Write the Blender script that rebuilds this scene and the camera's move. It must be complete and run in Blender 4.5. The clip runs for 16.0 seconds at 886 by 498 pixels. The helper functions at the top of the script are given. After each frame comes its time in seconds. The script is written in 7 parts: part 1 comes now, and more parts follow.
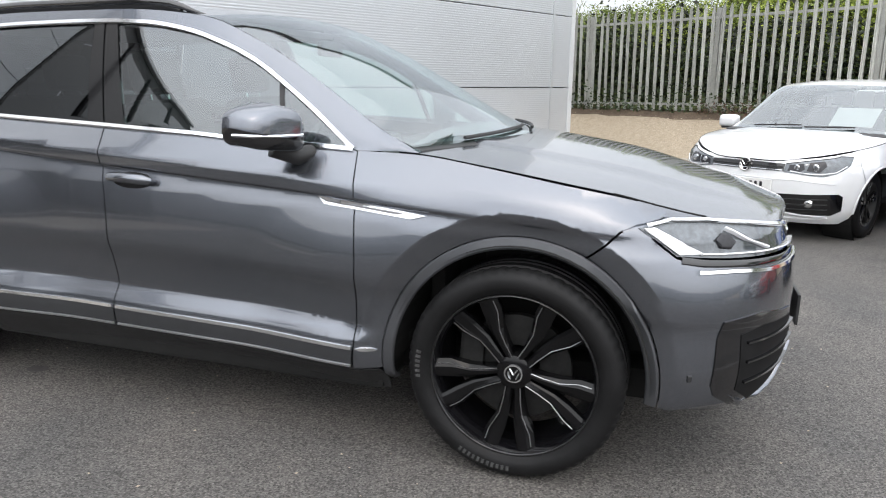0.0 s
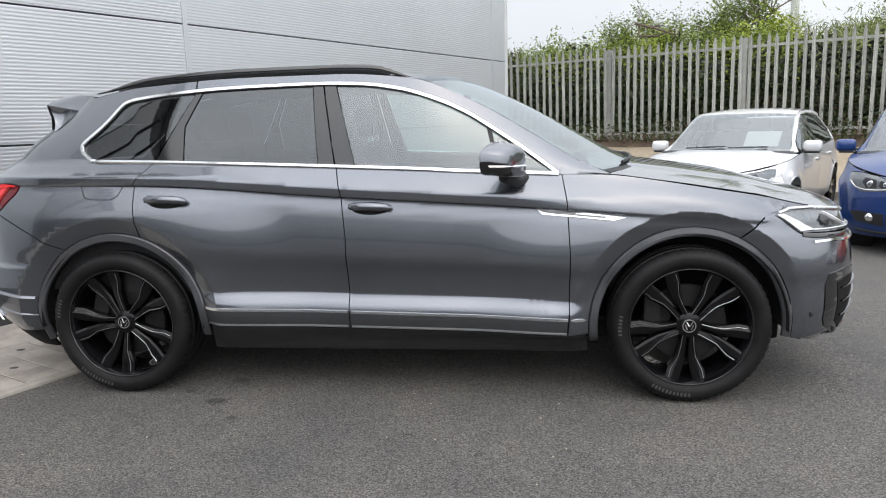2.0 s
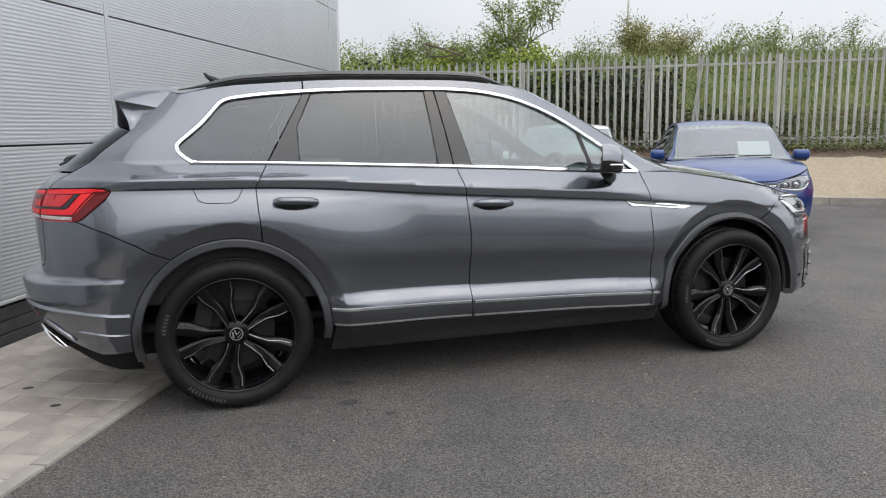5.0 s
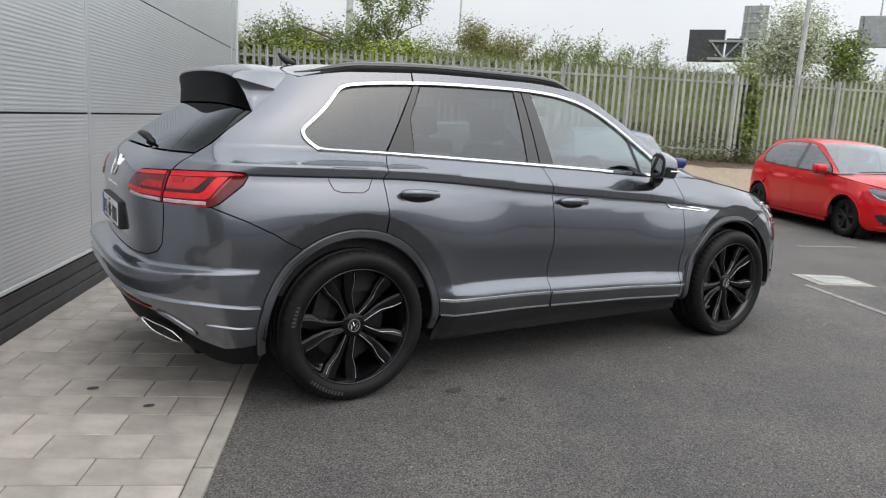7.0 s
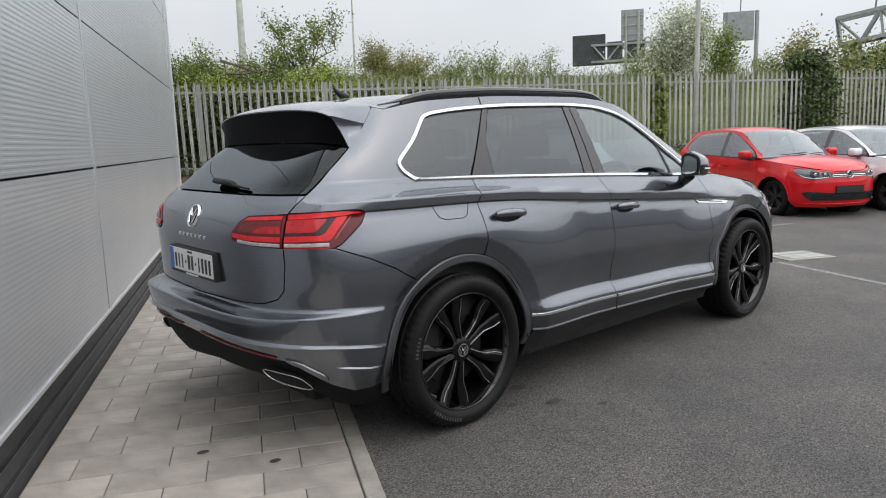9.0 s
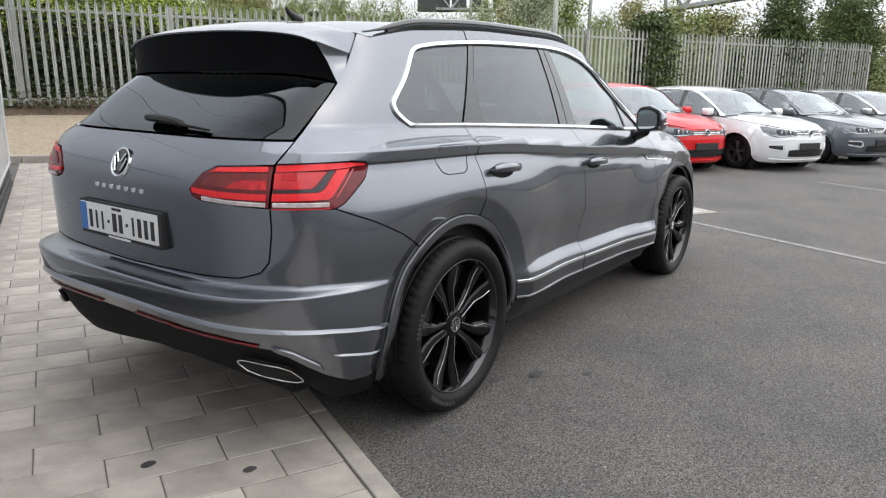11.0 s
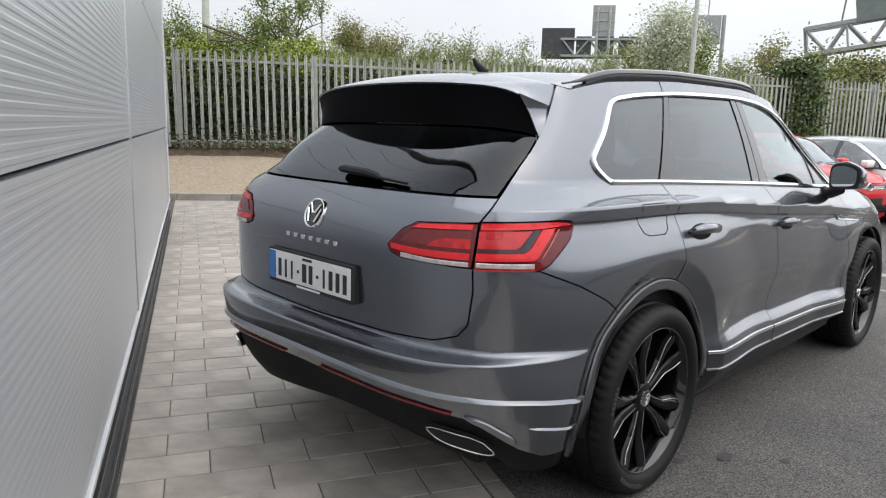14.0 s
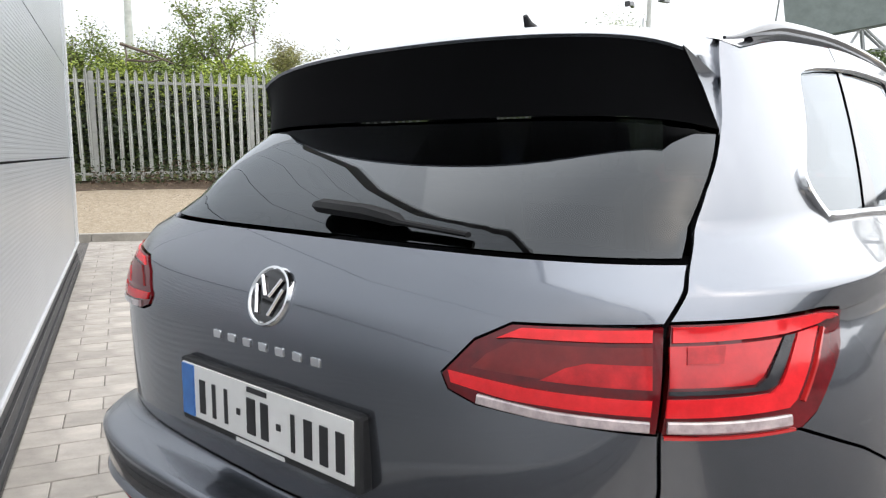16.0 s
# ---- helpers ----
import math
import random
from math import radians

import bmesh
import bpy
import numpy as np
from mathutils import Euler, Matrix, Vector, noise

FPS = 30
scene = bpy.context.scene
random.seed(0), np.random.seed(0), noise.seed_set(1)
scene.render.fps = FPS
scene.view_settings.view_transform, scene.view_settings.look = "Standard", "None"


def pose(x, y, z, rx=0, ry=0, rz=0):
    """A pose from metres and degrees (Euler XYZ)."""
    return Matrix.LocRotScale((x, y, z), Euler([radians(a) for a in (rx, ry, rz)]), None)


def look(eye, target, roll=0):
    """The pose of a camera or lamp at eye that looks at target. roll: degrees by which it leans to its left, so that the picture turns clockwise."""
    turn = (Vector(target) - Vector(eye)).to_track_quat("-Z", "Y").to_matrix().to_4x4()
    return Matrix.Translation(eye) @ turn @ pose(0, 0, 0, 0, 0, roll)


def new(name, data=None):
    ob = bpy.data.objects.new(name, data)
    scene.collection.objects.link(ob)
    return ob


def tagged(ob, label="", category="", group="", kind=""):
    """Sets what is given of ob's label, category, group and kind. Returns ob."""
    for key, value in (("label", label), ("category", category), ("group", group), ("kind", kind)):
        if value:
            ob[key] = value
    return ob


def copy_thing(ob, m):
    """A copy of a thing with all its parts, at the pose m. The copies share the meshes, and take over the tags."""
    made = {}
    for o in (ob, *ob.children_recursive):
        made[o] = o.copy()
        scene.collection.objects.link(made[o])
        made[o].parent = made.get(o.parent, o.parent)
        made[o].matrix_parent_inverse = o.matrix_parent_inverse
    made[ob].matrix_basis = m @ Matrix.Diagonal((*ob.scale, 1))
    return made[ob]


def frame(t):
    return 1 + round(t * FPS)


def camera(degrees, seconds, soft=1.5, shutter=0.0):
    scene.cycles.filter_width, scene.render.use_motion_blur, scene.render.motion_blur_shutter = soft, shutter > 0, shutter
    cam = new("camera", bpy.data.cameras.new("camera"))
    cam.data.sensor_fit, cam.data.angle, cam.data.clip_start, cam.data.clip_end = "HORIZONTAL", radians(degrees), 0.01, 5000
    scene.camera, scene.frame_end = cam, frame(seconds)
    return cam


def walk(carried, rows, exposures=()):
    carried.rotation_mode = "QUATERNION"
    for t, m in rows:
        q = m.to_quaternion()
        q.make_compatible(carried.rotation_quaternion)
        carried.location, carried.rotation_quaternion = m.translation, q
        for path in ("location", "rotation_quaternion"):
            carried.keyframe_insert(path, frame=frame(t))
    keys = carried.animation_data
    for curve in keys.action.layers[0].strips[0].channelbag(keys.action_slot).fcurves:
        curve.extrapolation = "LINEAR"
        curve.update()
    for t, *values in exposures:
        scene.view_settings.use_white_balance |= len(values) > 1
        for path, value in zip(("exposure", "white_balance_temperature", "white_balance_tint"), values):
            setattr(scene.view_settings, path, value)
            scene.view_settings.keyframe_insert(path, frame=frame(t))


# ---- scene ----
import functools

from mathutils.geometry import delaunay_2d_cdt

# ---- camera ----
cam = camera(64.8, 16.0, soft=1.1, shutter=0.15)
PATH = [
    (0, (1.912, -3.096, 1.354), (1.307, -1.247, 0.889), 0.5),
    (0.5, (1.605, -3.438, 1.388), (1.052, -1.571, 0.931), -1.3),
    (1, (1.248, -3.669, 1.359), (0.779, -1.778, 0.906), -1.8),
    (1.5, (0.944, -3.958, 1.38), (0.528, -2.041, 0.99), -0.7),
    (2, (0.663, -4.248, 1.392), (0.431, -2.295, 1.027), -1.6),
    (2.5, (0.284, -4.428, 1.406), (0.156, -2.471, 1.011), -1.9),
    (3, (-0.046, -4.692, 1.415), (-0.075, -2.725, 1.058), -0.6),
    (3.5, (-0.339, -4.672, 1.38), (-0.162, -2.712, 1.023), -1.1),
    (4, (-0.697, -4.605, 1.39), (-0.434, -2.651, 1.049), -0.4),
    (4.5, (-1.054, -4.583, 1.396), (-0.576, -2.667, 1.073), 1.6),
    (5, (-1.423, -4.398, 1.377), (-0.858, -2.511, 1.036), -0.6),
    (5.2, (-1.575, -4.334, 1.39), (-1.02, -2.445, 1.039), -0.3),
    (7.3, (-3.052, -3.75, 1.389), (-1.874, -2.176, 1.025), 0.6),
    (7.5, (-3.145, -3.643, 1.369), (-1.918, -2.104, 1.013), -1.5),
    (8, (-3.391, -3.485, 1.392), (-2.142, -1.949, 1.109), -0.1),
    (8.2, (-3.519, -3.454, 1.397), (-2.259, -1.926, 1.115), -1.3),
    (10.3, (-3.765, -2.896, 1.398), (-2.341, -1.528, 1.079), 1.7),
    (10.5, (-3.791, -2.764, 1.376), (-2.313, -1.453, 1.068), 2.1),
    (11, (-3.81, -2.496, 1.381), (-2.222, -1.369, 0.924), 1.1),
    (11.5, (-3.714, -2.245, 1.372), (-2.251, -1.042, 0.73), -3.2),
    (12, (-3.745, -2.176, 1.387), (-2.226, -0.966, 0.911), -0.6),
    (12.5, (-3.819, -2.199, 1.398), (-2.282, -0.987, 0.984), 0.3),
    (13, (-3.846, -2.199, 1.408), (-2.336, -0.944, 1.027), 0.7),
    (13.5, (-3.86, -2.196, 1.412), (-2.381, -0.901, 1.047), 0.5),
    (14, (-3.875, -2.149, 1.406), (-2.474, -0.764, 1.062), 1.7),
    (14.5, (-3.756, -1.956, 1.364), (-2.401, -0.529, 1.008), 0.8),
    (15, (-3.556, -1.687, 1.385), (-2.233, -0.224, 1.051), 2.3),
    (15.5, (-3.409, -1.354, 1.399), (-1.996, 0.031, 1.11), 2.9),
    (16, (-3.155, -1.064, 1.34), (-1.633, 0.206, 1.073), 0.3),
]
walk(cam, [(t, look(eye, target, roll)) for t, eye, target, roll in PATH],
     exposures=[(0, 0.55), (0.5, 0.62), (1.0, 0.83), (1.5, 0.64), (2.0, 0.33), (2.5, 0.32), (3.0, 0.24), (3.5, 0.14), (5.0, 0.1), (7.5, 0.05), (8.0, -0.08), (10.5, 0.0), (11.0, 0.32), (11.3, 0.8), (11.5, 1.0), (11.7, 0.8), (12.0, 0.55), (12.5, 0.22), (13.0, 0.2), (15.0, 0.15), (15.6, 0.3), (16.0, 0.6)])


# ---- overcast daylight ----
world = bpy.data.worlds.new("overcast")
scene.world = world
world.use_nodes = True
wn, wl = world.node_tree.nodes, world.node_tree.links
sky = wn.new("ShaderNodeTexSky")
sky.sky_type, sky.sun_disc = "NISHITA", False
sky.sun_elevation, sky.sun_rotation = radians(53), radians(157)
sky.dust_density = 6
haze = wn.new("ShaderNodeMixRGB")
haze.inputs[0].default_value = 0.86
cloud_co = wn.new("ShaderNodeTexCoord")
cloud_no = wn.new("ShaderNodeTexNoise")
cloud_no.inputs["Scale"].default_value, cloud_no.inputs["Detail"].default_value = 2.2, 4
cloud_rp = wn.new("ShaderNodeValToRGB")
cloud_rp.color_ramp.elements[0].position, cloud_rp.color_ramp.elements[0].color = 0.3, (7.3, 7.68, 8.2, 1)
cloud_rp.color_ramp.elements[1].position, cloud_rp.color_ramp.elements[1].color = 0.7, (9.3, 9.48, 9.75, 1)
wl.new(cloud_co.outputs["Generated"], cloud_no.inputs["Vector"])
wl.new(cloud_no.outputs["Fac"], cloud_rp.inputs[0])
wl.new(sky.outputs[0], haze.inputs[1])
wl.new(cloud_rp.outputs[0], haze.inputs[2])
# an overcast sky is brighter overhead than at the skyline
up = wn.new("ShaderNodeSeparateXYZ")
rise = wn.new("ShaderNodeMapRange")
rise.inputs[1].default_value, rise.inputs[2].default_value, rise.inputs[3].default_value, rise.inputs[4].default_value = 0.0, 1.0, 0.98, 1.75
lift = wn.new("ShaderNodeVectorMath")
lift.operation = "SCALE"
wl.new(cloud_co.outputs["Generated"], up.inputs[0])
wl.new(up.outputs["Z"], rise.inputs[0])
wl.new(haze.outputs[0], lift.inputs[0])
wl.new(rise.outputs[0], lift.inputs["Scale"])
# the hidden sun whitens the cloud on its side of the sky
glow = wn.new("ShaderNodeVectorMath")
glow.operation = "DOT_PRODUCT"
glow.inputs[1].default_value = (0.25, -0.74, 0.62)
warm = wn.new("ShaderNodeMapRange")
warm.interpolation_type = "SMOOTHSTEP"
warm.inputs[1].default_value, warm.inputs[2].default_value, warm.inputs[3].default_value, warm.inputs[4].default_value = -0.7, 1.0, 0.84, 1.26
lift2 = wn.new("ShaderNodeVectorMath")
lift2.operation = "SCALE"
wl.new(cloud_co.outputs["Generated"], glow.inputs[0])
wl.new(glow.outputs["Value"], warm.inputs[0])
wl.new(lift.outputs[0], lift2.inputs[0])
wl.new(warm.outputs[0], lift2.inputs["Scale"])
wl.new(lift2.outputs[0], wn["Background"].inputs[0])
wn["Background"].inputs[1].default_value = 0.108
sun = new("sun", bpy.data.lights.new("sun", "SUN"))
sun.data.energy, sun.data.angle, sun.data.color = 0.8, radians(150), (1.0, 0.98, 0.955)
sun.matrix_world = look((0, 0, 30), (-9, 21, 0))


# ---- materials ----
def shade(name, base, rough=0.5, metal=0.0, vary=0.0, scale=8.0, bump=0.0, bump_scale=80.0, coat=0.0, second=None, rand=0.0, spec=0.5, fine=0.0, fine_scale=300.0, speck=0.0, speck_scale=90.0):
    """A surface: base colour with two scales of variation, roughness, relief."""
    m = bpy.data.materials.new(name)
    m.use_nodes = True
    n, l = m.node_tree.nodes, m.node_tree.links
    b = n["Principled BSDF"]
    b.inputs["Base Color"].default_value = (*base, 1)
    b.inputs["Roughness"].default_value, b.inputs["Metallic"].default_value = rough, metal
    b.inputs["Coat Weight"].default_value, b.inputs["Coat Roughness"].default_value = coat, 0.045
    b.inputs["Coat IOR"].default_value = 1.6
    b.inputs["Specular IOR Level"].default_value = spec
    co = n.new("ShaderNodeTexCoord")
    out = None
    if vary or second:
        no = n.new("ShaderNodeTexNoise")
        no.inputs["Scale"].default_value, no.inputs["Detail"].default_value, no.inputs["Roughness"].default_value = scale, 6, 0.65
        l.new(co.outputs["Object"], no.inputs["Vector"])
        rp = n.new("ShaderNodeValToRGB")
        two = second or tuple(c * (1 + vary) for c in base)
        one = tuple(c * (1 - vary) for c in base)
        rp.color_ramp.elements[0].position, rp.color_ramp.elements[0].color = 0.33, (*one, 1)
        rp.color_ramp.elements[1].position, rp.color_ramp.elements[1].color = 0.67, (*two, 1)
        l.new(no.outputs["Fac"], rp.inputs[0])
        out = rp.outputs[0]
    if fine:
        fn = n.new("ShaderNodeTexNoise")
        fn.inputs["Scale"].default_value, fn.inputs["Detail"].default_value = fine_scale, 3
        l.new(co.outputs["Object"], fn.inputs["Vector"])
        mp = n.new("ShaderNodeMapRange")
        mp.inputs[1].default_value, mp.inputs[2].default_value = 0.3, 0.7
        mp.inputs[3].default_value, mp.inputs[4].default_value = 1 - fine, 1 + fine
        l.new(fn.outputs["Fac"], mp.inputs[0])
        mul = n.new("ShaderNodeVectorMath")
        mul.operation = "SCALE"
        if out:
            l.new(out, mul.inputs[0])
        else:
            mul.inputs[0].default_value = base
        l.new(mp.outputs[0], mul.inputs["Scale"])
        out = mul.outputs[0]
    if speck:
        vo = n.new("ShaderNodeTexVoronoi")
        vo.inputs["Scale"].default_value = speck_scale
        l.new(co.outputs["Object"], vo.inputs["Vector"])
        sp = n.new("ShaderNodeSeparateXYZ")
        l.new(vo.outputs["Color"], sp.inputs[0])
        mq = n.new("ShaderNodeMapRange")
        mq.inputs[3].default_value, mq.inputs[4].default_value = 1 - speck, 1 + speck
        l.new(sp.outputs["X"], mq.inputs[0])
        ms = n.new("ShaderNodeVectorMath")
        ms.operation = "SCALE"
        if out:
            l.new(out, ms.inputs[0])
        else:
            ms.inputs[0].default_value = base
        l.new(mq.outputs[0], ms.inputs["Scale"])
        out = ms.outputs[0]
    if rand:
        oi = n.new("ShaderNodeObjectInfo")
        mr = n.new("ShaderNodeMapRange")
        mr.inputs[3].default_value, mr.inputs[4].default_value = 1 - rand, 1 + rand
        l.new(oi.outputs["Random"], mr.inputs[0])
        mu = n.new("ShaderNodeVectorMath")
        mu.operation = "SCALE"
        if out:
            l.new(out, mu.inputs[0])
        else:
            mu.inputs[0].default_value = base
        l.new(mr.outputs[0], mu.inputs["Scale"])
        out = mu.outputs[0]
    if out:
        l.new(out, b.inputs["Base Color"])
    if bump:
        bn = n.new("ShaderNodeTexNoise")
        bn.inputs["Scale"].default_value, bn.inputs["Detail"].default_value = bump_scale, 5
        l.new(co.outputs["Object"], bn.inputs["Vector"])
        bu = n.new("ShaderNodeBump")
        bu.inputs["Strength"].default_value, bu.inputs["Distance"].default_value = 1.0, bump
        l.new(bn.outputs["Fac"], bu.inputs["Height"])
        l.new(bu.outputs[0], b.inputs["Normal"])
    return m


def glass(name, tint, gloss=1.0, ior=1.9):
    """A thin pane: tinted see-through, with a Fresnel gloss."""
    m = bpy.data.materials.new(name)
    m.use_nodes = True
    n, l = m.node_tree.nodes, m.node_tree.links
    n.remove(n["Principled BSDF"])
    tr, gl, mx, fr, pw, rg = (n.new("ShaderNode" + k) for k in ("BsdfTransparent", "BsdfGlossy", "MixShader", "LayerWeight", "Math", "MapRange"))
    tr.inputs[0].default_value = (*tint, 1)
    gl.inputs["Roughness"].default_value = 0.01
    gl.inputs[0].default_value = (0.93 * gloss, 0.97 * gloss, gloss, 1)
    # the share that is mirrored grows from the pane's face-on value to all at a glance
    fr.inputs["Blend"].default_value = 0.5
    pw.operation, pw.inputs[1].default_value = "POWER", 4.0
    rg.inputs[3].default_value, rg.inputs[4].default_value = ((ior - 1) / (ior + 1)) ** 2, 1.0
    l.new(fr.outputs["Facing"], pw.inputs[0])
    l.new(pw.outputs[0], rg.inputs[0])
    l.new(rg.outputs[0], mx.inputs[0])
    l.new(tr.outputs[0], mx.inputs[1])
    l.new(gl.outputs[0], mx.inputs[2])
    l.new(mx.outputs[0], n["Material Output"].inputs[0])
    return m


PAINT = shade("grey_metallic_paint", (0.146, 0.157, 0.180), 0.26, 0.92, coat=1.0, fine=0.05, fine_scale=900, vary=0.03, scale=2)
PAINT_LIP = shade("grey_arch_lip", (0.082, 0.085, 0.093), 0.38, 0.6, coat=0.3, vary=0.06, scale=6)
# darker copy of the body paint, with the dark ground reflection in its colour
PAINT_SHADED = shade("shaded_grey_paint", (0.05, 0.052, 0.056), 0.4, 0.4, coat=0.15, vary=0.08, scale=6)
BLACK_GLOSS = shade("black_gloss", (0.006, 0.006, 0.007), 0.08, coat=0.6, vary=0.2, scale=5)
SPOILER_BLACK = shade("spoiler_black", (0.003, 0.003, 0.0035), 0.45, spec=0.05, vary=0.2, scale=5)
WHEEL_BLACK = shade("wheel_black", (0.004, 0.004, 0.0045), 0.16, spec=0.28, vary=0.2, scale=9)
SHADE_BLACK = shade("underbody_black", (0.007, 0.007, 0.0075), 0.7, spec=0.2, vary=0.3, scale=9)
BRAKE = shade("dull_brake_iron", (0.02, 0.02, 0.02), 0.55, 0.5, vary=0.3, scale=30)
STEEL_DARK = shade("dark_rim_edge", (0.06, 0.06, 0.062), 0.3, 0.8, vary=0.3, scale=30)
WHEEL_EDGE = shade("dark_cut_edge", (0.42, 0.42, 0.43), 0.3, 0.9, vary=0.3, scale=30)
REVERSE = shade("reversing_lens", (0.46, 0.38, 0.38), 0.2, coat=1.0, vary=0.3, scale=40)
BLACK_PLASTIC = shade("black_plastic", (0.018, 0.018, 0.019), 0.55, vary=0.2, scale=20, bump=0.0004, bump_scale=500)
DARK_GAP = shade("dark_gap", (0.006, 0.006, 0.006), 0.9, vary=0.2, scale=10)
RUBBER = shade("tyre_rubber", (0.0085, 0.0085, 0.009), 0.55, spec=0.22, vary=0.35, scale=9, bump=0.0006, bump_scale=260)
CHROME = shade("chrome", (0.82, 0.83, 0.84), 0.12, 1.0, vary=0.03, scale=4)
SATIN = shade("satin_silver", (0.62, 0.63, 0.65), 0.28, 1.0, vary=0.05, scale=6)
STEEL = shade("brake_steel", (0.16, 0.16, 0.165), 0.35, 1.0, vary=0.2, scale=30)
FABRIC = shade("dark_seat_fabric", (0.02, 0.02, 0.022), 0.85, vary=0.25, scale=40, bump=0.001, bump_scale=300)
LAMP_CLEAR = shade("headlamp_inner", (0.55, 0.57, 0.6), 0.15, 0.85, vary=0.25, scale=25)
LAMP_DARK = shade("headlamp_dark", (0.03, 0.03, 0.034), 0.2, 0.3, vary=0.3, scale=25)
LAMP_GREY = shade("headlamp_grey", (0.085, 0.095, 0.105), 0.16, 0.6, vary=0.4, scale=30, coat=1.0)
LAMP_WHITE = shade("lamp_white_band", (0.75, 0.76, 0.78), 0.2, coat=1.0, vary=0.05, scale=30)
RED_PALE = shade("pale_red_light_guide", (0.74, 0.018, 0.024), 0.2, spec=0.3, coat=0.2, vary=0.12, scale=35)
RED_LENS = shade("red_lens", (0.46, 0.008, 0.012), 0.14, spec=0.3, coat=0.2, vary=0.35, scale=22)
RED_FIELD = shade("bright_red_lens", (0.5, 0.010, 0.015), 0.16, spec=0.35, coat=0.3, vary=0.18, scale=20)
RED_DULL = shade("brown_red_lens", (0.16, 0.012, 0.012), 0.2, spec=0.3, coat=0.2, vary=0.2, scale=24)
RED_BRIGHT = shade("red_light_guide", (0.5, 0.02, 0.02), 0.2, coat=1.0, vary=0.15, scale=35)
RED_DARK = shade("dark_red_lens", (0.12, 0.004, 0.007), 0.12, spec=0.3, coat=0.3, vary=0.3, scale=18)
PLATE_WHITE = shade("plate_white", (0.78, 0.78, 0.76), 0.4, vary=0.04, scale=12)
PLATE_BLUE = shade("plate_blue", (0.05, 0.18, 0.5), 0.4, vary=0.1, scale=30)
INK = shade("dark_ink", (0.02, 0.02, 0.022), 0.5, vary=0.1, scale=40)
PAPER = shade("white_paper", (0.8, 0.8, 0.78), 0.7, vary=0.04, scale=10)
GLASS_CLEAR = glass("side_glass", (0.52, 0.645, 0.62), ior=2.35)
GLASS_SCREEN = glass("windscreen_glass", (0.60, 0.72, 0.68), ior=2.6)
GLASS_DARK = glass("privacy_glass", (0.14, 0.146, 0.158), ior=1.95)
GLASS_REAR = glass("rear_privacy_glass", (0.03, 0.031, 0.033), ior=1.5)
MIRROR = shade("mirror_glass", (0.26, 0.285, 0.29), 0.02, 1.0, vary=0.02, scale=3)
ASPHALT = shade("asphalt", (0.102, 0.099, 0.096), 0.86, vary=0.24, second=(0.123, 0.113, 0.104), scale=0.9, bump=0.005, bump_scale=130, fine=0.5, fine_scale=130, speck=0.58, speck_scale=150)
PAVER = shade("concrete_paver", (0.385, 0.352, 0.313), 0.9, vary=0.24, scale=3.5, bump=0.0012, bump_scale=300, rand=0.12, fine=0.1, fine_scale=350)
JOINT = shade("paver_joint", (0.13, 0.118, 0.10), 0.95, vary=0.3, scale=12)
CONCRETE = shade("concrete_edging", (0.32, 0.30, 0.265), 0.92, vary=0.2, scale=5, bump=0.002, bump_scale=120, rand=0.08, fine=0.12, fine_scale=200)
CLADDING = shade("silver_cladding", (0.57, 0.59, 0.615), 0.36, 0.6, vary=0.04, scale=0.6, rand=0.02)
FLASHING = shade("pale_flashing", (0.62, 0.63, 0.64), 0.42, 0.3, vary=0.05, scale=3)
PLINTH = shade("dark_plinth", (0.06, 0.06, 0.062), 0.7, vary=0.25, scale=8, bump=0.001)
GRAVEL = shade("sandy_gravel", (0.29, 0.235, 0.165), 0.95, second=(0.40, 0.335, 0.25), scale=14, bump=0.02, bump_scale=45, fine=0.35, fine_scale=70)
STONE = shade("gravel_stone", (0.42, 0.35, 0.27), 0.9, vary=0.3, scale=20)
GALV = shade("galvanised_steel", (0.40, 0.41, 0.385), 0.6, 0.25, vary=0.2, scale=3, rand=0.16, fine=0.08, fine_scale=60)
GRASS = shade("bank_grass", (0.10, 0.14, 0.035), 0.95, second=(0.17, 0.19, 0.07), scale=2.5, bump=0.03, bump_scale=14, fine=0.4, fine_scale=30)
BARK = shade("bark", (0.13, 0.105, 0.08), 0.9, vary=0.3, scale=12, bump=0.01, bump_scale=30)
TWIG = shade("grey_twigs", (0.2, 0.18, 0.16), 0.9, vary=0.3, scale=6)


def leaves(name, a, b):
    """Leaves that differ one by one."""
    m = shade(name, a, 0.6)
    n, l = m.node_tree.nodes, m.node_tree.links
    ge, rp = n.new("ShaderNodeNewGeometry"), n.new("ShaderNodeValToRGB")
    rp.color_ramp.elements[0].color, rp.color_ramp.elements[1].color = (*a, 1), (*b, 1)
    l.new(ge.outputs["Random Per Island"], rp.inputs[0])
    l.new(rp.outputs[0], n["Principled BSDF"].inputs["Base Color"])
    return m


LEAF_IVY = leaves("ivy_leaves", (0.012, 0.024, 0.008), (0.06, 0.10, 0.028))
LEAF_CLIMB = leaves("climbing_ivy_leaves", (0.022, 0.042, 0.010), (0.11, 0.16, 0.04))
# near-black leaf colour holds the shade deep behind the pales
LEAF_SHADE = leaves("shaded_bramble_leaves", (0.010, 0.014, 0.008), (0.035, 0.045, 0.02))
SOIL = shade("dark_soil", (0.085, 0.06, 0.042), 0.95, second=(0.15, 0.11, 0.075), scale=6, bump=0.02, bump_scale=30, fine=0.4, fine_scale=50)
LEAF_SPRING = leaves("spring_leaves", (0.09, 0.14, 0.02), (0.24, 0.30, 0.06))
LEAF_YELLOW = leaves("yellow_green_leaves", (0.18, 0.25, 0.02), (0.36, 0.42, 0.06))
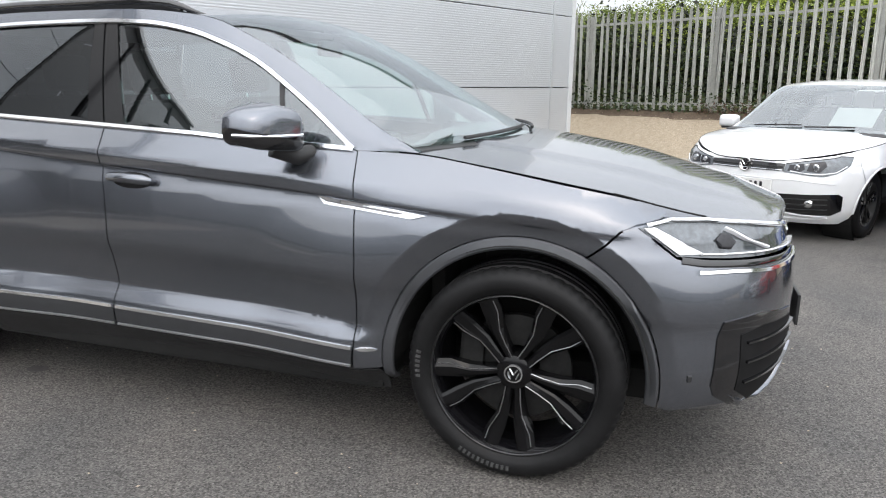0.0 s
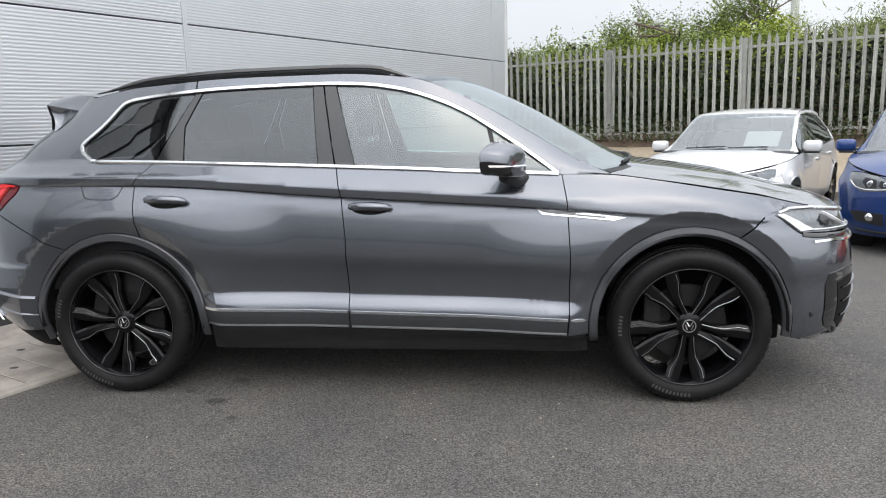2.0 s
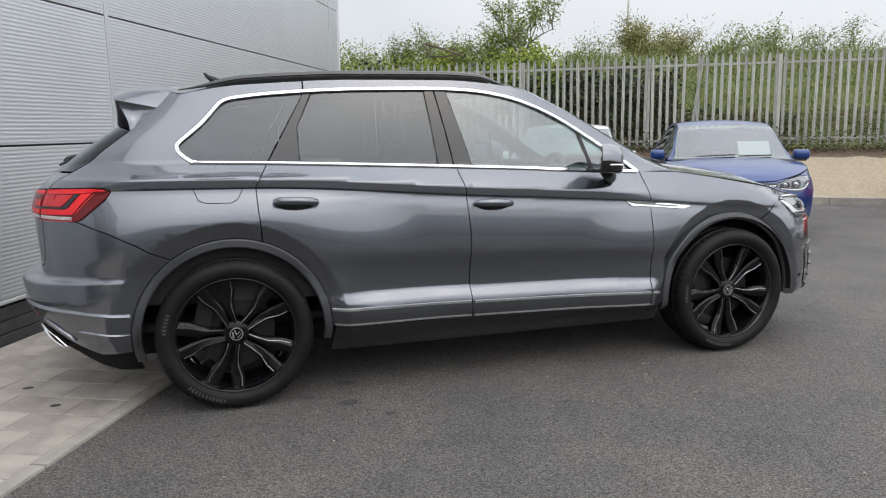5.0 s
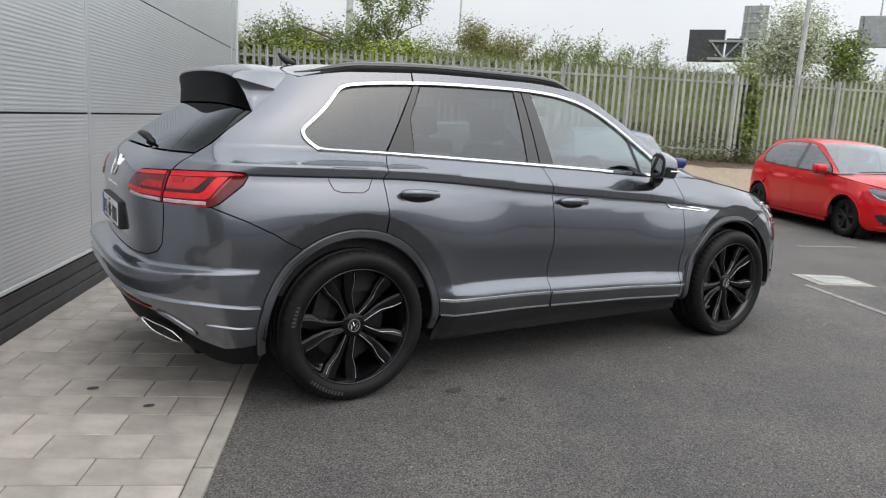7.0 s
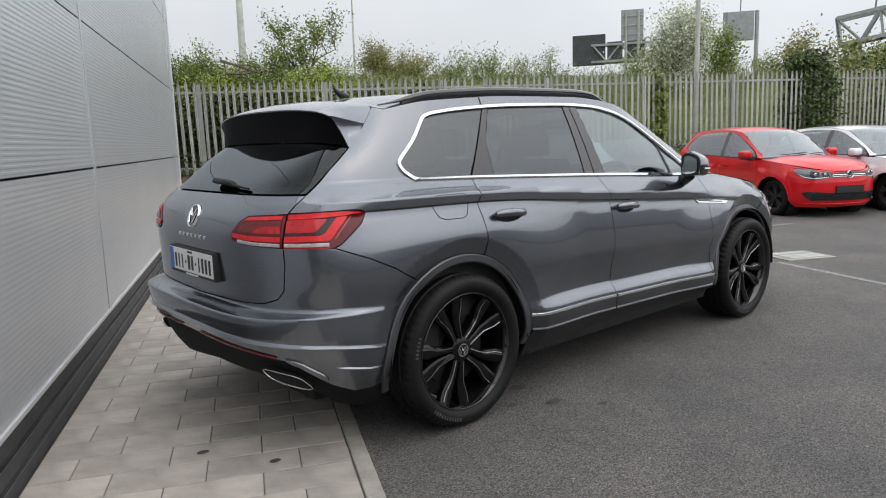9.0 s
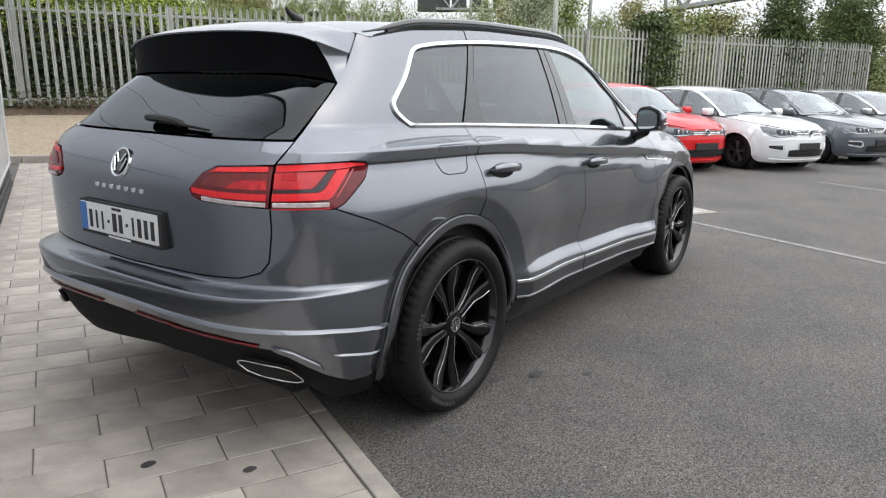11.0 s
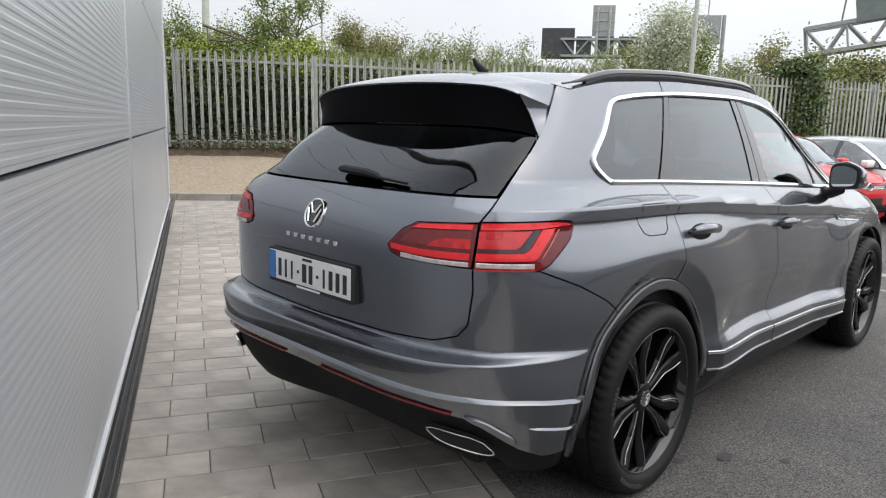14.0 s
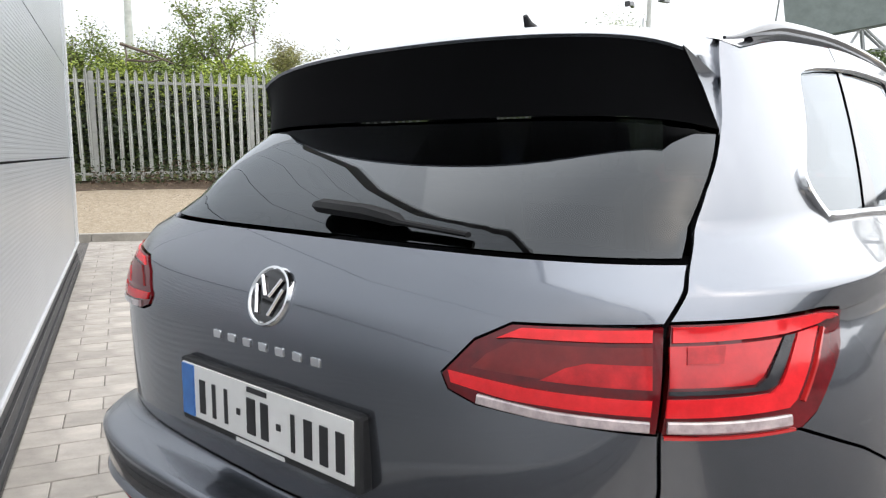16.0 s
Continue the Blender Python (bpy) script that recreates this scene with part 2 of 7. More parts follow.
LEAF_BROWN = leaves("brown_green_leaves", (0.15, 0.15, 0.05), (0.30, 0.28, 0.10))
LEAF_BLOSSOM = leaves("blossom_leaves", (0.22, 0.27, 0.11), (0.75, 0.76, 0.66))
LEAF_GRASS = leaves("grass_blades", (0.08, 0.12, 0.025), (0.24, 0.26, 0.09))
LEAF_DEAD = leaves("dead_bramble", (0.06, 0.035, 0.022), (0.15, 0.09, 0.06))


# ---- building helpers ----
def thing(name, label, category, group="", kind="", at=None):
    ob = tagged(new(name), label, category, group, kind)
    ob.empty_display_size = 0.1
    if at is not None:
        ob.matrix_world = at
    return ob


def link(name, me, material, parent=None, label=""):
    me.materials.clear()
    me.materials.append(material)
    ob = new(name, me)
    ob.parent = parent
    if label:
        ob["label"] = label
    return ob


def part(name, bm, material, parent=None, label="", smooth=False):
    """One bmesh as one mesh object under its thing."""
    me = bpy.data.meshes.new(name)
    bmesh.ops.recalc_face_normals(bm, faces=bm.faces[:])
    for f in bm.faces:
        f.smooth = smooth
    bm.to_mesh(me)
    bm.free()
    if smooth:
        me.set_sharp_from_angle(angle=radians(38))
    return link(name, me, material, parent, label)


def raw(name, verts, faces, material, parent=None, label="", smooth=False):
    me = bpy.data.meshes.new(name)
    me.from_pydata([tuple(map(float, v)) for v in verts], [], [tuple(map(int, f)) for f in faces])
    if smooth:
        me.polygons.foreach_set("use_smooth", [True] * len(me.polygons))
    me.update()
    return link(name, me, material, parent, label)


def box(size, at=(0, 0, 0), bevel=0.0, turn=None, bm=None, segments=2):
    """A bevelled block, added to bm."""
    bm = bm or bmesh.new()
    m = Matrix.Translation(at) @ (turn or Matrix.Identity(4)) @ Matrix.Diagonal((*size, 1))
    got = bmesh.ops.create_cube(bm, size=1, matrix=m)["verts"]
    if bevel:
        edges = list({e for v in got for e in v.link_edges})
        bmesh.ops.bevel(bm, geom=edges, offset=bevel, segments=segments, affect="EDGES", profile=0.6)
    return bm


def lathe(profile, steps=48, axis="Y", at=(0, 0, 0), bm=None, close=False):
    """Turn a profile of (radius, along) about an axis."""
    bm = bm or bmesh.new()
    rings = []
    for k in range(steps):
        a = 2 * math.pi * k / steps
        c, s = math.cos(a), math.sin(a)
        ring = []
        for r, h in profile:
            p = {"Y": (r * c, h, r * s), "Z": (r * c, r * s, h), "X": (h, r * c, r * s)}[axis]
            ring.append(bm.verts.new(Vector(p) + Vector(at)))
        rings.append(ring)
    n = len(profile)
    for k in range(steps):
        a, b = rings[k], rings[(k + 1) % steps]
        for i in range(n if close else n - 1):
            bm.faces.new((a[i], a[(i + 1) % n], b[(i + 1) % n], b[i]))
    return bm


def tube(path, radius, sides=8, bm=None, squash=1.0):
    """A round bar along a path; radius may be one for each point."""
    bm = bm or bmesh.new()
    pts = [Vector(p) for p in path]
    rad = [float(r) for r in radius] if isinstance(radius, (list, tuple)) else [float(radius)] * len(pts)
    rings, ref = [], Vector((0, 0, 1))
    for k, p in enumerate(pts):
        t = (pts[min(k + 1, len(pts) - 1)] - pts[max(k - 1, 0)]).normalized()
        u = t.cross(ref)
        u = u.normalized() if u.length > 0.05 else t.cross(Vector((1, 0, 0))).normalized()
        w = u.cross(t)
        rings.append([bm.verts.new(p + rad[k] * (math.cos(a) * u + squash * math.sin(a) * w))
                      for a in (2 * math.pi * i / sides for i in range(sides))])
    for a, b in zip(rings, rings[1:]):
        for i in range(sides):
            bm.faces.new((a[i], a[(i + 1) % sides], b[(i + 1) % sides], b[i]))
    bm.faces.new(rings[0][::-1])
    bm.faces.new(rings[-1])
    return bm


def grid(fn, nu, nv, name, material, parent=None, label="", smooth=True):
    """A surface sheet from a function of (u, v) in 0..1."""
    verts = [fn(i / nu, j / nv) for i in range(nu + 1) for j in range(nv + 1)]
    faces = [(i * (nv + 1) + j, (i + 1) * (nv + 1) + j, (i + 1) * (nv + 1) + j + 1, i * (nv + 1) + j + 1)
             for i in range(nu) for j in range(nv)]
    return raw(name, verts, faces, material, parent, label, smooth)


# ---- ground, building, paving ----
WALL_A = radians(64.5)
ALONG, OUT = Vector((math.cos(WALL_A), math.sin(WALL_A), 0)), Vector((math.sin(WALL_A), -math.cos(WALL_A), 0))
# local x runs along the wall, local y into the building
WALL = Matrix.Translation(OUT * -2.899) @ Matrix.Rotation(WALL_A, 4, "Z")
ground = tagged(raw("ground", [(-900, -900, 0), (900, -900, 0), (900, 900, 0), (-900, 900, 0)], [(0, 1, 2, 3)], ASPHALT),
                "worn grey asphalt of a car park", "asphalt", kind="structure")

showroom = thing("building_showroom", "showroom wall clad in ribbed silver metal panels", "building", kind="structure", at=WALL)
part("wall", box((21, 8, 6.3), (-3.52, 4.06, 3.4)), PLINTH, showroom)
part("plinth", box((21.0, 0.16, 0.27), (-3.5, 0.13, 0.135)), PLINTH, showroom)
part("drip_flashing", box((21.0, 0.045, 0.026), (-3.5, 0.008, 0.288), 0.006), FLASHING, showroom)
# stepped black courses under the flashing, each with a worn grey nosing
for y, z, h in ((0.004, 0.035, 0.085), (0.018, 0.120, 0.080), (0.032, 0.205, 0.082)):
    part("plinth_course", box((21.0, 0.05, h), (-3.5, y + 0.012, z), 0.006), PLINTH, showroom)
    part("course_nosing", box((21.0, 0.012, 0.007), (-3.5, y - 0.010, z + h / 2 - 0.002), 0.002), STEEL, showroom)


def ribbed(x0, x1, z0, z1):
    """One metal panel with fine level ribs."""
    prof, z = [], z0
    while z < z1 - 0.03:
        prof += [(z, 0.0), (z + 0.010, 0.0), (z + 0.0135, -0.001), (z + 0.0235, -0.001)]
        z += 0.027
    prof = [(z0, 0.03)] + prof + [(z1, 0.0), (z1, 0.03)]
    verts = [(x, y, zz) for zz, y in prof for x in (x0, x1)]
    faces = [(2 * i, 2 * i + 1, 2 * i + 3, 2 * i + 2) for i in range(len(prof) - 1)]
    k = len(verts)
    verts += [(x0, -0.002, z0), (x0, 0.03, z0), (x0, 0.03, z1), (x0, -0.002, z1), (x1, -0.002, z0), (x1, 0.03, z0), (x1, 0.03, z1), (x1, -0.002, z1)]
    faces += [(k, k + 1, k + 2, k + 3), (k + 4, k + 7, k + 6, k + 5)]
    return verts, faces


for c in range(6):
    for x0, x1 in ((-5.08, 0.70), (0.722, 6.48), (6.50, 6.93)):
        raw("cladding_panel", *ribbed(x0, x1, 0.306 + c * 0.992, 1.284 + c * 0.992), CLADDING, showroom)
for x in (0.711, 6.49):
    part("seam_strip", box((0.05, 0.012, 6.0), (x, -0.002, 3.28), 0.003), CLADDING, showroom)
for x in (-13.9, -11.6, -9.3, -7.2, -5.15):
    part("window_mullion", box((0.10, 0.06, 6.0), (x, 0.02, 3.28), 0.004), PLINTH, showroom)
for x in (-12.75, -10.45, -8.25, -6.18):
    part("dark_window", box((2.16 if x < -9 else 1.9, 0.02, 5.6), (x, 0.045, 3.2)), BLACK_GLOSS, showroom, "dark showroom glazing")
part("corner_flashing", box((0.09, 0.10, 6.0), (6.97, 0.04, 3.28), 0.006), FLASHING, showroom)
part("roof_coping", box((21.1, 8.2, 0.16), (-3.5, 4.05, 6.62), 0.01), FLASHING, showroom)

# block paving between the wall and the asphalt
paving = thing("pavement", "pale concrete block paving along the wall", "paving", kind="structure", at=WALL)
part("bed", box((24.0, 1.36, 0.012), (-2.4, -0.70, 0.002)), JOINT, paving)
PAVE = []
pm = {}
for row in range(116):
    a = -13.965 + row * 0.205
    edges = [-1.374, *((-0.991, -0.588, -0.186) if row % 2 else (-1.155, -0.755, -0.358)), -0.018]
    for e0, e1 in zip(edges, edges[1:]):
        PAVE.append((a, e0, e1))
near_p = [q for q in PAVE if -2.7 < q[0] < 4.6]
rest_p = [q for q in PAVE if not -2.7 < q[0] < 4.6]

edging = thing("kerb_edging", "pale concrete edging strip between paving and asphalt", "kerb", kind="structure", at=WALL)
for k in range(26):
    part("edging_block", box((0.905, 0.076, 0.03), (-13.6 + k * 0.915, -1.417, 0.002), 0.006), CONCRETE, edging)

# gravel slope, fence line, bank
FENCE_A = math.atan2(-7.3, 15.9)
FD, FN = Vector((math.cos(FENCE_A), math.sin(FENCE_A), 0)), Vector((-math.sin(FENCE_A), math.cos(FENCE_A), 0))


def fence_at(a, b, z=0.0):
    return Vector((2.4, 11.8, 0)) + FD * float(a) + FN * float(b) + Vector((0, 0, float(z)))


def kerb_at(u):
    """The kerb of the gravel strip, u along x."""
    return Vector((u, 9.55 - 0.65 * (u - 1.8), 0))


def bank_z(a, b):
    h = np.interp(b, [-0.3, 0, 0.8, 2.2, 4.0, 7.0, 14.0, 90.0], [0.82, 0.85, 1.0, 1.75, 2.65, 3.35, 3.7, 4.6])
    return float(h) + 0.16 * noise.noise((a * 0.35, b * 0.5, 1.3)) * min(1, max(0, b))


def gravel_point(u, v):
    x = -9 + 62 * u
    k = kerb_at(x)
    a = (x - 2.4) / FD.x
    f = fence_at(a, 0.15, 0)
    p = k.lerp(f, v)
    p.z = 0.115 + (0.85 - 0.115) * (v ** 1.25) + 0.04 * noise.noise((p.x * 0.7, p.y * 0.7, 0)) * math.sin(math.pi * min(1, v * 1.2))
    return p


tagged(grid(gravel_point, 150, 26, "gravel_strip", GRAVEL), "sandy yellow gravel slope behind the kerb", "gravel", kind="structure")
tagged(grid(lambda u, v: fence_at(-14 + 60 * u, 90 * v ** 2.6, 0) + Vector((0, 0, bank_z(-14 + 60 * u, 90 * v ** 2.6))), 150, 44, "grass_bank", GRASS),
       "rough green grass bank behind the fence", "grass", kind="structure")
def soil_point(u, v):
    p = gravel_point(0.02 + 0.8 * u, 0.80 + 0.24 * v)
    p.z += 0.022 * math.sin(math.pi * min(0.5, v)) + 0.012 * noise.noise((p.x * 2.7, p.y * 2.7, 4)) - 0.006
    return p


tagged(grid(soil_point, 150, 8, "soil_strip", SOIL), "brown soil and leaf litter along the fence foot", "soil", kind="structure")
kerb = thing("kerb", "low concrete kerb before the gravel", "kerb", kind="structure")
kd = (kerb_at(1) - kerb_at(0)).normalized()
kerb_turn = Matrix.Rotation(math.atan2(kd.y, kd.x), 4, "Z")
km = None
for k in range(46):
    p = kerb_at(-1.2) + kd * (0.92 * k)
    if km is None:
        first = part("kerb_stone", box((0.91, 0.14, 0.17), (0, 0, 0.05), 0.015), CONCRETE, kerb)
        km = first.data
    else:
        first = new("kerb_stone", km)
        first.parent = kerb
    first.matrix_local = Matrix.Translation(p) @ kerb_turn
rng = np.random.default_rng(5)


def scatter(points, size, rng, squash=0.7):
    """Many small rough stones as one mesh."""
    base = np.array([(1, 0, 0), (-1, 0, 0), (0, 1, 0), (0, -1, 0), (0, 0, 1), (0, 0, -1)], float)
    tris = np.array([(0, 2, 4), (2, 1, 4), (1, 3, 4), (3, 0, 4), (2, 0, 5), (1, 2, 5), (3, 1, 5), (0, 3, 5)])
    n = len(points)
    sc = size * rng.uniform(0.4, 1.0, (n, 1, 1)) * rng.uniform(0.6, 1.2, (n, 6, 1))
    ang = rng.uniform(0, 6.28, n)
    v = base[None] * sc * np.array([1, 0.8, squash])
    x = v[..., 0] * np.cos(ang)[:, None] - v[..., 1] * np.sin(ang)[:, None]
    y = v[..., 0] * np.sin(ang)[:, None] + v[..., 1] * np.cos(ang)[:, None]
    v = np.stack([x, y, v[..., 2]], -1) + points[:, None]
    f = (tris[None] + 6 * np.arange(n)[:, None, None]).reshape(-1, 3)
    return v.reshape(-1, 3), f


pts = []
for _ in range(5200):
    u, v = rng.uniform(0.12, 0.55), rng.uniform(0.0, 1.0)
    pts.append(tuple(gravel_point(u, v)))
tagged(raw("gravel_stones", *scatter(np.array(pts), 0.026, rng), STONE), "loose sandy stones on the gravel slope", "gravel", kind="stuff")

# marks on the asphalt: parking lines, a gully grate, specks
LINE = shade("worn_white_line", (0.34, 0.33, 0.32), 0.85, second=(0.13, 0.128, 0.125), scale=22, bump=0.002, bump_scale=150)


def strip(name, a, b, w, z, material, label):
    a, b = Vector((*a, z)), Vector((*b, z))
    s = (b - a).normalized().cross(Vector((0, 0, 1))) * w / 2
    return tagged(raw(name, [a - s, b - s, b + s, a + s], [(0, 1, 2, 3)], material), label, "road marking", kind="structure")


strip("parking_line", (3.86, -0.12), (1.9, -4.6), 0.075, 0.004, LINE, "worn white parking line on the asphalt")
strip("parking_line", (6.3, 1.43), (7.2, 1.12), 0.07, 0.004, LINE, "worn white parking line on the asphalt")
strip("parking_line", (8.6, -0.95), (6.6, -5.2), 0.07, 0.004, LINE, "worn white parking line on the asphalt")
grate = thing("gully_grate", "pale cast iron gully grate set in concrete", "drain", at=Matrix.Translation((4.38, -0.1, 0.0)) @ Matrix.Rotation(radians(-27), 4, "Z"))
part("surround", box((0.62, 0.5, 0.012), (0, 0, 0.004), 0.003), CONCRETE, grate)
for k in range(9):
    part("bar", box((0.44, 0.027, 0.012), (0, -0.16 + 0.04 * k, 0.011), 0.003), GALV, grate)
sp = np.array([(rng.uniform(-4, 6), rng.uniform(-5, 1), 0.002) for _ in range(420)])
tagged(raw("asphalt_grit", *scatter(sp, 0.008, rng, 0.5), STONE), "pale grit and small chips on the asphalt", "grit", kind="stuff")
stain = shade("oil_stain", (0.055, 0.053, 0.052), 0.75, vary=0.2, scale=30)
for x, y, r in ((-2.55, -0.3, 0.03), (-2.35, -0.62, 0.028), (-0.92, -1.02, 0.045), (-1.11, -0.90, 0.03), (-0.90, -0.74, 0.05), (-0.75, -1.22, 0.025)):
    v = [(x + r * math.cos(a) * (1 + 0.25 * noise.noise((a, x, y))), y + 0.7 * r * math.sin(a), 0.0135 if x < -2 else 0.004) for a in np.linspace(0, 6.2, 18)]
    tagged(raw("oil_spot", v, [tuple(range(18))], stain), "small dark oil spot on the ground", "stain", kind="structure")


# ---- palisade fence ----
fence = thing("palisade_fence", "weathered galvanised steel palisade fence on the gravel slope", "fence", at=Matrix.Translation((2.4, 11.8, 0)) @ Matrix.Rotation(FENCE_A, 4, "Z") @ Matrix.Rotation(radians(-0.7), 4, "Y"))
for z in (0.97, 2.60):
    for k in range(13):
        part("rail", box((2.74, 0.006, 0.05), (-8.1 + 1.375 + 2.75 * k, 0.016, z)), GALV, fence)
        part("rail", box((2.74, 0.04, 0.006), (-8.1 + 1.375 + 2.75 * k, 0.036, z + 0.022)), GALV, fence)
for k in range(14):
    bm = box((0.012, 0.10, 2.05), (-8.1 + 2.75 * k, 0.075, 1.75))
    box((0.085, 0.009, 2.05), (-8.1 + 2.75 * k, 0.021, 1.75), bm=bm)
    box((0.085, 0.009, 2.05), (-8.1 + 2.75 * k, 0.125, 1.75), bm=bm)
    part("post", bm, GALV, fence)


# ---- form of the grey estate car: nose along +x, right side at -y ----
def curve(xs, ys):
    """A smooth monotone curve through a few knots."""
    xs, ys = np.array(xs, float), np.array(ys, float)
    h, d = np.diff(xs), np.diff(ys) / np.diff(xs)
    m = np.zeros(len(xs))
    m[0], m[-1] = d[0], d[-1]
    for k in range(1, len(xs) - 1):
        if d[k - 1] * d[k] > 0:
            a, b = 2 * h[k] + h[k - 1], h[k] + 2 * h[k - 1]
            m[k] = (a + b) / (a / d[k - 1] + b / d[k])

    def f(x):
        x = np.clip(np.asarray(x, float), xs[0], xs[-1])
        i = np.clip(np.searchsorted(xs, x) - 1, 0, len(h) - 1)
        t = (x - xs[i]) / h[i]
        return (ys[i] * (1 + 2 * t) * (1 - t) ** 2 + h[i] * m[i] * t * (1 - t) ** 2
                + ys[i + 1] * t * t * (3 - 2 * t) + h[i] * m[i + 1] * t * t * (t - 1))
    return f


def step(a, b, x):
    t = np.clip((np.asarray(x, float) - a) / (b - a), 0, 1)
    return t * t * (3 - 2 * t)


AXLE, HUB = 1.45, 0.38
crease_z = curve([-2.4, -1.95, -1.33, -0.25, 0.71, 1.3, 2.3], [1.115, 1.113, 1.105, 1.032, 0.967, 0.92, 0.84])
belt_z = curve([-2.4, -1.6, -0.28, 0.83, 1.05, 1.3, 1.58, 1.76, 1.91, 2.02, 2.4], [1.235, 1.222, 1.175, 1.118, 1.112, 1.08, 1.035, 1.002, 0.962, 0.936, 0.875])
belt_w = curve([-2.4, -1.6, -0.8, 0.3, 0.9, 1.2, 1.6, 2.4], [0.725, 0.760, 0.796, 0.818, 0.818, 0.815, 0.812, 0.775])
cant_w = curve([-2.4, -1.6, -0.5, 0.3, 1.1], [0.555, 0.597, 0.645, 0.65, 0.795])
cant_z = curve([-2.1, -1.8, -1.4, -0.8, -0.3, 0.1, 0.4, 0.7, 0.95, 1.08], [1.50, 1.56, 1.604, 1.634, 1.636, 1.604, 1.487, 1.316, 1.168, 1.118])
rear_x = curve([.18, .28, .36, .45, .56, .585, .60, .64, .674, .70, .80, .95, 1.0, 1.08, 1.17, 1.3, 1.45, 1.52, 1.62],
               [-2.23, -2.31, -2.365, -2.405, -2.452, -2.465, -2.468, -2.476, -2.481, -2.385, -2.388, -2.398, -2.40, -2.38, -2.305, -2.13, -1.915, -1.84, -1.77])
front_x = curve([.18, .26, .36, .5, .62, .72, .82, .9, .96, 1.1], [2.2, 2.30, 2.36, 2.385, 2.385, 2.375, 2.35, 2.32, 2.29, 2.1])


def strip_z(x):
    return 0.445 - 0.027 * np.asarray(x, float)


def flank(x, z):
    """Half width of the body side at station x and height z."""
    x, z = np.broadcast_arrays(np.asarray(x, float), np.asarray(z, float))
    o = np.zeros(x.shape)
    zc, zs, zb = crease_z(x), strip_z(x), belt_z(x)
    zt = np.maximum(cant_z(x), zb + 0.02) + 0.13 * step(1.08, 1.2, x)
    zc = np.minimum(zc, zb - 0.06)
    wb = belt_w(x)
    cf = step(1.32, 0.98, x) * step(-2.0, -1.8, x)
    lf = step(-1.08, -0.72, x) * step(1.0, 0.80, x)
    ff = step(0.80, 1.35, x)
    ks = np.stack([o + .18, o + .30, zs - .085, zs - .02, zs + .022, zs + .092, zs + .19, .5 * (zs + zc), zc - .070, zc - .008, zc, zc + np.minimum(.035, .3 * (zb - zc)), zc + .5 * (zb - zc), zb])
    vs = np.stack([o + .82, o + .872, o + .915, o + .924, .924 - .006 * lf, .918 - .040 * lf, .909 - .019 * lf, o + .915, .896 - .004 * ff, .882 - .010 * ff, .889 + .006 * cf - .017 * ff, .890 + .006 * cf - .028 * ff, wb + .57 * (.916 - wb) - .022 * ff, wb])
    h = np.maximum(np.diff(ks, axis=0), 1e-4)
    d = np.diff(vs, axis=0) / h
    m = np.zeros(ks.shape)
    m[0], m[-1] = d[0], d[-1]
    same = d[:-1] * d[1:] > 0
    a, b = 2 * h[1:] + h[:-1], h[1:] + 2 * h[:-1]
    safe0, safe1 = np.where(same, d[:-1], 1), np.where(same, d[1:], 1)
    m[1:-1] = np.where(same, (a + b) / (a / safe0 + b / safe1), 0)
    w = vs[0].copy()
    for k in range(len(ks) - 1):
        t = np.clip((z - ks[k]) / h[k], 0, 1)
        seg = (vs[k] * (1 + 2 * t) * (1 - t) ** 2 + h[k] * m[k] * t * (1 - t) ** 2
               + vs[k + 1] * t * t * (3 - 2 * t) + h[k] * m[k + 1] * t * t * (t - 1))
        w = np.where(z > ks[k], seg, w)
    up = np.clip((z - zb) / np.maximum(zt - zb, .02), 0, 1.3)
    u1 = np.clip(up, 0, 1)
    w = np.where(z > zb, wb + (np.minimum(cant_w(x), wb - 0.03 * step(0.9, 1.1, x)) - wb) * up + 0.05 * u1 * (1 - u1) * step(1.15, 1.0, x), w)
    for ax in (-AXLE, AXLE):
        r = np.hypot(x - ax, z - HUB)
        fade = step(.16, .34, z) * step(1.12, .95, z)
        w = w + fade * (.034 * step(1.08, .585, r) - .046 * np.clip((.557 - r) / .085, 0, 1))
    return w


X0R, X0F, NR, NF = -1.4, 1.25, 4.2, 3.2
S_REAR, S_FRONT = X0R - math.pi / 2, X0F + math.pi / 2


def hull(s, z):
    """Point of the body: s runs with x along the right side and bends round both ends to the left side."""
    s, z = np.broadcast_arrays(np.asarray(s, float), np.asarray(z, float))
    flip = np.where((s < S_REAR) | (s > S_FRONT), -1.0, 1.0)
    s = np.where(s < S_REAR, 2 * S_REAR - s, np.where(s > S_FRONT, 2 * S_FRONT - s, s))
    pr, pf = np.clip(X0R - s, 0, math.pi / 2), np.clip(s - X0F, 0, math.pi / 2)
    a, b = X0R - rear_x(z), front_x(z) - X0F
    xr = X0R - np.minimum(np.tan(np.minimum(pr, 1.2)) * .9, .8)
    xf = X0F + np.minimum(np.tan(np.minimum(pf, 1.2)) * .9, .8)
    w = flank(np.where(pr > 0, xr, np.where(pf > 0, xf, s)), z)
    nr = NR + 3.5 * step(1.15, 1.42, z)
    rr = (np.abs(np.sin(pr) / a) ** nr + np.abs(np.cos(pr) / w) ** nr) ** (-1 / nr)
    rf = (np.abs(np.sin(pf) / b) ** NF + np.abs(np.cos(pf) / w) ** NF) ** (-1 / NF)
    x = np.where(pr > 0, X0R - rr * np.sin(pr), np.where(pf > 0, X0F + rf * np.sin(pf), s))
    y = np.where(pr > 0, -rr * np.cos(pr), np.where(pf > 0, -rf * np.cos(pf), -w))
    return np.stack([x, y * flip, z + 0 * x], -1)


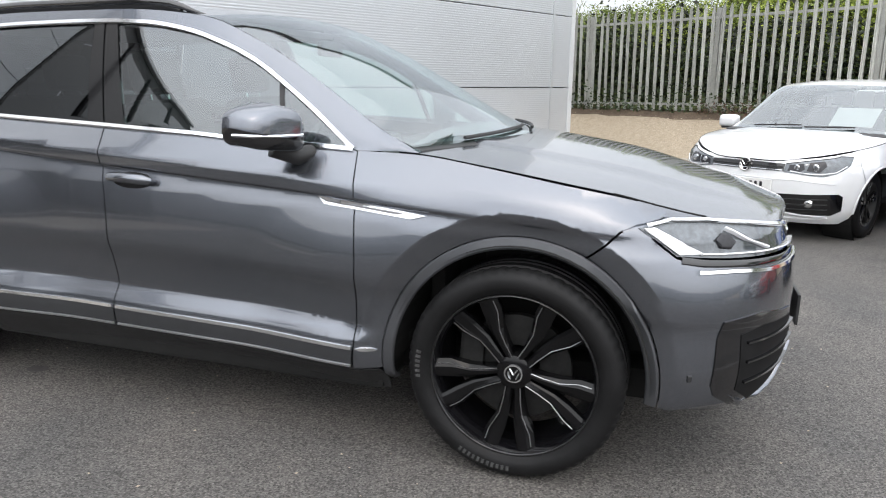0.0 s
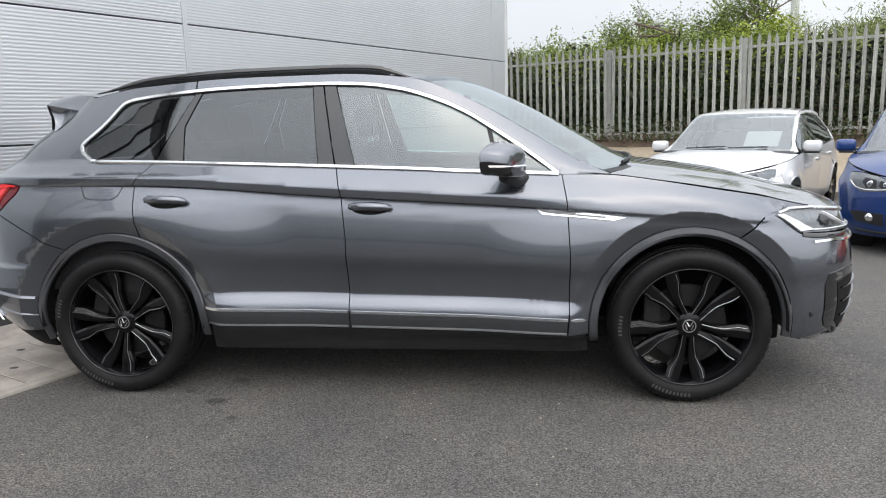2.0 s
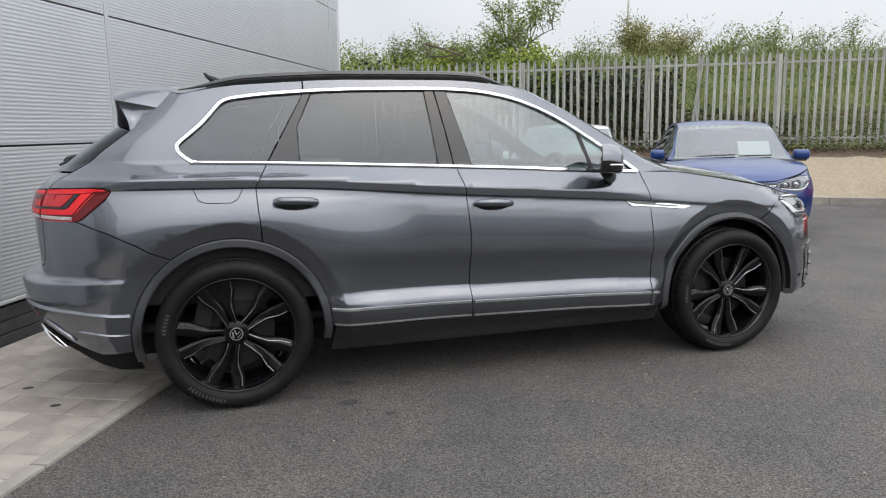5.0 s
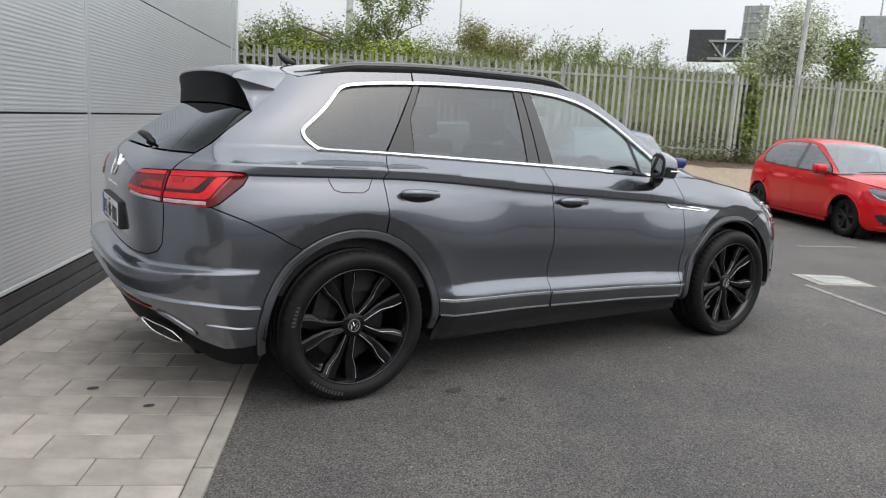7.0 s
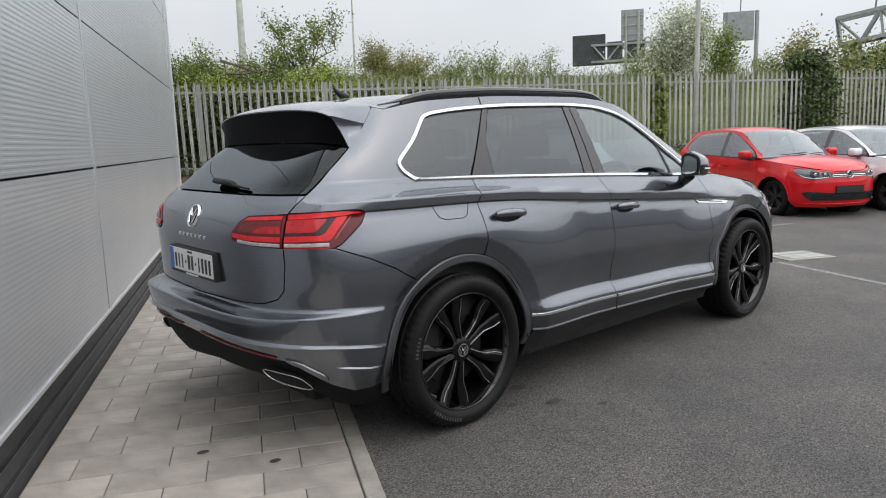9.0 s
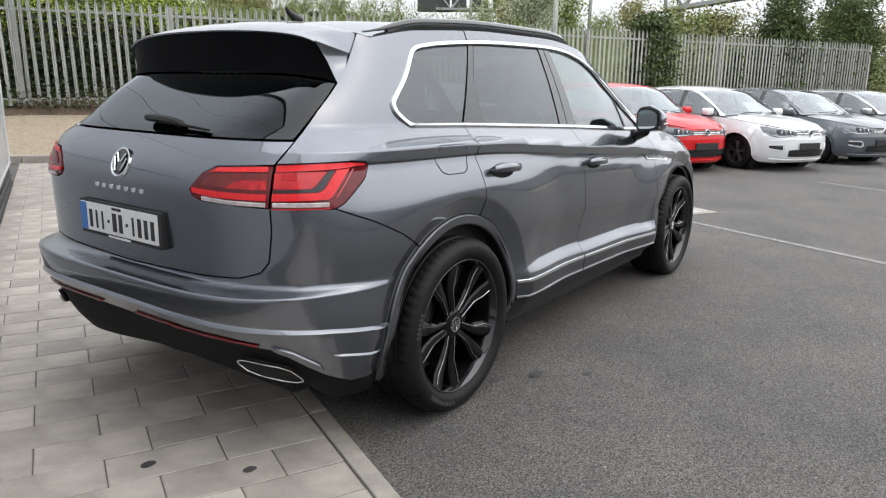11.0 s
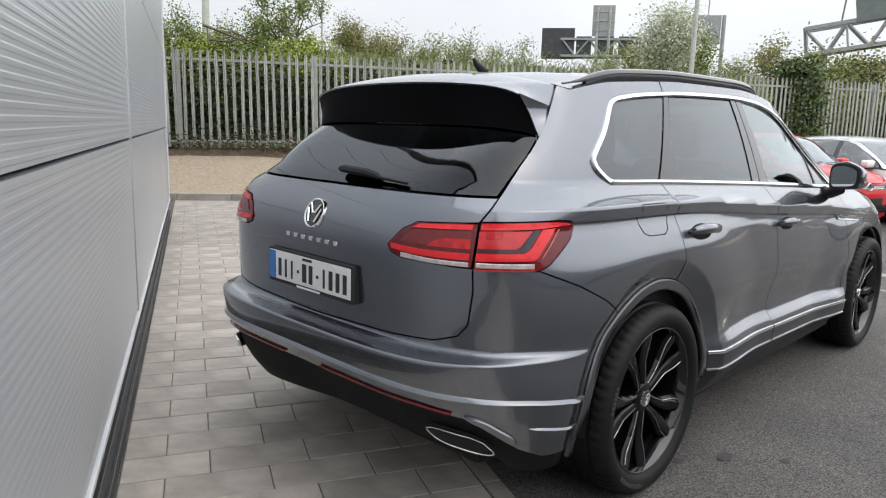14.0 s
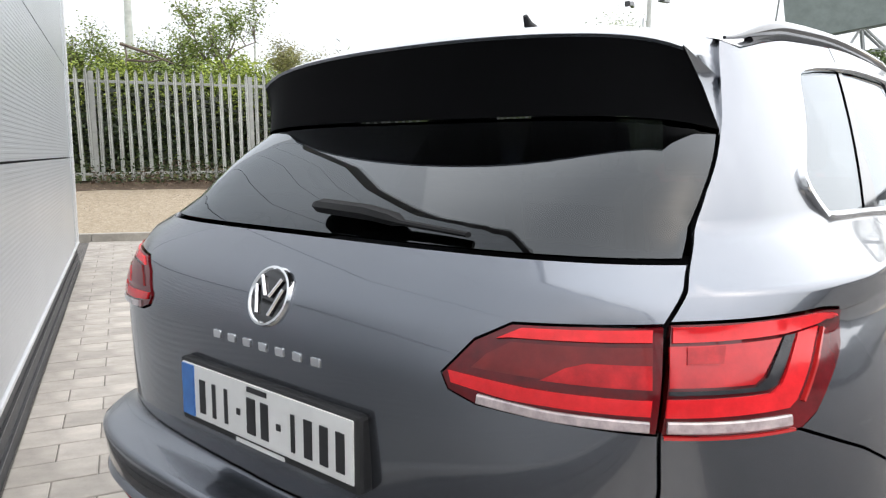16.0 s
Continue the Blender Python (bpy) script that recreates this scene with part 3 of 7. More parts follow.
def hull_normal(s, z, e=0.0008):
    s, z = np.asarray(s, float), np.asarray(z, float)
    n = np.cross(hull(s + e, z) - hull(s - e, z), hull(s, z + e) - hull(s, z - e))
    return n / np.maximum(np.linalg.norm(n, axis=-1, keepdims=True), 1e-9)


@functools.lru_cache(None)
def s_at(x, z):
    """The s whose station is x at height z, on the right side."""
    lo, hi = S_REAR, S_FRONT
    for _ in range(40):
        mid = (lo + hi) / 2
        lo, hi = (mid, hi) if float(hull(mid, z)[0]) < x else (lo, mid)
    return (lo + hi) / 2


def arch(ax, r, a0, a1, n=28):
    """An arc round a wheel, in (s, z)."""
    out = []
    for a in np.linspace(radians(a0), radians(a1), n):
        x, z = ax + r * math.cos(a), HUB + r * math.sin(a)
        out.append((s_at(x, z), z))
    return out


def along(fn, s0, s1, n=14):
    return [(s, float(fn(s))) for s in np.linspace(s0, s1, n)]


def dense(outline, gap, closed=True):
    out = []
    pts = [np.array(p, float) for p in outline]
    for p, q in zip(pts, pts[1:] + pts[:1] if closed else pts[1:]):
        n = max(1, int(math.ceil(np.linalg.norm(q - p) / gap)))
        out += [p + (q - p) * k / n for k in range(n)]
    if not closed:
        out.append(pts[-1])
    return np.array(out)


def inset(p, g):
    area = 0.5 * np.sum(p[:, 0] * np.roll(p[:, 1], -1) - np.roll(p[:, 0], -1) * p[:, 1])
    t = np.roll(p, -1, 0) - p
    t /= np.maximum(np.linalg.norm(t, axis=1, keepdims=True), 1e-9)
    nn = np.stack([-t[:, 1], t[:, 0]], 1) * (1 if area > 0 else -1)
    v = nn + np.roll(nn, 1, 0)
    v /= np.maximum(np.linalg.norm(v, axis=1, keepdims=True), 0.5)
    k = np.clip(1 / np.maximum(np.sum(v * nn, 1), 0.4), 1, 1.8)
    return p + v * (g * k)[:, None]


def rounded(path, times=2):
    """Cut the corners of a closed path."""
    p = [np.array(q, float) for q in path]
    for _ in range(times):
        p = [q for a, b in zip(p, p[1:] + p[:1]) for q in (a * 0.8 + b * 0.2, a * 0.2 + b * 0.8)]
    return [tuple(q) for q in p]


def inside(p, poly):
    x, y = p[:, 0][:, None], p[:, 1][:, None]
    a, b = poly[None], np.roll(poly, -1, 0)[None]
    c = ((a[..., 1] > y) != (b[..., 1] > y)) & (x < (b[..., 0] - a[..., 0]) * (y - a[..., 1]) / (b[..., 1] - a[..., 1] + 1e-12) + a[..., 0])
    return c.sum(1) % 2 == 1




def skin(name, outline, material, parent, off=0.0, gap=0.0025, thick=0.016, size=0.035, label="", left=False, lines=(), form=None, extra=()):
    """A body panel: an outline on the hull, filled, with turned-in edges."""
    rim = inset(dense(outline, 0.02), gap)
    for f in lines:
        d = rim[:, 1] - np.array(f(rim[:, 0]))
        cross = []
        for k in range(len(rim)):
            j = (k + 1) % len(rim)
            cross.append(rim[k])
            t = d[k] / (d[k] - d[j]) if d[k] * d[j] < 0 else 0
            if 0.05 < t < 0.95:
                cross.append(rim[k] + (rim[j] - rim[k]) * t)
        rim = np.array(cross)
    lo, hi = rim.min(0), rim.max(0)
    gx, gz = np.meshgrid(np.arange(lo[0], hi[0], size), np.arange(lo[1], hi[1], size * 0.8))
    pts = np.stack([gx.ravel(), gz.ravel()], 1)
    for f in lines:
        pts = pts[np.abs(pts[:, 1] - np.array(f(pts[:, 0]))) > 0.006]
    ss = np.arange(lo[0], hi[0], 0.011)
    pts = np.concatenate([pts] + [np.stack([ss, f(ss)], 1) for f in lines])
    if len(extra):
        pts = np.concatenate([pts, np.array(extra)])
    pts = pts[inside(pts, rim)]
    if len(pts):
        dist = np.min(np.hypot(pts[:, 0][:, None] - rim[None, :, 0], pts[:, 1][:, None] - rim[None, :, 1]), 1)
        pts = pts[dist > 0.005]
    allp = np.concatenate([rim, pts])
    n = len(rim)
    got = delaunay_2d_cdt([Vector(p) for p in allp], [(k, (k + 1) % n) for k in range(n)], [], 1, 1e-6)
    co, faces = np.array([tuple(v) for v in got[0]]), [tuple(f) for f in got[2]]
    fn, fn_normal = form or (hull, hull_normal)
    p, nor = fn(co[:, 0], co[:, 1]), fn_normal(co[:, 0], co[:, 1])
    p = p + nor * off
    count = {}
    for f in faces:
        for a, b in zip(f, f[1:] + f[:1]):
            count[(a, b)] = 1
    border = [(a, b) for a, b in count if (b, a) not in count]
    verts, loops = [tuple(v) for v in p], []
    out_faces = list(faces)
    for f in faces:
        loops += [tuple(nor[i]) for i in f]
    inner = {}
    for a, b in border:
        for i in (a, b):
            if i not in inner:
                inner[i] = len(verts)
                verts.append(tuple(p[i] - nor[i] * thick))
        out_faces.append((b, a, inner[a], inner[b]))
        e = p[b] - p[a]
        fnrm = np.cross(e, nor[a])
        fnrm = fnrm / max(np.linalg.norm(fnrm), 1e-9)
        loops += [tuple(fnrm)] * 4
    v, nl = np.array(verts), np.array(loops)
    if left:
        v[:, 1] *= -1
        nl[:, 1] *= -1
        flipped, k = [], 0
        res = []
        for f in out_faces:
            flipped.append(f[::-1])
            res += list(nl[k:k + len(f)][::-1])
            k += len(f)
        out_faces, nl = flipped, np.array(res)
    me = bpy.data.meshes.new(name)
    me.from_pydata([tuple(map(float, q)) for q in v], [], out_faces)
    me.polygons.foreach_set("use_smooth", [True] * len(me.polygons))
    me.normals_split_custom_set([tuple(map(float, q)) for q in nl])
    me.update()
    return link(name, me, material, parent, label)


def bead(name, path, width, height, material, parent, closed=False, left=False, off=0.0, label="", gap=0.02, taper=False, form=None, shelf=False):
    """A raised strip along a path on the hull; a shelf has a long sloping top."""
    q = dense(path, gap, closed)
    fn, fn_normal = form or (hull, hull_normal)
    p, nor = fn(q[:, 0], q[:, 1]), fn_normal(q[:, 0], q[:, 1])
    if closed:
        t = np.roll(p, -1, 0) - np.roll(p, 1, 0)
    else:
        t = np.gradient(p, axis=0)
    t /= np.maximum(np.linalg.norm(t, axis=1, keepdims=True), 1e-9)
    b = np.cross(nor, t)
    sec = [(-.5, -.3), (-.5, .55), (-.36, 1), (.36, 1), (.5, .55), (.5, -.3)]
    if shelf:
        sec = [(-.5, -.1), (-.47, .05), (.22, 1), (.36, .96), (.5, .3), (.5, -.3)]
    n, m = len(p), len(sec)
    k = np.ones(n)
    if taper:
        k = np.clip(np.minimum(np.arange(n), np.arange(n)[::-1]) / max(1, n * 0.12), 0.08, 1)
    v = np.concatenate([p + b * (u * width * k)[:, None] + nor * (h * height + off) for u, h in sec]).reshape(m, n, 3)
    if left:
        v[..., 1] *= -1
    faces = []
    for i in range(n if closed else n - 1):
        j = (i + 1) % n
        for a in range(m - 1):
            f = (a * n + i, a * n + j, (a + 1) * n + j, (a + 1) * n + i)
            faces.append(f[::-1] if left else f)
    if not closed:
        faces += [tuple(a * n for a in range(m)), tuple(a * n + n - 1 for a in range(m))[::-1]]
    bm = bmesh.new()
    vs = [bm.verts.new(q) for q in v.reshape(-1, 3)]
    for f in faces:
        bm.faces.new([vs[i] for i in f])
    return part(name, bm, material, parent, label, smooth=True)


# ---- the grey estate car, panel by panel ----
suv = thing("suv", "dark grey metallic estate SUV with black wheels and closed tailgate", "car")
LINES = (crease_z, lambda s: crease_z(s) - 0.007, lambda s: crease_z(s) - 0.011, lambda s: crease_z(s) + 0.005, lambda s: crease_z(s) + 0.033, lambda s: crease_z(s) - 0.0035, lambda s: strip_z(s) + 0.022, lambda s: strip_z(s) + 0.092)
SPLIT = [(-0.273, 1.172), (-0.24, 1.048), (-0.221, 0.828), (-0.222, 0.639), (-0.215, 0.362)]
DOOR_F = [(0.845, 1.116), (0.866, 0.986), (0.88, 0.737), (0.876, 0.437), (0.864, 0.340)]
DOOR_R = [(-1.254, 1.211), (-1.318, 1.107), (-1.312, 0.99), (-1.306, 0.94)]
WIN_TOP = [(-1.768, 1.30), (-1.62, 1.41), (-1.50, 1.512), (-1.44, 1.530), (-1.25, 1.556), (-0.9, 1.580), (-0.35, 1.588), (-0.1, 1.575), (0.09, 1.540), (0.26, 1.480), (0.404, 1.410), (0.647, 1.250), (0.829, 1.119)]
WIN_BOT = [(-0.273, 1.172), (-1.254, 1.211), (-1.60, 1.218), (-1.66, 1.221), (-1.72, 1.252)]
CUT = [(-1.885, 1.573), (-2.02, 1.415), (-2.145, 1.288), (-2.228, 1.184), (-2.278, 1.116), (-2.294, 0.98), (-2.291, 0.897), (-2.302, 0.79), (-2.33, 0.752), (-2.40, 0.727), (-2.54, 0.718), (S_REAR, 0.706)]
TAIL_OUT = [(-2.278, 1.116), (-2.04, 1.121), (-1.995, 1.116), (-1.985, 1.10), (-2.0, 1.062), (-2.075, 0.984), (-2.105, 0.966), (-2.294, 0.974)]
TAIL_IN = [(-2.282, 1.113), (-2.47, 1.102), (-2.52, 1.075), (-2.566, 1.022), (-2.555, 1.0), (-2.515, 0.986), (-2.296, 0.974)]
SEAM_R = [(-2.105, 0.966), (-1.972, 0.91), (-1.86, 0.85), (-1.822, 0.822), (-1.742, 0.770)]


# points along the edge of the hollow over each wheel, and the line where the panels end
EDGE_PTS = [p for ax in (-AXLE, AXLE) for r in (0.525, 0.551, 0.557, 0.563) for p in arch(ax, r, -9, 192, 84)]
R_LIP = 0.479


def mir(path, c):
    return [(2 * c - s, z) for s, z in reversed(path)]


def pull(door, s0, s1, z, left):
    """A door handle: a dark cup with a painted bar over it."""
    sg = -1 if left else 1
    mid = (s0 + s1) / 2
    oval = [(mid + 0.096 * math.cos(a), z - 0.002 + 0.031 * math.sin(a)) for a in np.linspace(0, 2 * math.pi, 24, endpoint=False)]
    skin("handle_cup", oval, DARK_GAP, door, off=0.0015, gap=0, thick=0.004, left=left)
    pts = []
    for k, lift, dz in ((0, 0.0, 0.004), (0.03, 0.022, 0.004), (0.12, 0.036, 0.003), (0.5, 0.040, 0.0), (0.88, 0.034, -0.003), (0.97, 0.020, -0.004), (1, 0.0, -0.004)):
        q = hull(s0 + (s1 - s0) * k, z + dz) + hull_normal(s0 + (s1 - s0) * k, z + dz) * lift
        pts.append((float(q[0]), float(q[1]) * sg, float(q[2])))
    bm = tube(pts, [0.011, 0.017, 0.020, 0.021, 0.020, 0.017, 0.011], 12, squash=1.0)
    bar = part("handle", bm, PAINT, door, smooth=True)
    part("handle_strip", tube([(x, y - 0.010 * sg, z - 0.009) for x, y, z in pts[1:-1]], 0.004, 6), SATIN, bar, smooth=True)


for left in (False, True):
    kw = dict(left=left, lines=LINES, extra=EDGE_PTS)
    door = skin("front_door", SPLIT[::-1] + along(belt_z, -0.273, 0.845)[1:-1] + DOOR_F + [(0.3, 0.351)], PAINT, suv, **kw)
    pull(door, -0.19, 0.012, 0.972, left)
    bead("sill_trim", [(-0.205, 0.449), (0.2, 0.438), (0.868, 0.421)], 0.017, 0.008, CHROME, door, left=left, label="slim chrome sill strip")
    # band below the sill strip, painted darker for the ground it mirrors
    skin("shaded_sill_band", [(-0.212, 0.441), (0.2, 0.430), (0.870, 0.413), (0.865, 0.346), (-0.212, 0.368)], PAINT_SHADED, door, off=0.003, gap=0.001, thick=0.006, left=left)
    bead("lower_trim_edge", [(-0.205, 0.376), (0.864, 0.354)], 0.010, 0.009, SATIN, door, left=left)
    door = skin("rear_door", SPLIT + [(-0.6, 0.371), (-0.868, 0.378)] + arch(-AXLE, R_LIP, 0.5, 71.6) + DOOR_R[::-1] + along(belt_z, -1.254, -0.273)[1:-1], PAINT, suv, **kw)
    pull(door, -1.235, -1.03, 1.02, left)
    bead("sill_trim", [(-0.972, 0.471), (-0.5, 0.458), (-0.225, 0.451)], 0.017, 0.008, CHROME, door, left=left, label="slim chrome sill strip")
    skin("shaded_sill_band", [(-0.972, 0.463), (-0.5, 0.450), (-0.219, 0.443), (-0.219, 0.368), (-0.965, 0.387)], PAINT_SHADED, door, off=0.003, gap=0.001, thick=0.006, left=left)
    bead("lower_trim_edge", [(-0.960, 0.391), (-0.225, 0.377)], 0.010, 0.009, SATIN, door, left=left)
    fender = skin("front_wing", [(0.869, 0.340)] + DOOR_F[::-1][1:] + along(belt_z, 0.845, 1.25)[1:] + [(s, float(belt_z(hull(s, 0.97)[0]))) for s in np.linspace(1.3, 2.07, 14)]
                  + [(1.972, 0.934), (1.90, 0.925), (1.842, 0.917), (1.79, 0.898)] + arch(AXLE, R_LIP, 62.7, 184.5), PAINT, suv, **kw)
    skin("wing_return", [(1.80, 0.89), (1.80, 0.955), (1.88, 0.945), (1.98, 0.925), (2.08, 0.905), (2.08, 0.86)], PAINT, fender, off=-0.007, gap=0, left=left)
    bead("sill_trim", [(0.882, 0.421), (0.955, 0.417)], 0.017, 0.008, CHROME, fender, left=left, taper=True)
    skin("wing_badge", [(0.722, 0.958), (0.75, 0.929), (0.90, 0.917), (1.085, 0.899), (1.138, 0.913), (0.9, 0.945)], CHROME, fender, off=0.007, gap=0, thick=0.009, left=left, label="chrome wing badge strip")
    skin("badge_inlay", [(0.835, 0.938), (0.845, 0.930), (1.035, 0.911), (1.058, 0.917)], STEEL, fender, off=0.0095, gap=0, thick=0.004, left=left)
    bead("badge_mark", [(0.775, 0.944), (0.815, 0.940)], 0.012, 0.004, STEEL, fender, left=left, off=0.007)
    skin("quarter_panel", DOOR_R + arch(-AXLE, R_LIP, 72, 126.2) + SEAM_R[::-1] + TAIL_OUT[1:6][::-1] + CUT[:5][::-1]
         + along(cant_z, -1.80, -1.05, 12) + [(-1.05, 1.573), (-1.25, 1.556), (-1.44, 1.530), (-1.50, 1.512), (-1.62, 1.41), (-1.735, 1.332), (-1.764, 1.306), (-1.752, 1.276)] + WIN_BOT[1:][::-1][:-1], PAINT, suv, **kw)
    if not left:
        flap = [(-1.376, 1.105), (-1.385, 1.085), (-1.405, 1.05), (-1.44, 1.034), (-1.56, 1.036), (-1.60, 1.048), (-1.622, 1.085), (-1.632, 1.108)]
        bead("fuel_flap", flap, 0.0035, 0.0012, DARK_GAP, suv, off=0.0003, gap=0.012)
        bead("fuel_flap", [(-1.40, 1.128), (-1.405, 1.148), (-1.60, 1.150), (-1.612, 1.128)], 0.0022, 0.0010, DARK_GAP, suv, off=0.0003, gap=0.012)
    skin("roof_side_rail", [p for p in WIN_TOP if p[0] > -1.05] + [(0.845, 1.114), (1.0, 1.116), (1.08, 1.114)] + along(cant_z, 1.075, -1.045, 30)[1:] + [(-1.045, 1.574)], PAINT, suv, left=left, gap=0.001)
    rail = [(-1.752, 1.276), (-1.764, 1.306), (-1.735, 1.332)] + WIN_TOP[1:] + [(0.829, 1.119)] + [(-0.273, 1.172), (-1.254, 1.211), (-1.60, 1.218), (-1.66, 1.221), (-1.72, 1.252)]
    bead("window_trim", rounded(rail), 0.020, 0.010, CHROME, suv, closed=True, left=left, off=0.001, label="bright chrome window surround")
    skin("front_window", [(-0.175, 1.168), (-0.285, 1.578), (-0.1, 1.569), (0.09, 1.533), (0.26, 1.472), (0.404, 1.402), (0.478, 1.36), (0.535, 1.137)], GLASS_CLEAR, suv, off=-0.006, gap=0.001, thick=0.003, left=left)
    skin("quarter_light", [(0.555, 1.137), (0.502, 1.345), (0.647, 1.242), (0.79, 1.138), (0.815, 1.12)], GLASS_CLEAR, suv, off=-0.006, gap=0.001, thick=0.003, left=left)
    skin("mirror_post", [(0.535, 1.135), (0.478, 1.36), (0.502, 1.345), (0.555, 1.135)], BLACK_PLASTIC, suv, off=-0.003, gap=0.0, left=left)
    skin("door_pillar", [(-0.278, 1.172), (-0.352, 1.586), (-0.287, 1.578), (-0.175, 1.168)], BLACK_GLOSS, suv, off=-0.002, gap=0.002, left=left)
    skin("door_pillar", [(-0.368, 1.175), (-0.410, 1.584), (-0.356, 1.586), (-0.282, 1.172)], BLACK_GLOSS, suv, off=-0.002, gap=0.002, left=left)
    skin("rear_window", [(-1.09, 1.207), (-1.093, 1.392), (-1.005, 1.568), (-0.9, 1.572), (-0.412, 1.58), (-0.370, 1.178)], GLASS_DARK, suv, off=-0.006, gap=0.001, thick=0.003, left=left)
    skin("rear_pillar", [(-1.252, 1.212), (-1.046, 1.57), (-1.008, 1.570), (-1.095, 1.392), (-1.092, 1.206)], BLACK_GLOSS, suv, off=-0.003, gap=0.002, left=left)
    skin("quarter_window", [(-1.258, 1.214), (-1.60, 1.224), (-1.66, 1.228), (-1.745, 1.278), (-1.757, 1.306), (-1.728, 1.33), (-1.61, 1.41), (-1.49, 1.506), (-1.43, 1.523), (-1.25, 1.548), (-1.05, 1.566)], GLASS_DARK, suv, off=-0.006, gap=0.001, thick=0.003, left=left)
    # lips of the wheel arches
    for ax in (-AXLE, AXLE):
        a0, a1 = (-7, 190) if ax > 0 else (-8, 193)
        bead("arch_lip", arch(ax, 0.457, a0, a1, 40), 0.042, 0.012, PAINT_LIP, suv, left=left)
    skin("side_skirt", [(0.978, 0.23), (0.972, 0.30), (0.958, 0.336), (0.868, 0.338), (0.3, 0.349), (-0.215, 0.360), (-0.958, 0.379), (-0.972, 0.30), (-0.978, 0.23)], BLACK_PLASTIC, suv, left=left, off=-0.004)
    # tail light on the rear wing
    tl = dict(left=left, thick=0.006, gap=0.0, size=0.03)
    lamp = skin("tail_light_outer", TAIL_OUT, RED_DARK, suv, off=0.004, thick=0.02, left=left, label="red tail light")
    skin("light_guide", [(-2.276, 1.090), (-2.274, 1.112), (-2.06, 1.117), (-2.003, 1.111), (-2.05, 1.100), (-2.12, 1.094)], RED_PALE, lamp, off=0.008, **tl)
    skin("lens_field", [(-2.283, 1.036), (-2.280, 1.086), (-2.128, 1.089), (-2.166, 1.044), (-2.178, 1.036)], RED_FIELD, lamp, off=0.007, **tl)
    skin("lens_block", [(-2.262, 1.064), (-2.260, 1.084), (-2.212, 1.086), (-2.218, 1.064)], RED_LENS, lamp, off=0.009, **tl)
    skin("dark_hook", [(-2.284, 1.027), (-2.284, 1.032), (-2.176, 1.032), (-2.160, 1.042), (-2.124, 1.091), (-2.104, 1.092), (-2.147, 1.032), (-2.162, 1.027)], LAMP_DARK, lamp, off=0.0085, **tl)
    skin("light_guide", [(-2.288, 0.999), (-2.286, 1.022), (-2.155, 1.022), (-2.138, 1.032), (-2.098, 1.093), (-2.056, 1.096), (-2.115, 1.008), (-2.128, 0.999)], RED_PALE, lamp, off=0.008, **tl)
    bead("lens_edge", [(-2.045, 1.092), (-2.104, 1.004)], 0.005, 0.006, RED_BRIGHT, lamp, left=left, off=0.004)
    bead("reversing_light", [(-2.286, 0.986), (-2.125, 0.982)], 0.016, 0.005, REVERSE, lamp, left=left, off=0.005)
    bead("lens_edge", [(-2.290, 0.9725), (-2.12, 0.969)], 0.005, 0.006, RED_BRIGHT, lamp, left=left, off=0.004)
    lamp = skin("tail_light_inner", TAIL_IN, RED_DARK, suv, off=0.004, thick=0.02, left=left, label="red tail light")
    skin("light_guide", [(-2.300, 1.090), (-2.298, 1.105), (-2.455, 1.096), (-2.488, 1.080), (-2.470, 1.083)], RED_PALE, lamp, off=0.008, **tl)
    skin("lens_field", [(-2.302, 1.034), (-2.300, 1.084), (-2.468, 1.078), (-2.500, 1.058), (-2.52, 1.037)], RED_DULL, lamp, off=0.007, **tl)
    skin("lens_field", [(-2.303, 1.033), (-2.302, 1.062), (-2.375, 1.061), (-2.40, 1.053), (-2.43, 1.034)], RED_LENS, lamp, off=0.009, **tl)
    skin("light_guide", [(-2.305, 1.000), (-2.303, 1.020), (-2.45, 1.022), (-2.553, 1.028), (-2.548, 1.012), (-2.47, 1.003)], RED_PALE, lamp, off=0.008, **tl)
    bead("reversing_light", [(-2.306, 0.986), (-2.42, 0.989), (-2.51, 0.996)], 0.015, 0.005, REVERSE, lamp, left=left, off=0.005)
    # headlight
    lamp = skin("headlight", [(1.844, 0.914), (1.90, 0.922), (1.972, 0.931), (2.085, 0.931), (2.226, 0.917), (2.45, 0.884), (2.585, 0.866), (2.575, 0.80), (2.3, 0.806), (2.1, 0.813), (1.948, 0.823)], LAMP_GREY, suv, off=-0.004, thick=0.03, left=left, label="clear headlight with white light bands")
    skin("light_band", [(1.862, 0.908), (1.898, 0.909), (2.028, 0.830), (1.955, 0.828)], LAMP_WHITE, lamp, off=0.004, thick=0.008, gap=0, left=left)
    bead("light_band", [(2.02, 0.829), (2.2, 0.824), (2.55, 0.812)], 0.007, 0.012, LAMP_WHITE, lamp, left=left, off=-0.002)
    bead("light_band", [(2.12, 0.900), (2.17, 0.868), (2.26, 0.832)], 0.008, 0.012, LAMP_WHITE, lamp, left=left, off=-0.002)
    bead("light_band", [(1.875, 0.915), (1.972, 0.9245), (2.085, 0.924), (2.226, 0.910), (2.45, 0.877), (2.57, 0.860)], 0.015, 0.010, CHROME, lamp, left=left, off=-0.002)
    bead("reflector", [(2.07, 0.872), (2.13, 0.862)], 0.05, 0.008, LAMP_DARK, lamp, left=left, off=-0.004, taper=True)
    bead("lamp_sill", [(1.958, 0.812), (2.02, 0.802), (2.17, 0.793), (2.35, 0.786), (2.575, 0.785)], 0.024, 0.004, BLACK_GLOSS, suv, left=left)
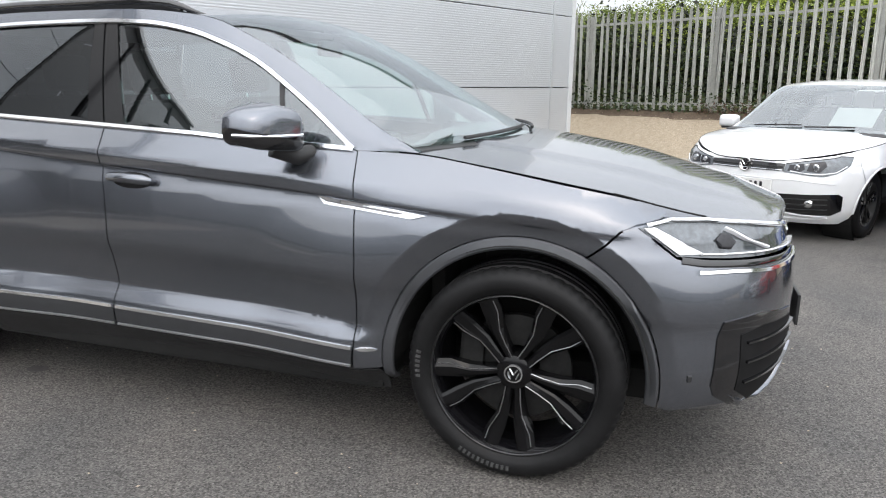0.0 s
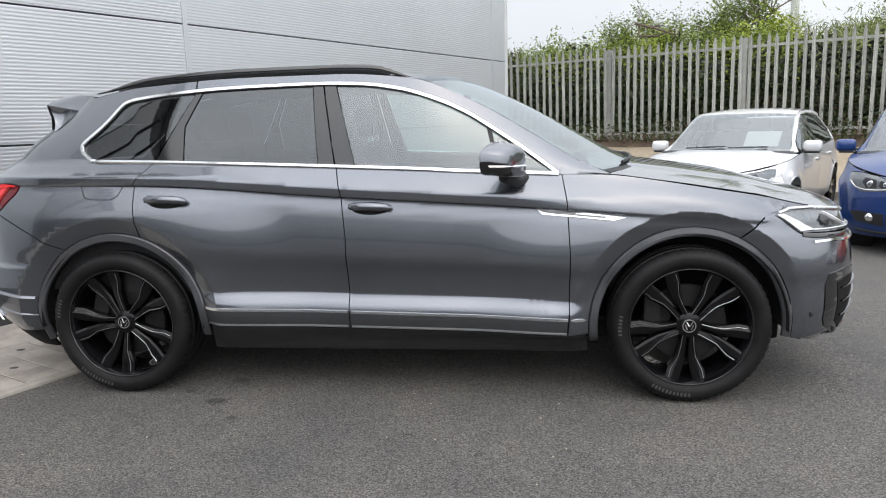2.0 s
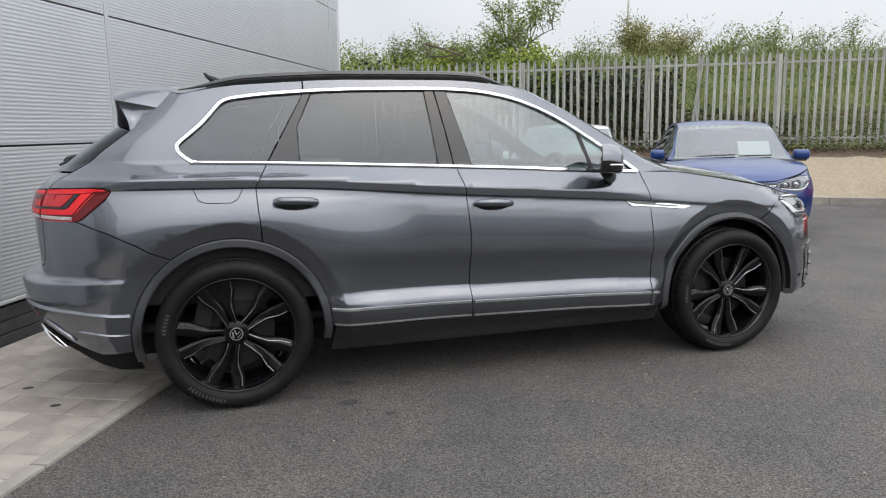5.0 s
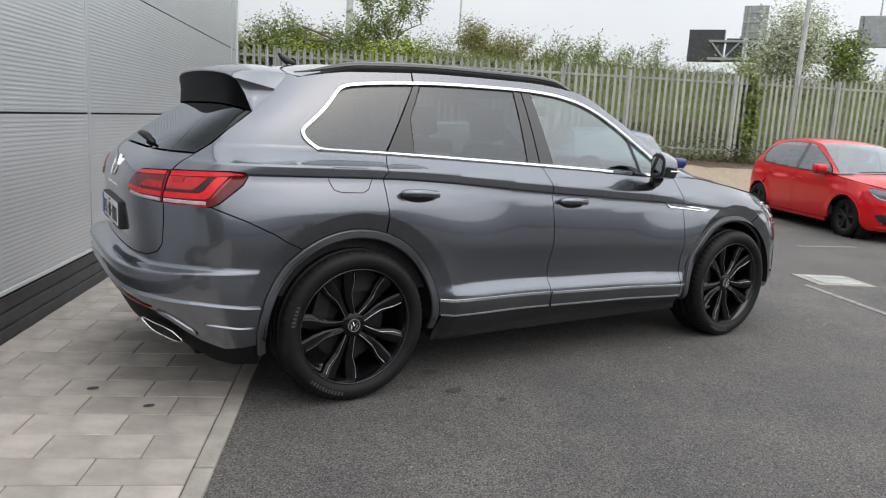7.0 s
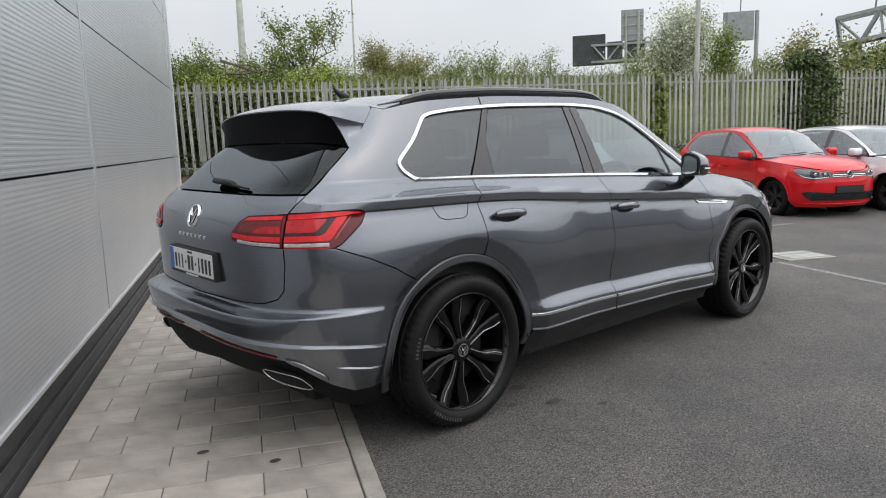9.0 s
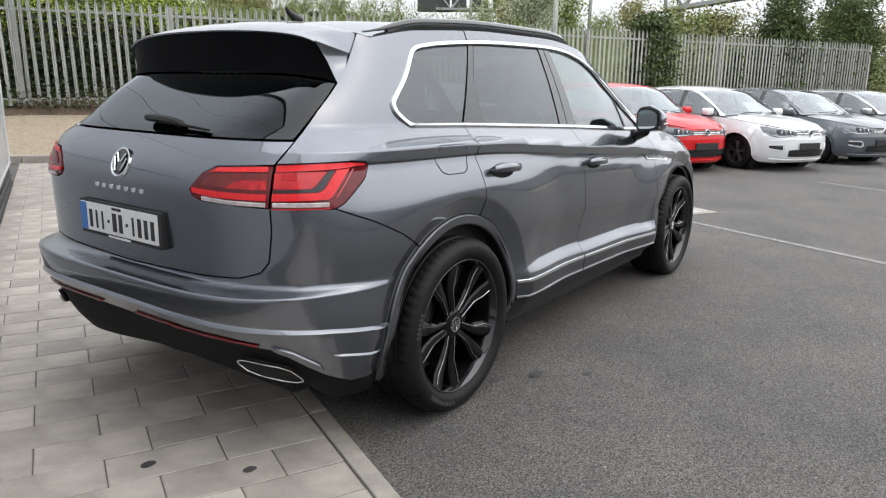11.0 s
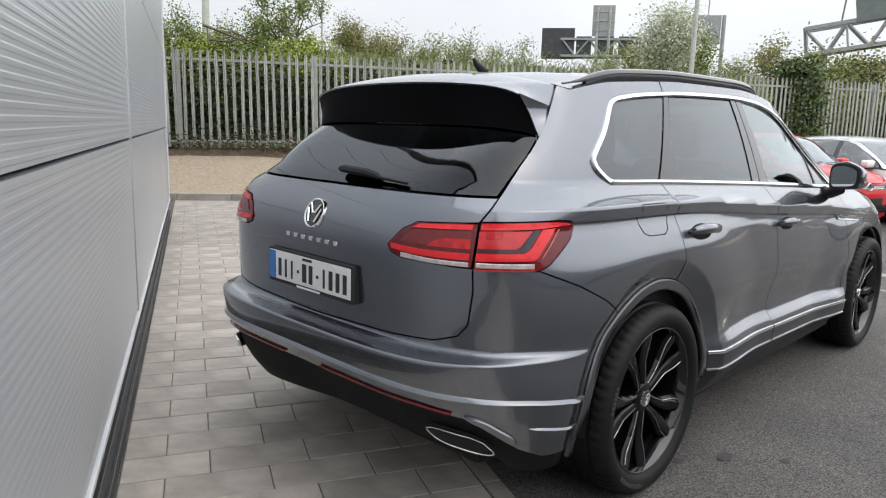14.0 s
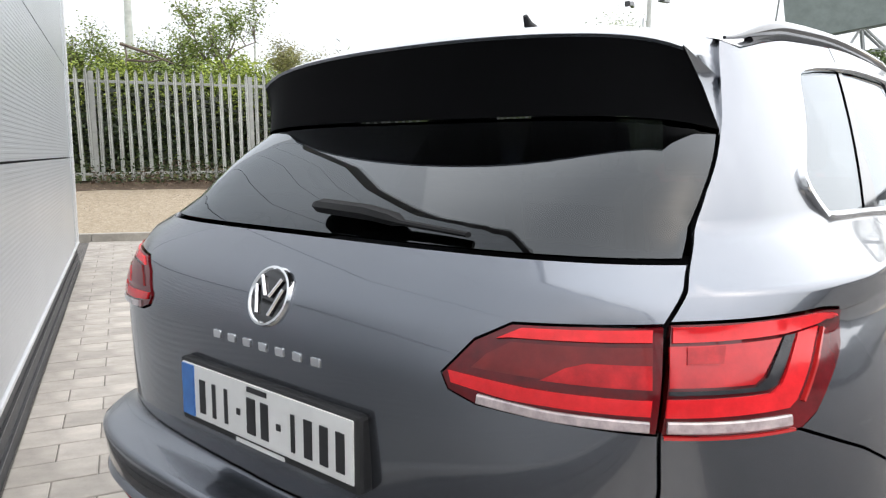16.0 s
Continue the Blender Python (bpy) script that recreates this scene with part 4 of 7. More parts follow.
    bead("grille_bar", [(2.0, 0.775), (2.107, 0.775), (2.22, 0.766), (2.575, 0.764)], 0.016, 0.012, CHROME, suv, left=left, label="chrome bar under the headlight")
    skin("bumper_intake", [(2.07, 0.615), (2.19, 0.632), (2.40, 0.60), (2.44, 0.50), (2.36, 0.34), (2.214, 0.262), (2.06, 0.36), (2.045, 0.40), (2.055, 0.56)], BLACK_GLOSS, suv, off=0.004, gap=0, thick=0.012, left=left)
    skin("intake_mesh", [(2.13, 0.565), (2.22, 0.585), (2.40, 0.575), (2.43, 0.50), (2.34, 0.375), (2.214, 0.31), (2.13, 0.37)], SHADE_BLACK, suv, off=0.006, gap=0, thick=0.004, left=left)
    for z0, z1 in ((0.535, 0.55), (0.47, 0.495), (0.40, 0.43)):
        bead("intake_slat", [(2.15, z0), (2.42, z1)], 0.009, 0.010, BLACK_GLOSS, suv, left=left, off=0.006)
    bead("intake_blade", [(2.12, 0.35), (2.214, 0.285), (2.33, 0.32), (2.44, 0.46)], 0.026, 0.012, PAINT, suv, left=left, off=0.002, taper=True)
    bead("bumper_sensor", [(1.975, 0.43), (1.985, 0.43)], 0.022, 0.006, BLACK_PLASTIC, suv, left=left)
    # rear bumper trims
    bead("bumper_ledge", [(-1.925, 0.518), (-2.0, 0.533), (-2.12, 0.549), (-2.3, 0.568), (-2.5, 0.580), (-2.75, 0.587), (S_REAR, 0.588)], 0.016, 0.012, PAINT, suv, left=left, shelf=True)
    bead("bumper_ledge", [(-1.93, 0.420), (-2.03, 0.440), (-2.12, 0.457)], 0.009, 0.006, PAINT, suv, left=left, taper=True, shelf=True)
    bead("rear_reflector", [(-2.335, 0.508), (-2.44, 0.522), (-2.66, 0.530), (-2.86, 0.532)], 0.009, 0.004, RED_DULL, suv, left=left, off=0.004, label="thin red rear reflector")
    bead("corner_blade", [(-2.30, 0.503), (-2.24, 0.475), (-2.17, 0.42), (-2.15, 0.40)], 0.024, 0.010, PAINT, suv, left=left, taper=True)
    pipe = [(-2.412, 0.440), (-2.385, 0.452), (-2.256, 0.426), (-2.208, 0.368), (-2.236, 0.360), (-2.372, 0.398)]
    skin("exhaust_opening", rounded(pipe, 1), DARK_GAP, suv, off=0.006, gap=0, thick=0.012, left=left)
    bead("exhaust_trim", rounded(pipe, 1), 0.006, 0.006, CHROME, suv, closed=True, left=left, off=0.008, label="chrome exhaust trim")

# panels across the tail and the nose
tailgate = skin("tailgate", CUT[3:5][:1] + TAIL_IN[:1] + TAIL_IN[1:] + CUT[5:] + mir(CUT[5:-1], S_REAR) + mir(TAIL_IN, S_REAR) + mir(CUT[3:4], S_REAR) + [(2 * S_REAR + 2.228, 1.186), (-2.228, 1.186)], PAINT, suv)
glass_side = [(-2.3, 1.418), (-2.12, 1.408), (-2.055, 1.384), (-2.15, 1.284), (-2.232, 1.19)]
skin("rear_window", glass_side + mir(glass_side, S_REAR), GLASS_REAR, suv, off=-0.002, gap=0.003, thick=0.004, size=0.05)
half = SEAM_R + arch(-AXLE, R_LIP, 126.8, 186) + [(-2.06, 0.325), (-2.14, 0.368), (-2.29, 0.490), (-2.45, 0.512), (S_REAR, 0.522)]
top_half = [(S_REAR, 0.706)] + CUT[5:-1][::-1]
skin("rear_bumper", half + mir(half, S_REAR)[1:] + mir(top_half, S_REAR)[:-1] + top_half, PAINT, suv, size=0.03, extra=EDGE_PTS + mir(EDGE_PTS, S_REAR),
     lines=[lambda s, z=z: z + 0 * s for z in (0.585, 0.60, 0.668, 0.674, 0.681, 0.689, 0.698)])
val = [(-1.935, 0.322), (-2.06, 0.321), (-2.14, 0.364), (-2.29, 0.486), (-2.45, 0.508), (S_REAR, 0.518)]
foot = [(-1.945, 0.21), (-2.06, 0.21), (-2.14, 0.24), (-2.2, 0.31), (-2.30, 0.375), (-2.40, 0.392), (-2.5, 0.392), (-2.65, 0.385), (-2.85, 0.378)]
skin("rear_valance", val + mir(val, S_REAR)[1:] + mir(foot, S_REAR) + foot[::-1], SHADE_BLACK, suv, off=-0.012)
nose = [(1.79, 0.8965), (1.842, 0.915), (1.945, 0.819), (2.02, 0.800), (2.17, 0.788), (2.3, 0.782), (2.58, 0.780), (2.60, 0.60), (S_FRONT, 0.58)]
low = arch(AXLE, R_LIP, -8, 62.3)
skin("front_bumper", low + nose + mir(nose, S_FRONT)[1:] + mir(low, S_FRONT) + [(2 * S_FRONT - 2.2, 0.235), (2.2, 0.235)], PAINT, suv, extra=EDGE_PTS + mir(EDGE_PTS, S_FRONT))
gr = [(2.582, 0.86), (2.575, 0.80), (2.60, 0.60), (S_FRONT, 0.585)]
skin("grille", gr + mir(gr, S_FRONT)[1:], BLACK_GLOSS, suv, off=-0.012)
for z in (0.65, 0.71, 0.772, 0.83):
    bead("grille_bar", [(2.60, z), (S_FRONT, z), (2 * S_FRONT - 2.60, z)], 0.014, 0.012, CHROME, suv, off=-0.01)
part("number_plate", box((0.012, 0.53, 0.12), (2.41, 0, 0.52), 0.003), BLACK_PLASTIC, suv)


# roof, windscreen, bonnet
def roof_point(u, v):
    s = -1.885 + (0.12 + 1.885) * u
    e = hull(s, cant_z(s) if s > -1.8 else np.interp(s, [-1.885, -1.8], [1.573, float(cant_z(-1.8))]))
    k = 2 * v - 1
    crown = 0.052 * (1 - abs(k) ** 2.6)
    bow = 0.14 * step(-0.45, 0.12, s) * (1 - k * k) - 0.05 * step(-1.3, -1.885, s) * (1 - k * k)
    return (float(e[0]) + float(bow), abs(float(e[1])) * k, float(e[2]) + crown - 0.25 * float(max(bow, 0)) * 0.6)


grid(roof_point, 40, 30, "roof", PAINT, suv)


def screen_point(u, v):
    s = 0.12 + (1.045 - 0.12) * u
    e = hull(s, cant_z(s))
    k = 2 * v - 1
    bow = (0.14 + 0.12 * u) * (1 - k * k)
    z = float(e[2]) + 0.052 * (1 - u) * (1 - abs(k) ** 2.6) + 0.012 * (1 - k * k) * u - 0.15 * 0.14 * (1 - u) * (1 - k * k)
    return (s + bow, abs(float(e[1])) * k, z)


grid(screen_point, 24, 30, "windscreen", GLASS_SCREEN, suv)


@functools.lru_cache(None)
def bonnet_edge(x):
    s = s_at(x, float(belt_z(x)))
    return abs(float(hull(s, float(belt_z(x)))[1])), float(belt_z(x))


def bonnet_point(u, v):
    x = 1.0 + (2.315 - 1.0) * (1 - (1 - u) ** 1.5)
    ye, ze = bonnet_edge(x)
    ye = max(ye - 0.0012, 0.02)
    k = 2 * v - 1
    crown = float(np.interp(x, [1.0, 1.3, 1.9, 2.15, 2.315], [0.045, 0.05, 0.062, 0.055, 0.02]))
    ridge = 0.010 * float(step(0.66, 0.60, abs(k)))
    return (x + 0.03 * (1 - k * k) * u, ye * k, ze + 0.002 + crown * (1 - abs(k) ** 2.3) + ridge * float(step(2.3, 1.9, x)))


bonnet = grid(bonnet_point, 36, 44, "bonnet", PAINT, suv)
rim = [bonnet_point(k / 40, 0.0) for k in range(41)] + [bonnet_point(1.0, k / 30) for k in range(1, 30)] + [bonnet_point(k / 40, 1.0) for k in range(40, -1, -1)]
bm = bmesh.new()
rows = [[bm.verts.new((x - dx * float(step(2.0, 2.3, x)), y * (1 + (0.005 if x > 1.8 else -0.012) * j), z - dz)) for x, y, z in rim] for j, (dx, dz) in enumerate(((0.0, 0.0), (-0.002, 0.006), (0.004, 0.03), (0.02, 0.05)))]
for a, b in zip(rows, rows[1:]):
    for i in range(len(rim) - 1):
        bm.faces.new((a[i], a[i + 1], b[i + 1], b[i]))
part("bonnet_edge", bm, PAINT, bonnet, smooth=True)
for v in (0.0, 1.0):
    seam = [bonnet_point(1 - (1 - (x - 1.0) / 1.315) ** (2 / 3), v) for x in np.linspace(1.74, 2.03, 12)]
    part("bonnet_seam", tube([(float(x), float(y) * 1.001, float(z) - 0.001) for x, y, z in seam], 0.0032, 6), DARK_GAP, bonnet)
bm = bmesh.new()
cowl = [screen_point(1.0, k / 20) for k in range(21)]
vs = [[bm.verts.new((x + dx, y, z + dz)) for x, y, z in cowl] for dx, dz in ((-0.03, 0.006), (0.0, -0.004), (0.03, -0.010), (0.05, -0.05))]
for a, b in zip(vs, vs[1:]):
    for i in range(20):
        bm.faces.new((a[i], a[i + 1], b[i + 1], b[i]))
part("cowl_panel", bm, BLACK_PLASTIC, suv, smooth=True)
for y0, y1, u in ((-0.55, 0.05, 0.985), (0.10, 0.60, 0.985)):
    p = [Vector(screen_point(u - 0.035 * t, 0.5 + (y0 + (y1 - y0) * t) / 1.55)) + Vector((0.004, 0, 0.010)) for t in np.linspace(0, 1, 8)]
    part("wiper", tube(p, 0.008, 6), BLACK_PLASTIC, suv)


# ---- fittings of the grey car ----
# spoiler over the rear window: top, side fins down to the glass corner, black rear face
def tail_seam(f, sg):
    """A point on the tailgate's side seam, a little under the wing panel."""
    q = hull(-1.865 - 0.178 * f, 1.577 - 0.19 * f) - hull_normal(-1.865 - 0.178 * f, 1.577 - 0.19 * f) * 0.010
    return Vector((q[0], sg * abs(q[1]), q[2]))


def lip_point(k):
    return Vector((-2.012 + 0.062 * abs(k) ** 2.4, 0.590 * k, 1.578 - 0.028 * abs(k) ** 2.4 - 0.02 * abs(k) ** 10))


def glass_top(k):
    """The lower edge of the black face, just clear of the glass."""
    s = S_REAR + (S_REAR + 2.055) * k
    z = 1.384 + 0.030 * (1 - abs(k) ** 6)
    q, n = hull(s, z), hull_normal(s, z)
    return Vector(q + n * 0.004)


def roof_end(k):
    if abs(k) < 0.84:
        return Vector(roof_point(0.0, 0.5 + 0.5 * k / 0.84))
    return tail_seam(0.42 * (abs(k) - 0.84) / 0.16, math.copysign(1, k))


def sheet(rows):
    bm = bmesh.new()
    vs = [[bm.verts.new(p) for p in row] for row in rows]
    for a, b in zip(vs, vs[1:]):
        for i in range(len(a) - 1):
            bm.faces.new((a[i], a[i + 1], b[i + 1], b[i]))
    bmesh.ops.remove_doubles(bm, verts=bm.verts[:], dist=0.0003)
    bmesh.ops.recalc_face_normals(bm, faces=bm.faces[:])
    return bm


spread = [k / 25 for k in range(-25, 26)]
lift = Vector((0, 0, 0.012))
rows = [[roof_end(k).lerp(lip_point(k), f) + lift * math.sin(math.pi * f) * (1 - abs(k) ** 8) - Vector((0, 0, 0.004 * (f == 1.0))) for k in spread] for f in (0.0, 0.35, 0.7, 0.93, 1.0)]
rows.append([lip_point(k) + Vector((0.004, 0, -0.010)) for k in spread])
spoiler = part("spoiler", sheet(rows), PAINT, suv, "painted roof spoiler", smooth=True)
corner = {sg: [lip_point(sg).lerp(glass_top(sg), f ** 0.9) + Vector((0.008, -sg * 0.022, 0.0)) * math.sin(math.pi * f) ** 0.8 for f in np.linspace(0, 1, 11)] for sg in (-1, 1)}
for sg in (-1, 1):
    roots = [tail_seam(0.42 + 0.60 * f, sg) for f in np.linspace(0, 1, 11)]
    hollow = [Vector((0, -sg * 0.020 * math.sin(math.pi * c / 10) ** 0.7, 0)) for c in range(11)]
    rows = [[a.lerp(b, f) + h * (f in (0.3, 0.65)) for a, b, h in zip(roots, corner[sg], hollow)] for f in (0.0, 0.3, 0.65, 1.0)]
    rows.append([b + Vector((0.012, -sg * 0.006, -0.004)) for b in corner[sg]])
    part("spoiler_fin", sheet(rows), PAINT, spoiler, smooth=True)
edge = corner[-1][::-1] + [lip_point(k) + Vector((0.004, 0, -0.009)) for k in spread] + corner[1]
foot_line = [glass_top(-1)] * 11 + [glass_top(k) for k in spread] + [glass_top(1)] * 11
rows = [edge, [a.lerp(b, 0.5) + Vector((0.006, 0, 0.004)) * min(1.0, 6 * (a - b).length) for a, b in zip(edge, foot_line)], foot_line, [b + Vector((0.06, -0.22 * b.y, 0.03)) for b in foot_line]]
part("spoiler_underside", sheet(rows), SPOILER_BLACK, spoiler, "black spoiler face", smooth=True)

# roof rails, aerial, wiper
for sg in (-1, 1):
    pts = []
    for x in np.linspace(-1.66, 0.12, 40):
        t = (x + 1.66) / 1.78
        rise = 0.030 * float(step(0, 0.2, t)) * float(step(1, 0.88, t)) - 0.006
        y = abs(float(hull(x, float(cant_z(x)))[1])) - 0.035
        pts.append((x, sg * y, float(cant_z(x)) + 0.008 + rise))
    rail = part("roof_rail", tube(pts, [0.004 + 0.016 * float(step(0, 0.16, k / 39)) * float(step(1, 0.88, k / 39)) for k in range(40)], 10, squash=0.9), BLACK_GLOSS, suv, "black roof rail", smooth=True)
    seat_bar = [(x, y, z - 0.016) for x, y, z in pts[3:-3]]
    part("rail_seal", tube(seat_bar, 0.012, 6), BLACK_PLASTIC, rail)
aerial = part("aerial", tube([(-1.45, 0, 1.662), (-1.50, 0, 1.670), (-1.53, 0, 1.688), (-1.545, 0, 1.708)], [0.008, 0.020, 0.012, 0.006], 10), BLACK_PLASTIC, suv, smooth=True)
wip = [hull(s, z) + hull_normal(s, z) * o for s, z, o in ((-2.985, 1.224, 0.020), (-2.96, 1.222, 0.022), (-2.80, 1.217, 0.022), (-2.735, 1.213, 0.018), (-2.71, 1.211, 0.014), (-2.56, 1.204, 0.010))]
part("rear_wiper", tube([tuple(map(float, q)) for q in wip], [0.016, 0.025, 0.025, 0.022, 0.010, 0.008], 8, squash=0.6), RUBBER, suv, smooth=True)

# badge, lettering bars, number plate
REAR_M = Matrix.Translation((-2.380, 0, 1.078)) @ Matrix.Rotation(radians(-90), 4, "Z") @ Matrix.Rotation(radians(68), 4, "X")
bm = lathe([(0.050, 0.0), (0.050, 0.005), (0.053, 0.008), (0.057, 0.007), (0.059, -0.004)], 40, "Z")
bm.transform(REAR_M)
badge = part("rear_badge", bm, CHROME, suv, "round chrome badge", smooth=True)
bm = lathe([(0.0, 0.004), (0.050, 0.004)], 32, "Z")
bm.transform(REAR_M)
part("badge_disc", bm, BLACK_GLOSS, badge)
for x0, z0, x1, z1 in ((-0.03, 0.034, -0.006, -0.002), (0.03, 0.034, 0.006, -0.002), (-0.04, 0.016, -0.018, -0.036), (0.04, 0.016, 0.018, -0.036)):
    bm = tube([(x0, z0, 0.008), (x1, z1, 0.008)], 0.0036, 6)
    bm.transform(REAR_M)
    part("badge_bar", bm, CHROME, badge)
for k in range(7):
    y = 0.150 - 0.05 * k
    q = hull(S_REAR, 0.985)
    part("badge_lettering", box((0.006, 0.024, 0.017), (float(q[0]) - 0.001 + 0.03 * y * y, y, 0.985), 0.003), CHROME, suv)
plate = part("number_plate", box((0.034, 0.545, 0.136), (-2.3975, 0, 0.852), 0.008), BLACK_PLASTIC, suv, "white number plate in a black holder")
part("plate_face", box((0.006, 0.52, 0.112), (-2.4145, 0, 0.856), 0.002), PLATE_WHITE, plate)
part("plate_band", box((0.003, 0.042, 0.108), (-2.419, 0.236, 0.856)), PLATE_BLUE, plate)
for k, (w, h) in enumerate(((0.034, 0.07), (0.020, 0.07), (0.018, 0.07), (0.02, 0.012), (0.045, 0.07), (0.038, 0.07), (0.02, 0.012), (0.018, 0.07), (0.036, 0.07), (0.036, 0.07), (0.036, 0.07))):
    part("plate_bar", box((0.002, w * 0.58, h), (-2.4185, 0.185 - 0.0415 * k, 0.85)), INK, plate)
part("plate_bar", box((0.002, 0.06, 0.01), (-2.4185, 0.0, 0.902)), INK, plate)
part("plate_bar", box((0.002, 0.15, 0.008), (-2.4145, 0.0, 0.791)), PAPER, plate)

# door mirrors
for sg in (-1, 1):
    bm, bl = bmesh.new(), bmesh.new()
    nu, nv = 18, 20
    pts = []
    for i in range(nu + 1):
        a = math.pi * i / nu
        for j in range(nv):
            b = 2 * math.pi * j / nv
            e = 0.48
            cx = math.copysign(abs(math.cos(a)) ** e, math.cos(a))
            rr = abs(math.sin(a)) ** e
            cy, cz = rr * math.copysign(abs(math.cos(b)) ** e, math.cos(b)), rr * math.copysign(abs(math.sin(b)) ** e, math.sin(b))
            x = 0.555 + 0.088 * max(cx, -0.5) - 0.05 * cy
            y = 0.975 + 0.100 * cy
            z = 1.186 + (0.098 - 0.042 * max(0.0, cy) if cz > 0 else 0.062) * cz - 0.05 * max(0, cx) * 0.3 + 0.012 * cy
            pts.append((x, sg * y, z))
    for b_, lo in ((bm, False), (bl, True)):
        vs = [b_.verts.new(p) for p in pts]
        for i in range(nu):
            for j in range(nv):
                low = math.sin(2 * math.pi * (j + 0.5) / nv) < -0.05
                if low == lo:
                    try:
                        b_.faces.new((vs[i * nv + j], vs[i * nv + (j + 1) % nv], vs[(i + 1) * nv + (j + 1) % nv], vs[(i + 1) * nv + j]))
                    except ValueError:
                        pass
        bmesh.ops.remove_doubles(b_, verts=b_.verts[:], dist=0.0004)
        bmesh.ops.delete(b_, geom=[v for v in b_.verts if not v.link_faces], context="VERTS")
    mirror = part("door_mirror", bm, PAINT, suv, "grey door mirror with black base", smooth=True)
    part("mirror_base", bl, BLACK_GLOSS, mirror, smooth=True)
    part("mirror_foot", tube([(0.66, sg * 0.815, 1.10), (0.63, sg * 0.87, 1.088), (0.57, sg * 0.935, 1.125)], [0.034, 0.030, 0.036], 10), BLACK_PLASTIC, mirror, smooth=True)
    for kind, w, h, x0, x1, stuff_ in (("mirror_rim", 0.099, 0.073, -0.013, 0.016, BLACK_PLASTIC), ("mirror_glass", 0.083, 0.058, -0.0175, -0.0125, MIRROR)):
        bq = bmesh.new()
        ring_ = []
        for k in range(32):
            a = 2 * math.pi * k / 32
            cy, cz = (math.copysign(abs(f) ** 0.5, f) for f in (math.cos(a), math.sin(a)))
            # lower inner corner swept away, outer end a little lower
            ring_.append((w * cy, h * cz * (1.0 - 0.32 * max(0.0, cy) if cz > 0 else 1.0 - 0.12 * cy) + 0.004 * cy))
        lo_ = [bq.verts.new((x0, sg * y, z)) for y, z in ring_]
        hi_ = [bq.verts.new((x1, sg * y, z)) for y, z in ring_]
        bq.faces.new(lo_)
        bq.faces.new(hi_[::-1])
        for k in range(32):
            bq.faces.new((lo_[k], hi_[k], hi_[k - 31], lo_[k - 31]))
        bmesh.ops.recalc_face_normals(bq, faces=bq.faces)
        bq.transform(Matrix.Translation((0.522, sg * 0.975, 1.198)) @ Matrix.Rotation(sg * radians(26), 4, "Z"))
        part(kind, bq, stuff_, mirror)
    part("indicator", tube([(0.672, sg * 0.90, 1.170), (0.638, sg * 0.99, 1.170), (0.58, sg * 1.068, 1.173), (0.505, sg * 1.077, 1.175)], 0.006, 6), CHROME, mirror)

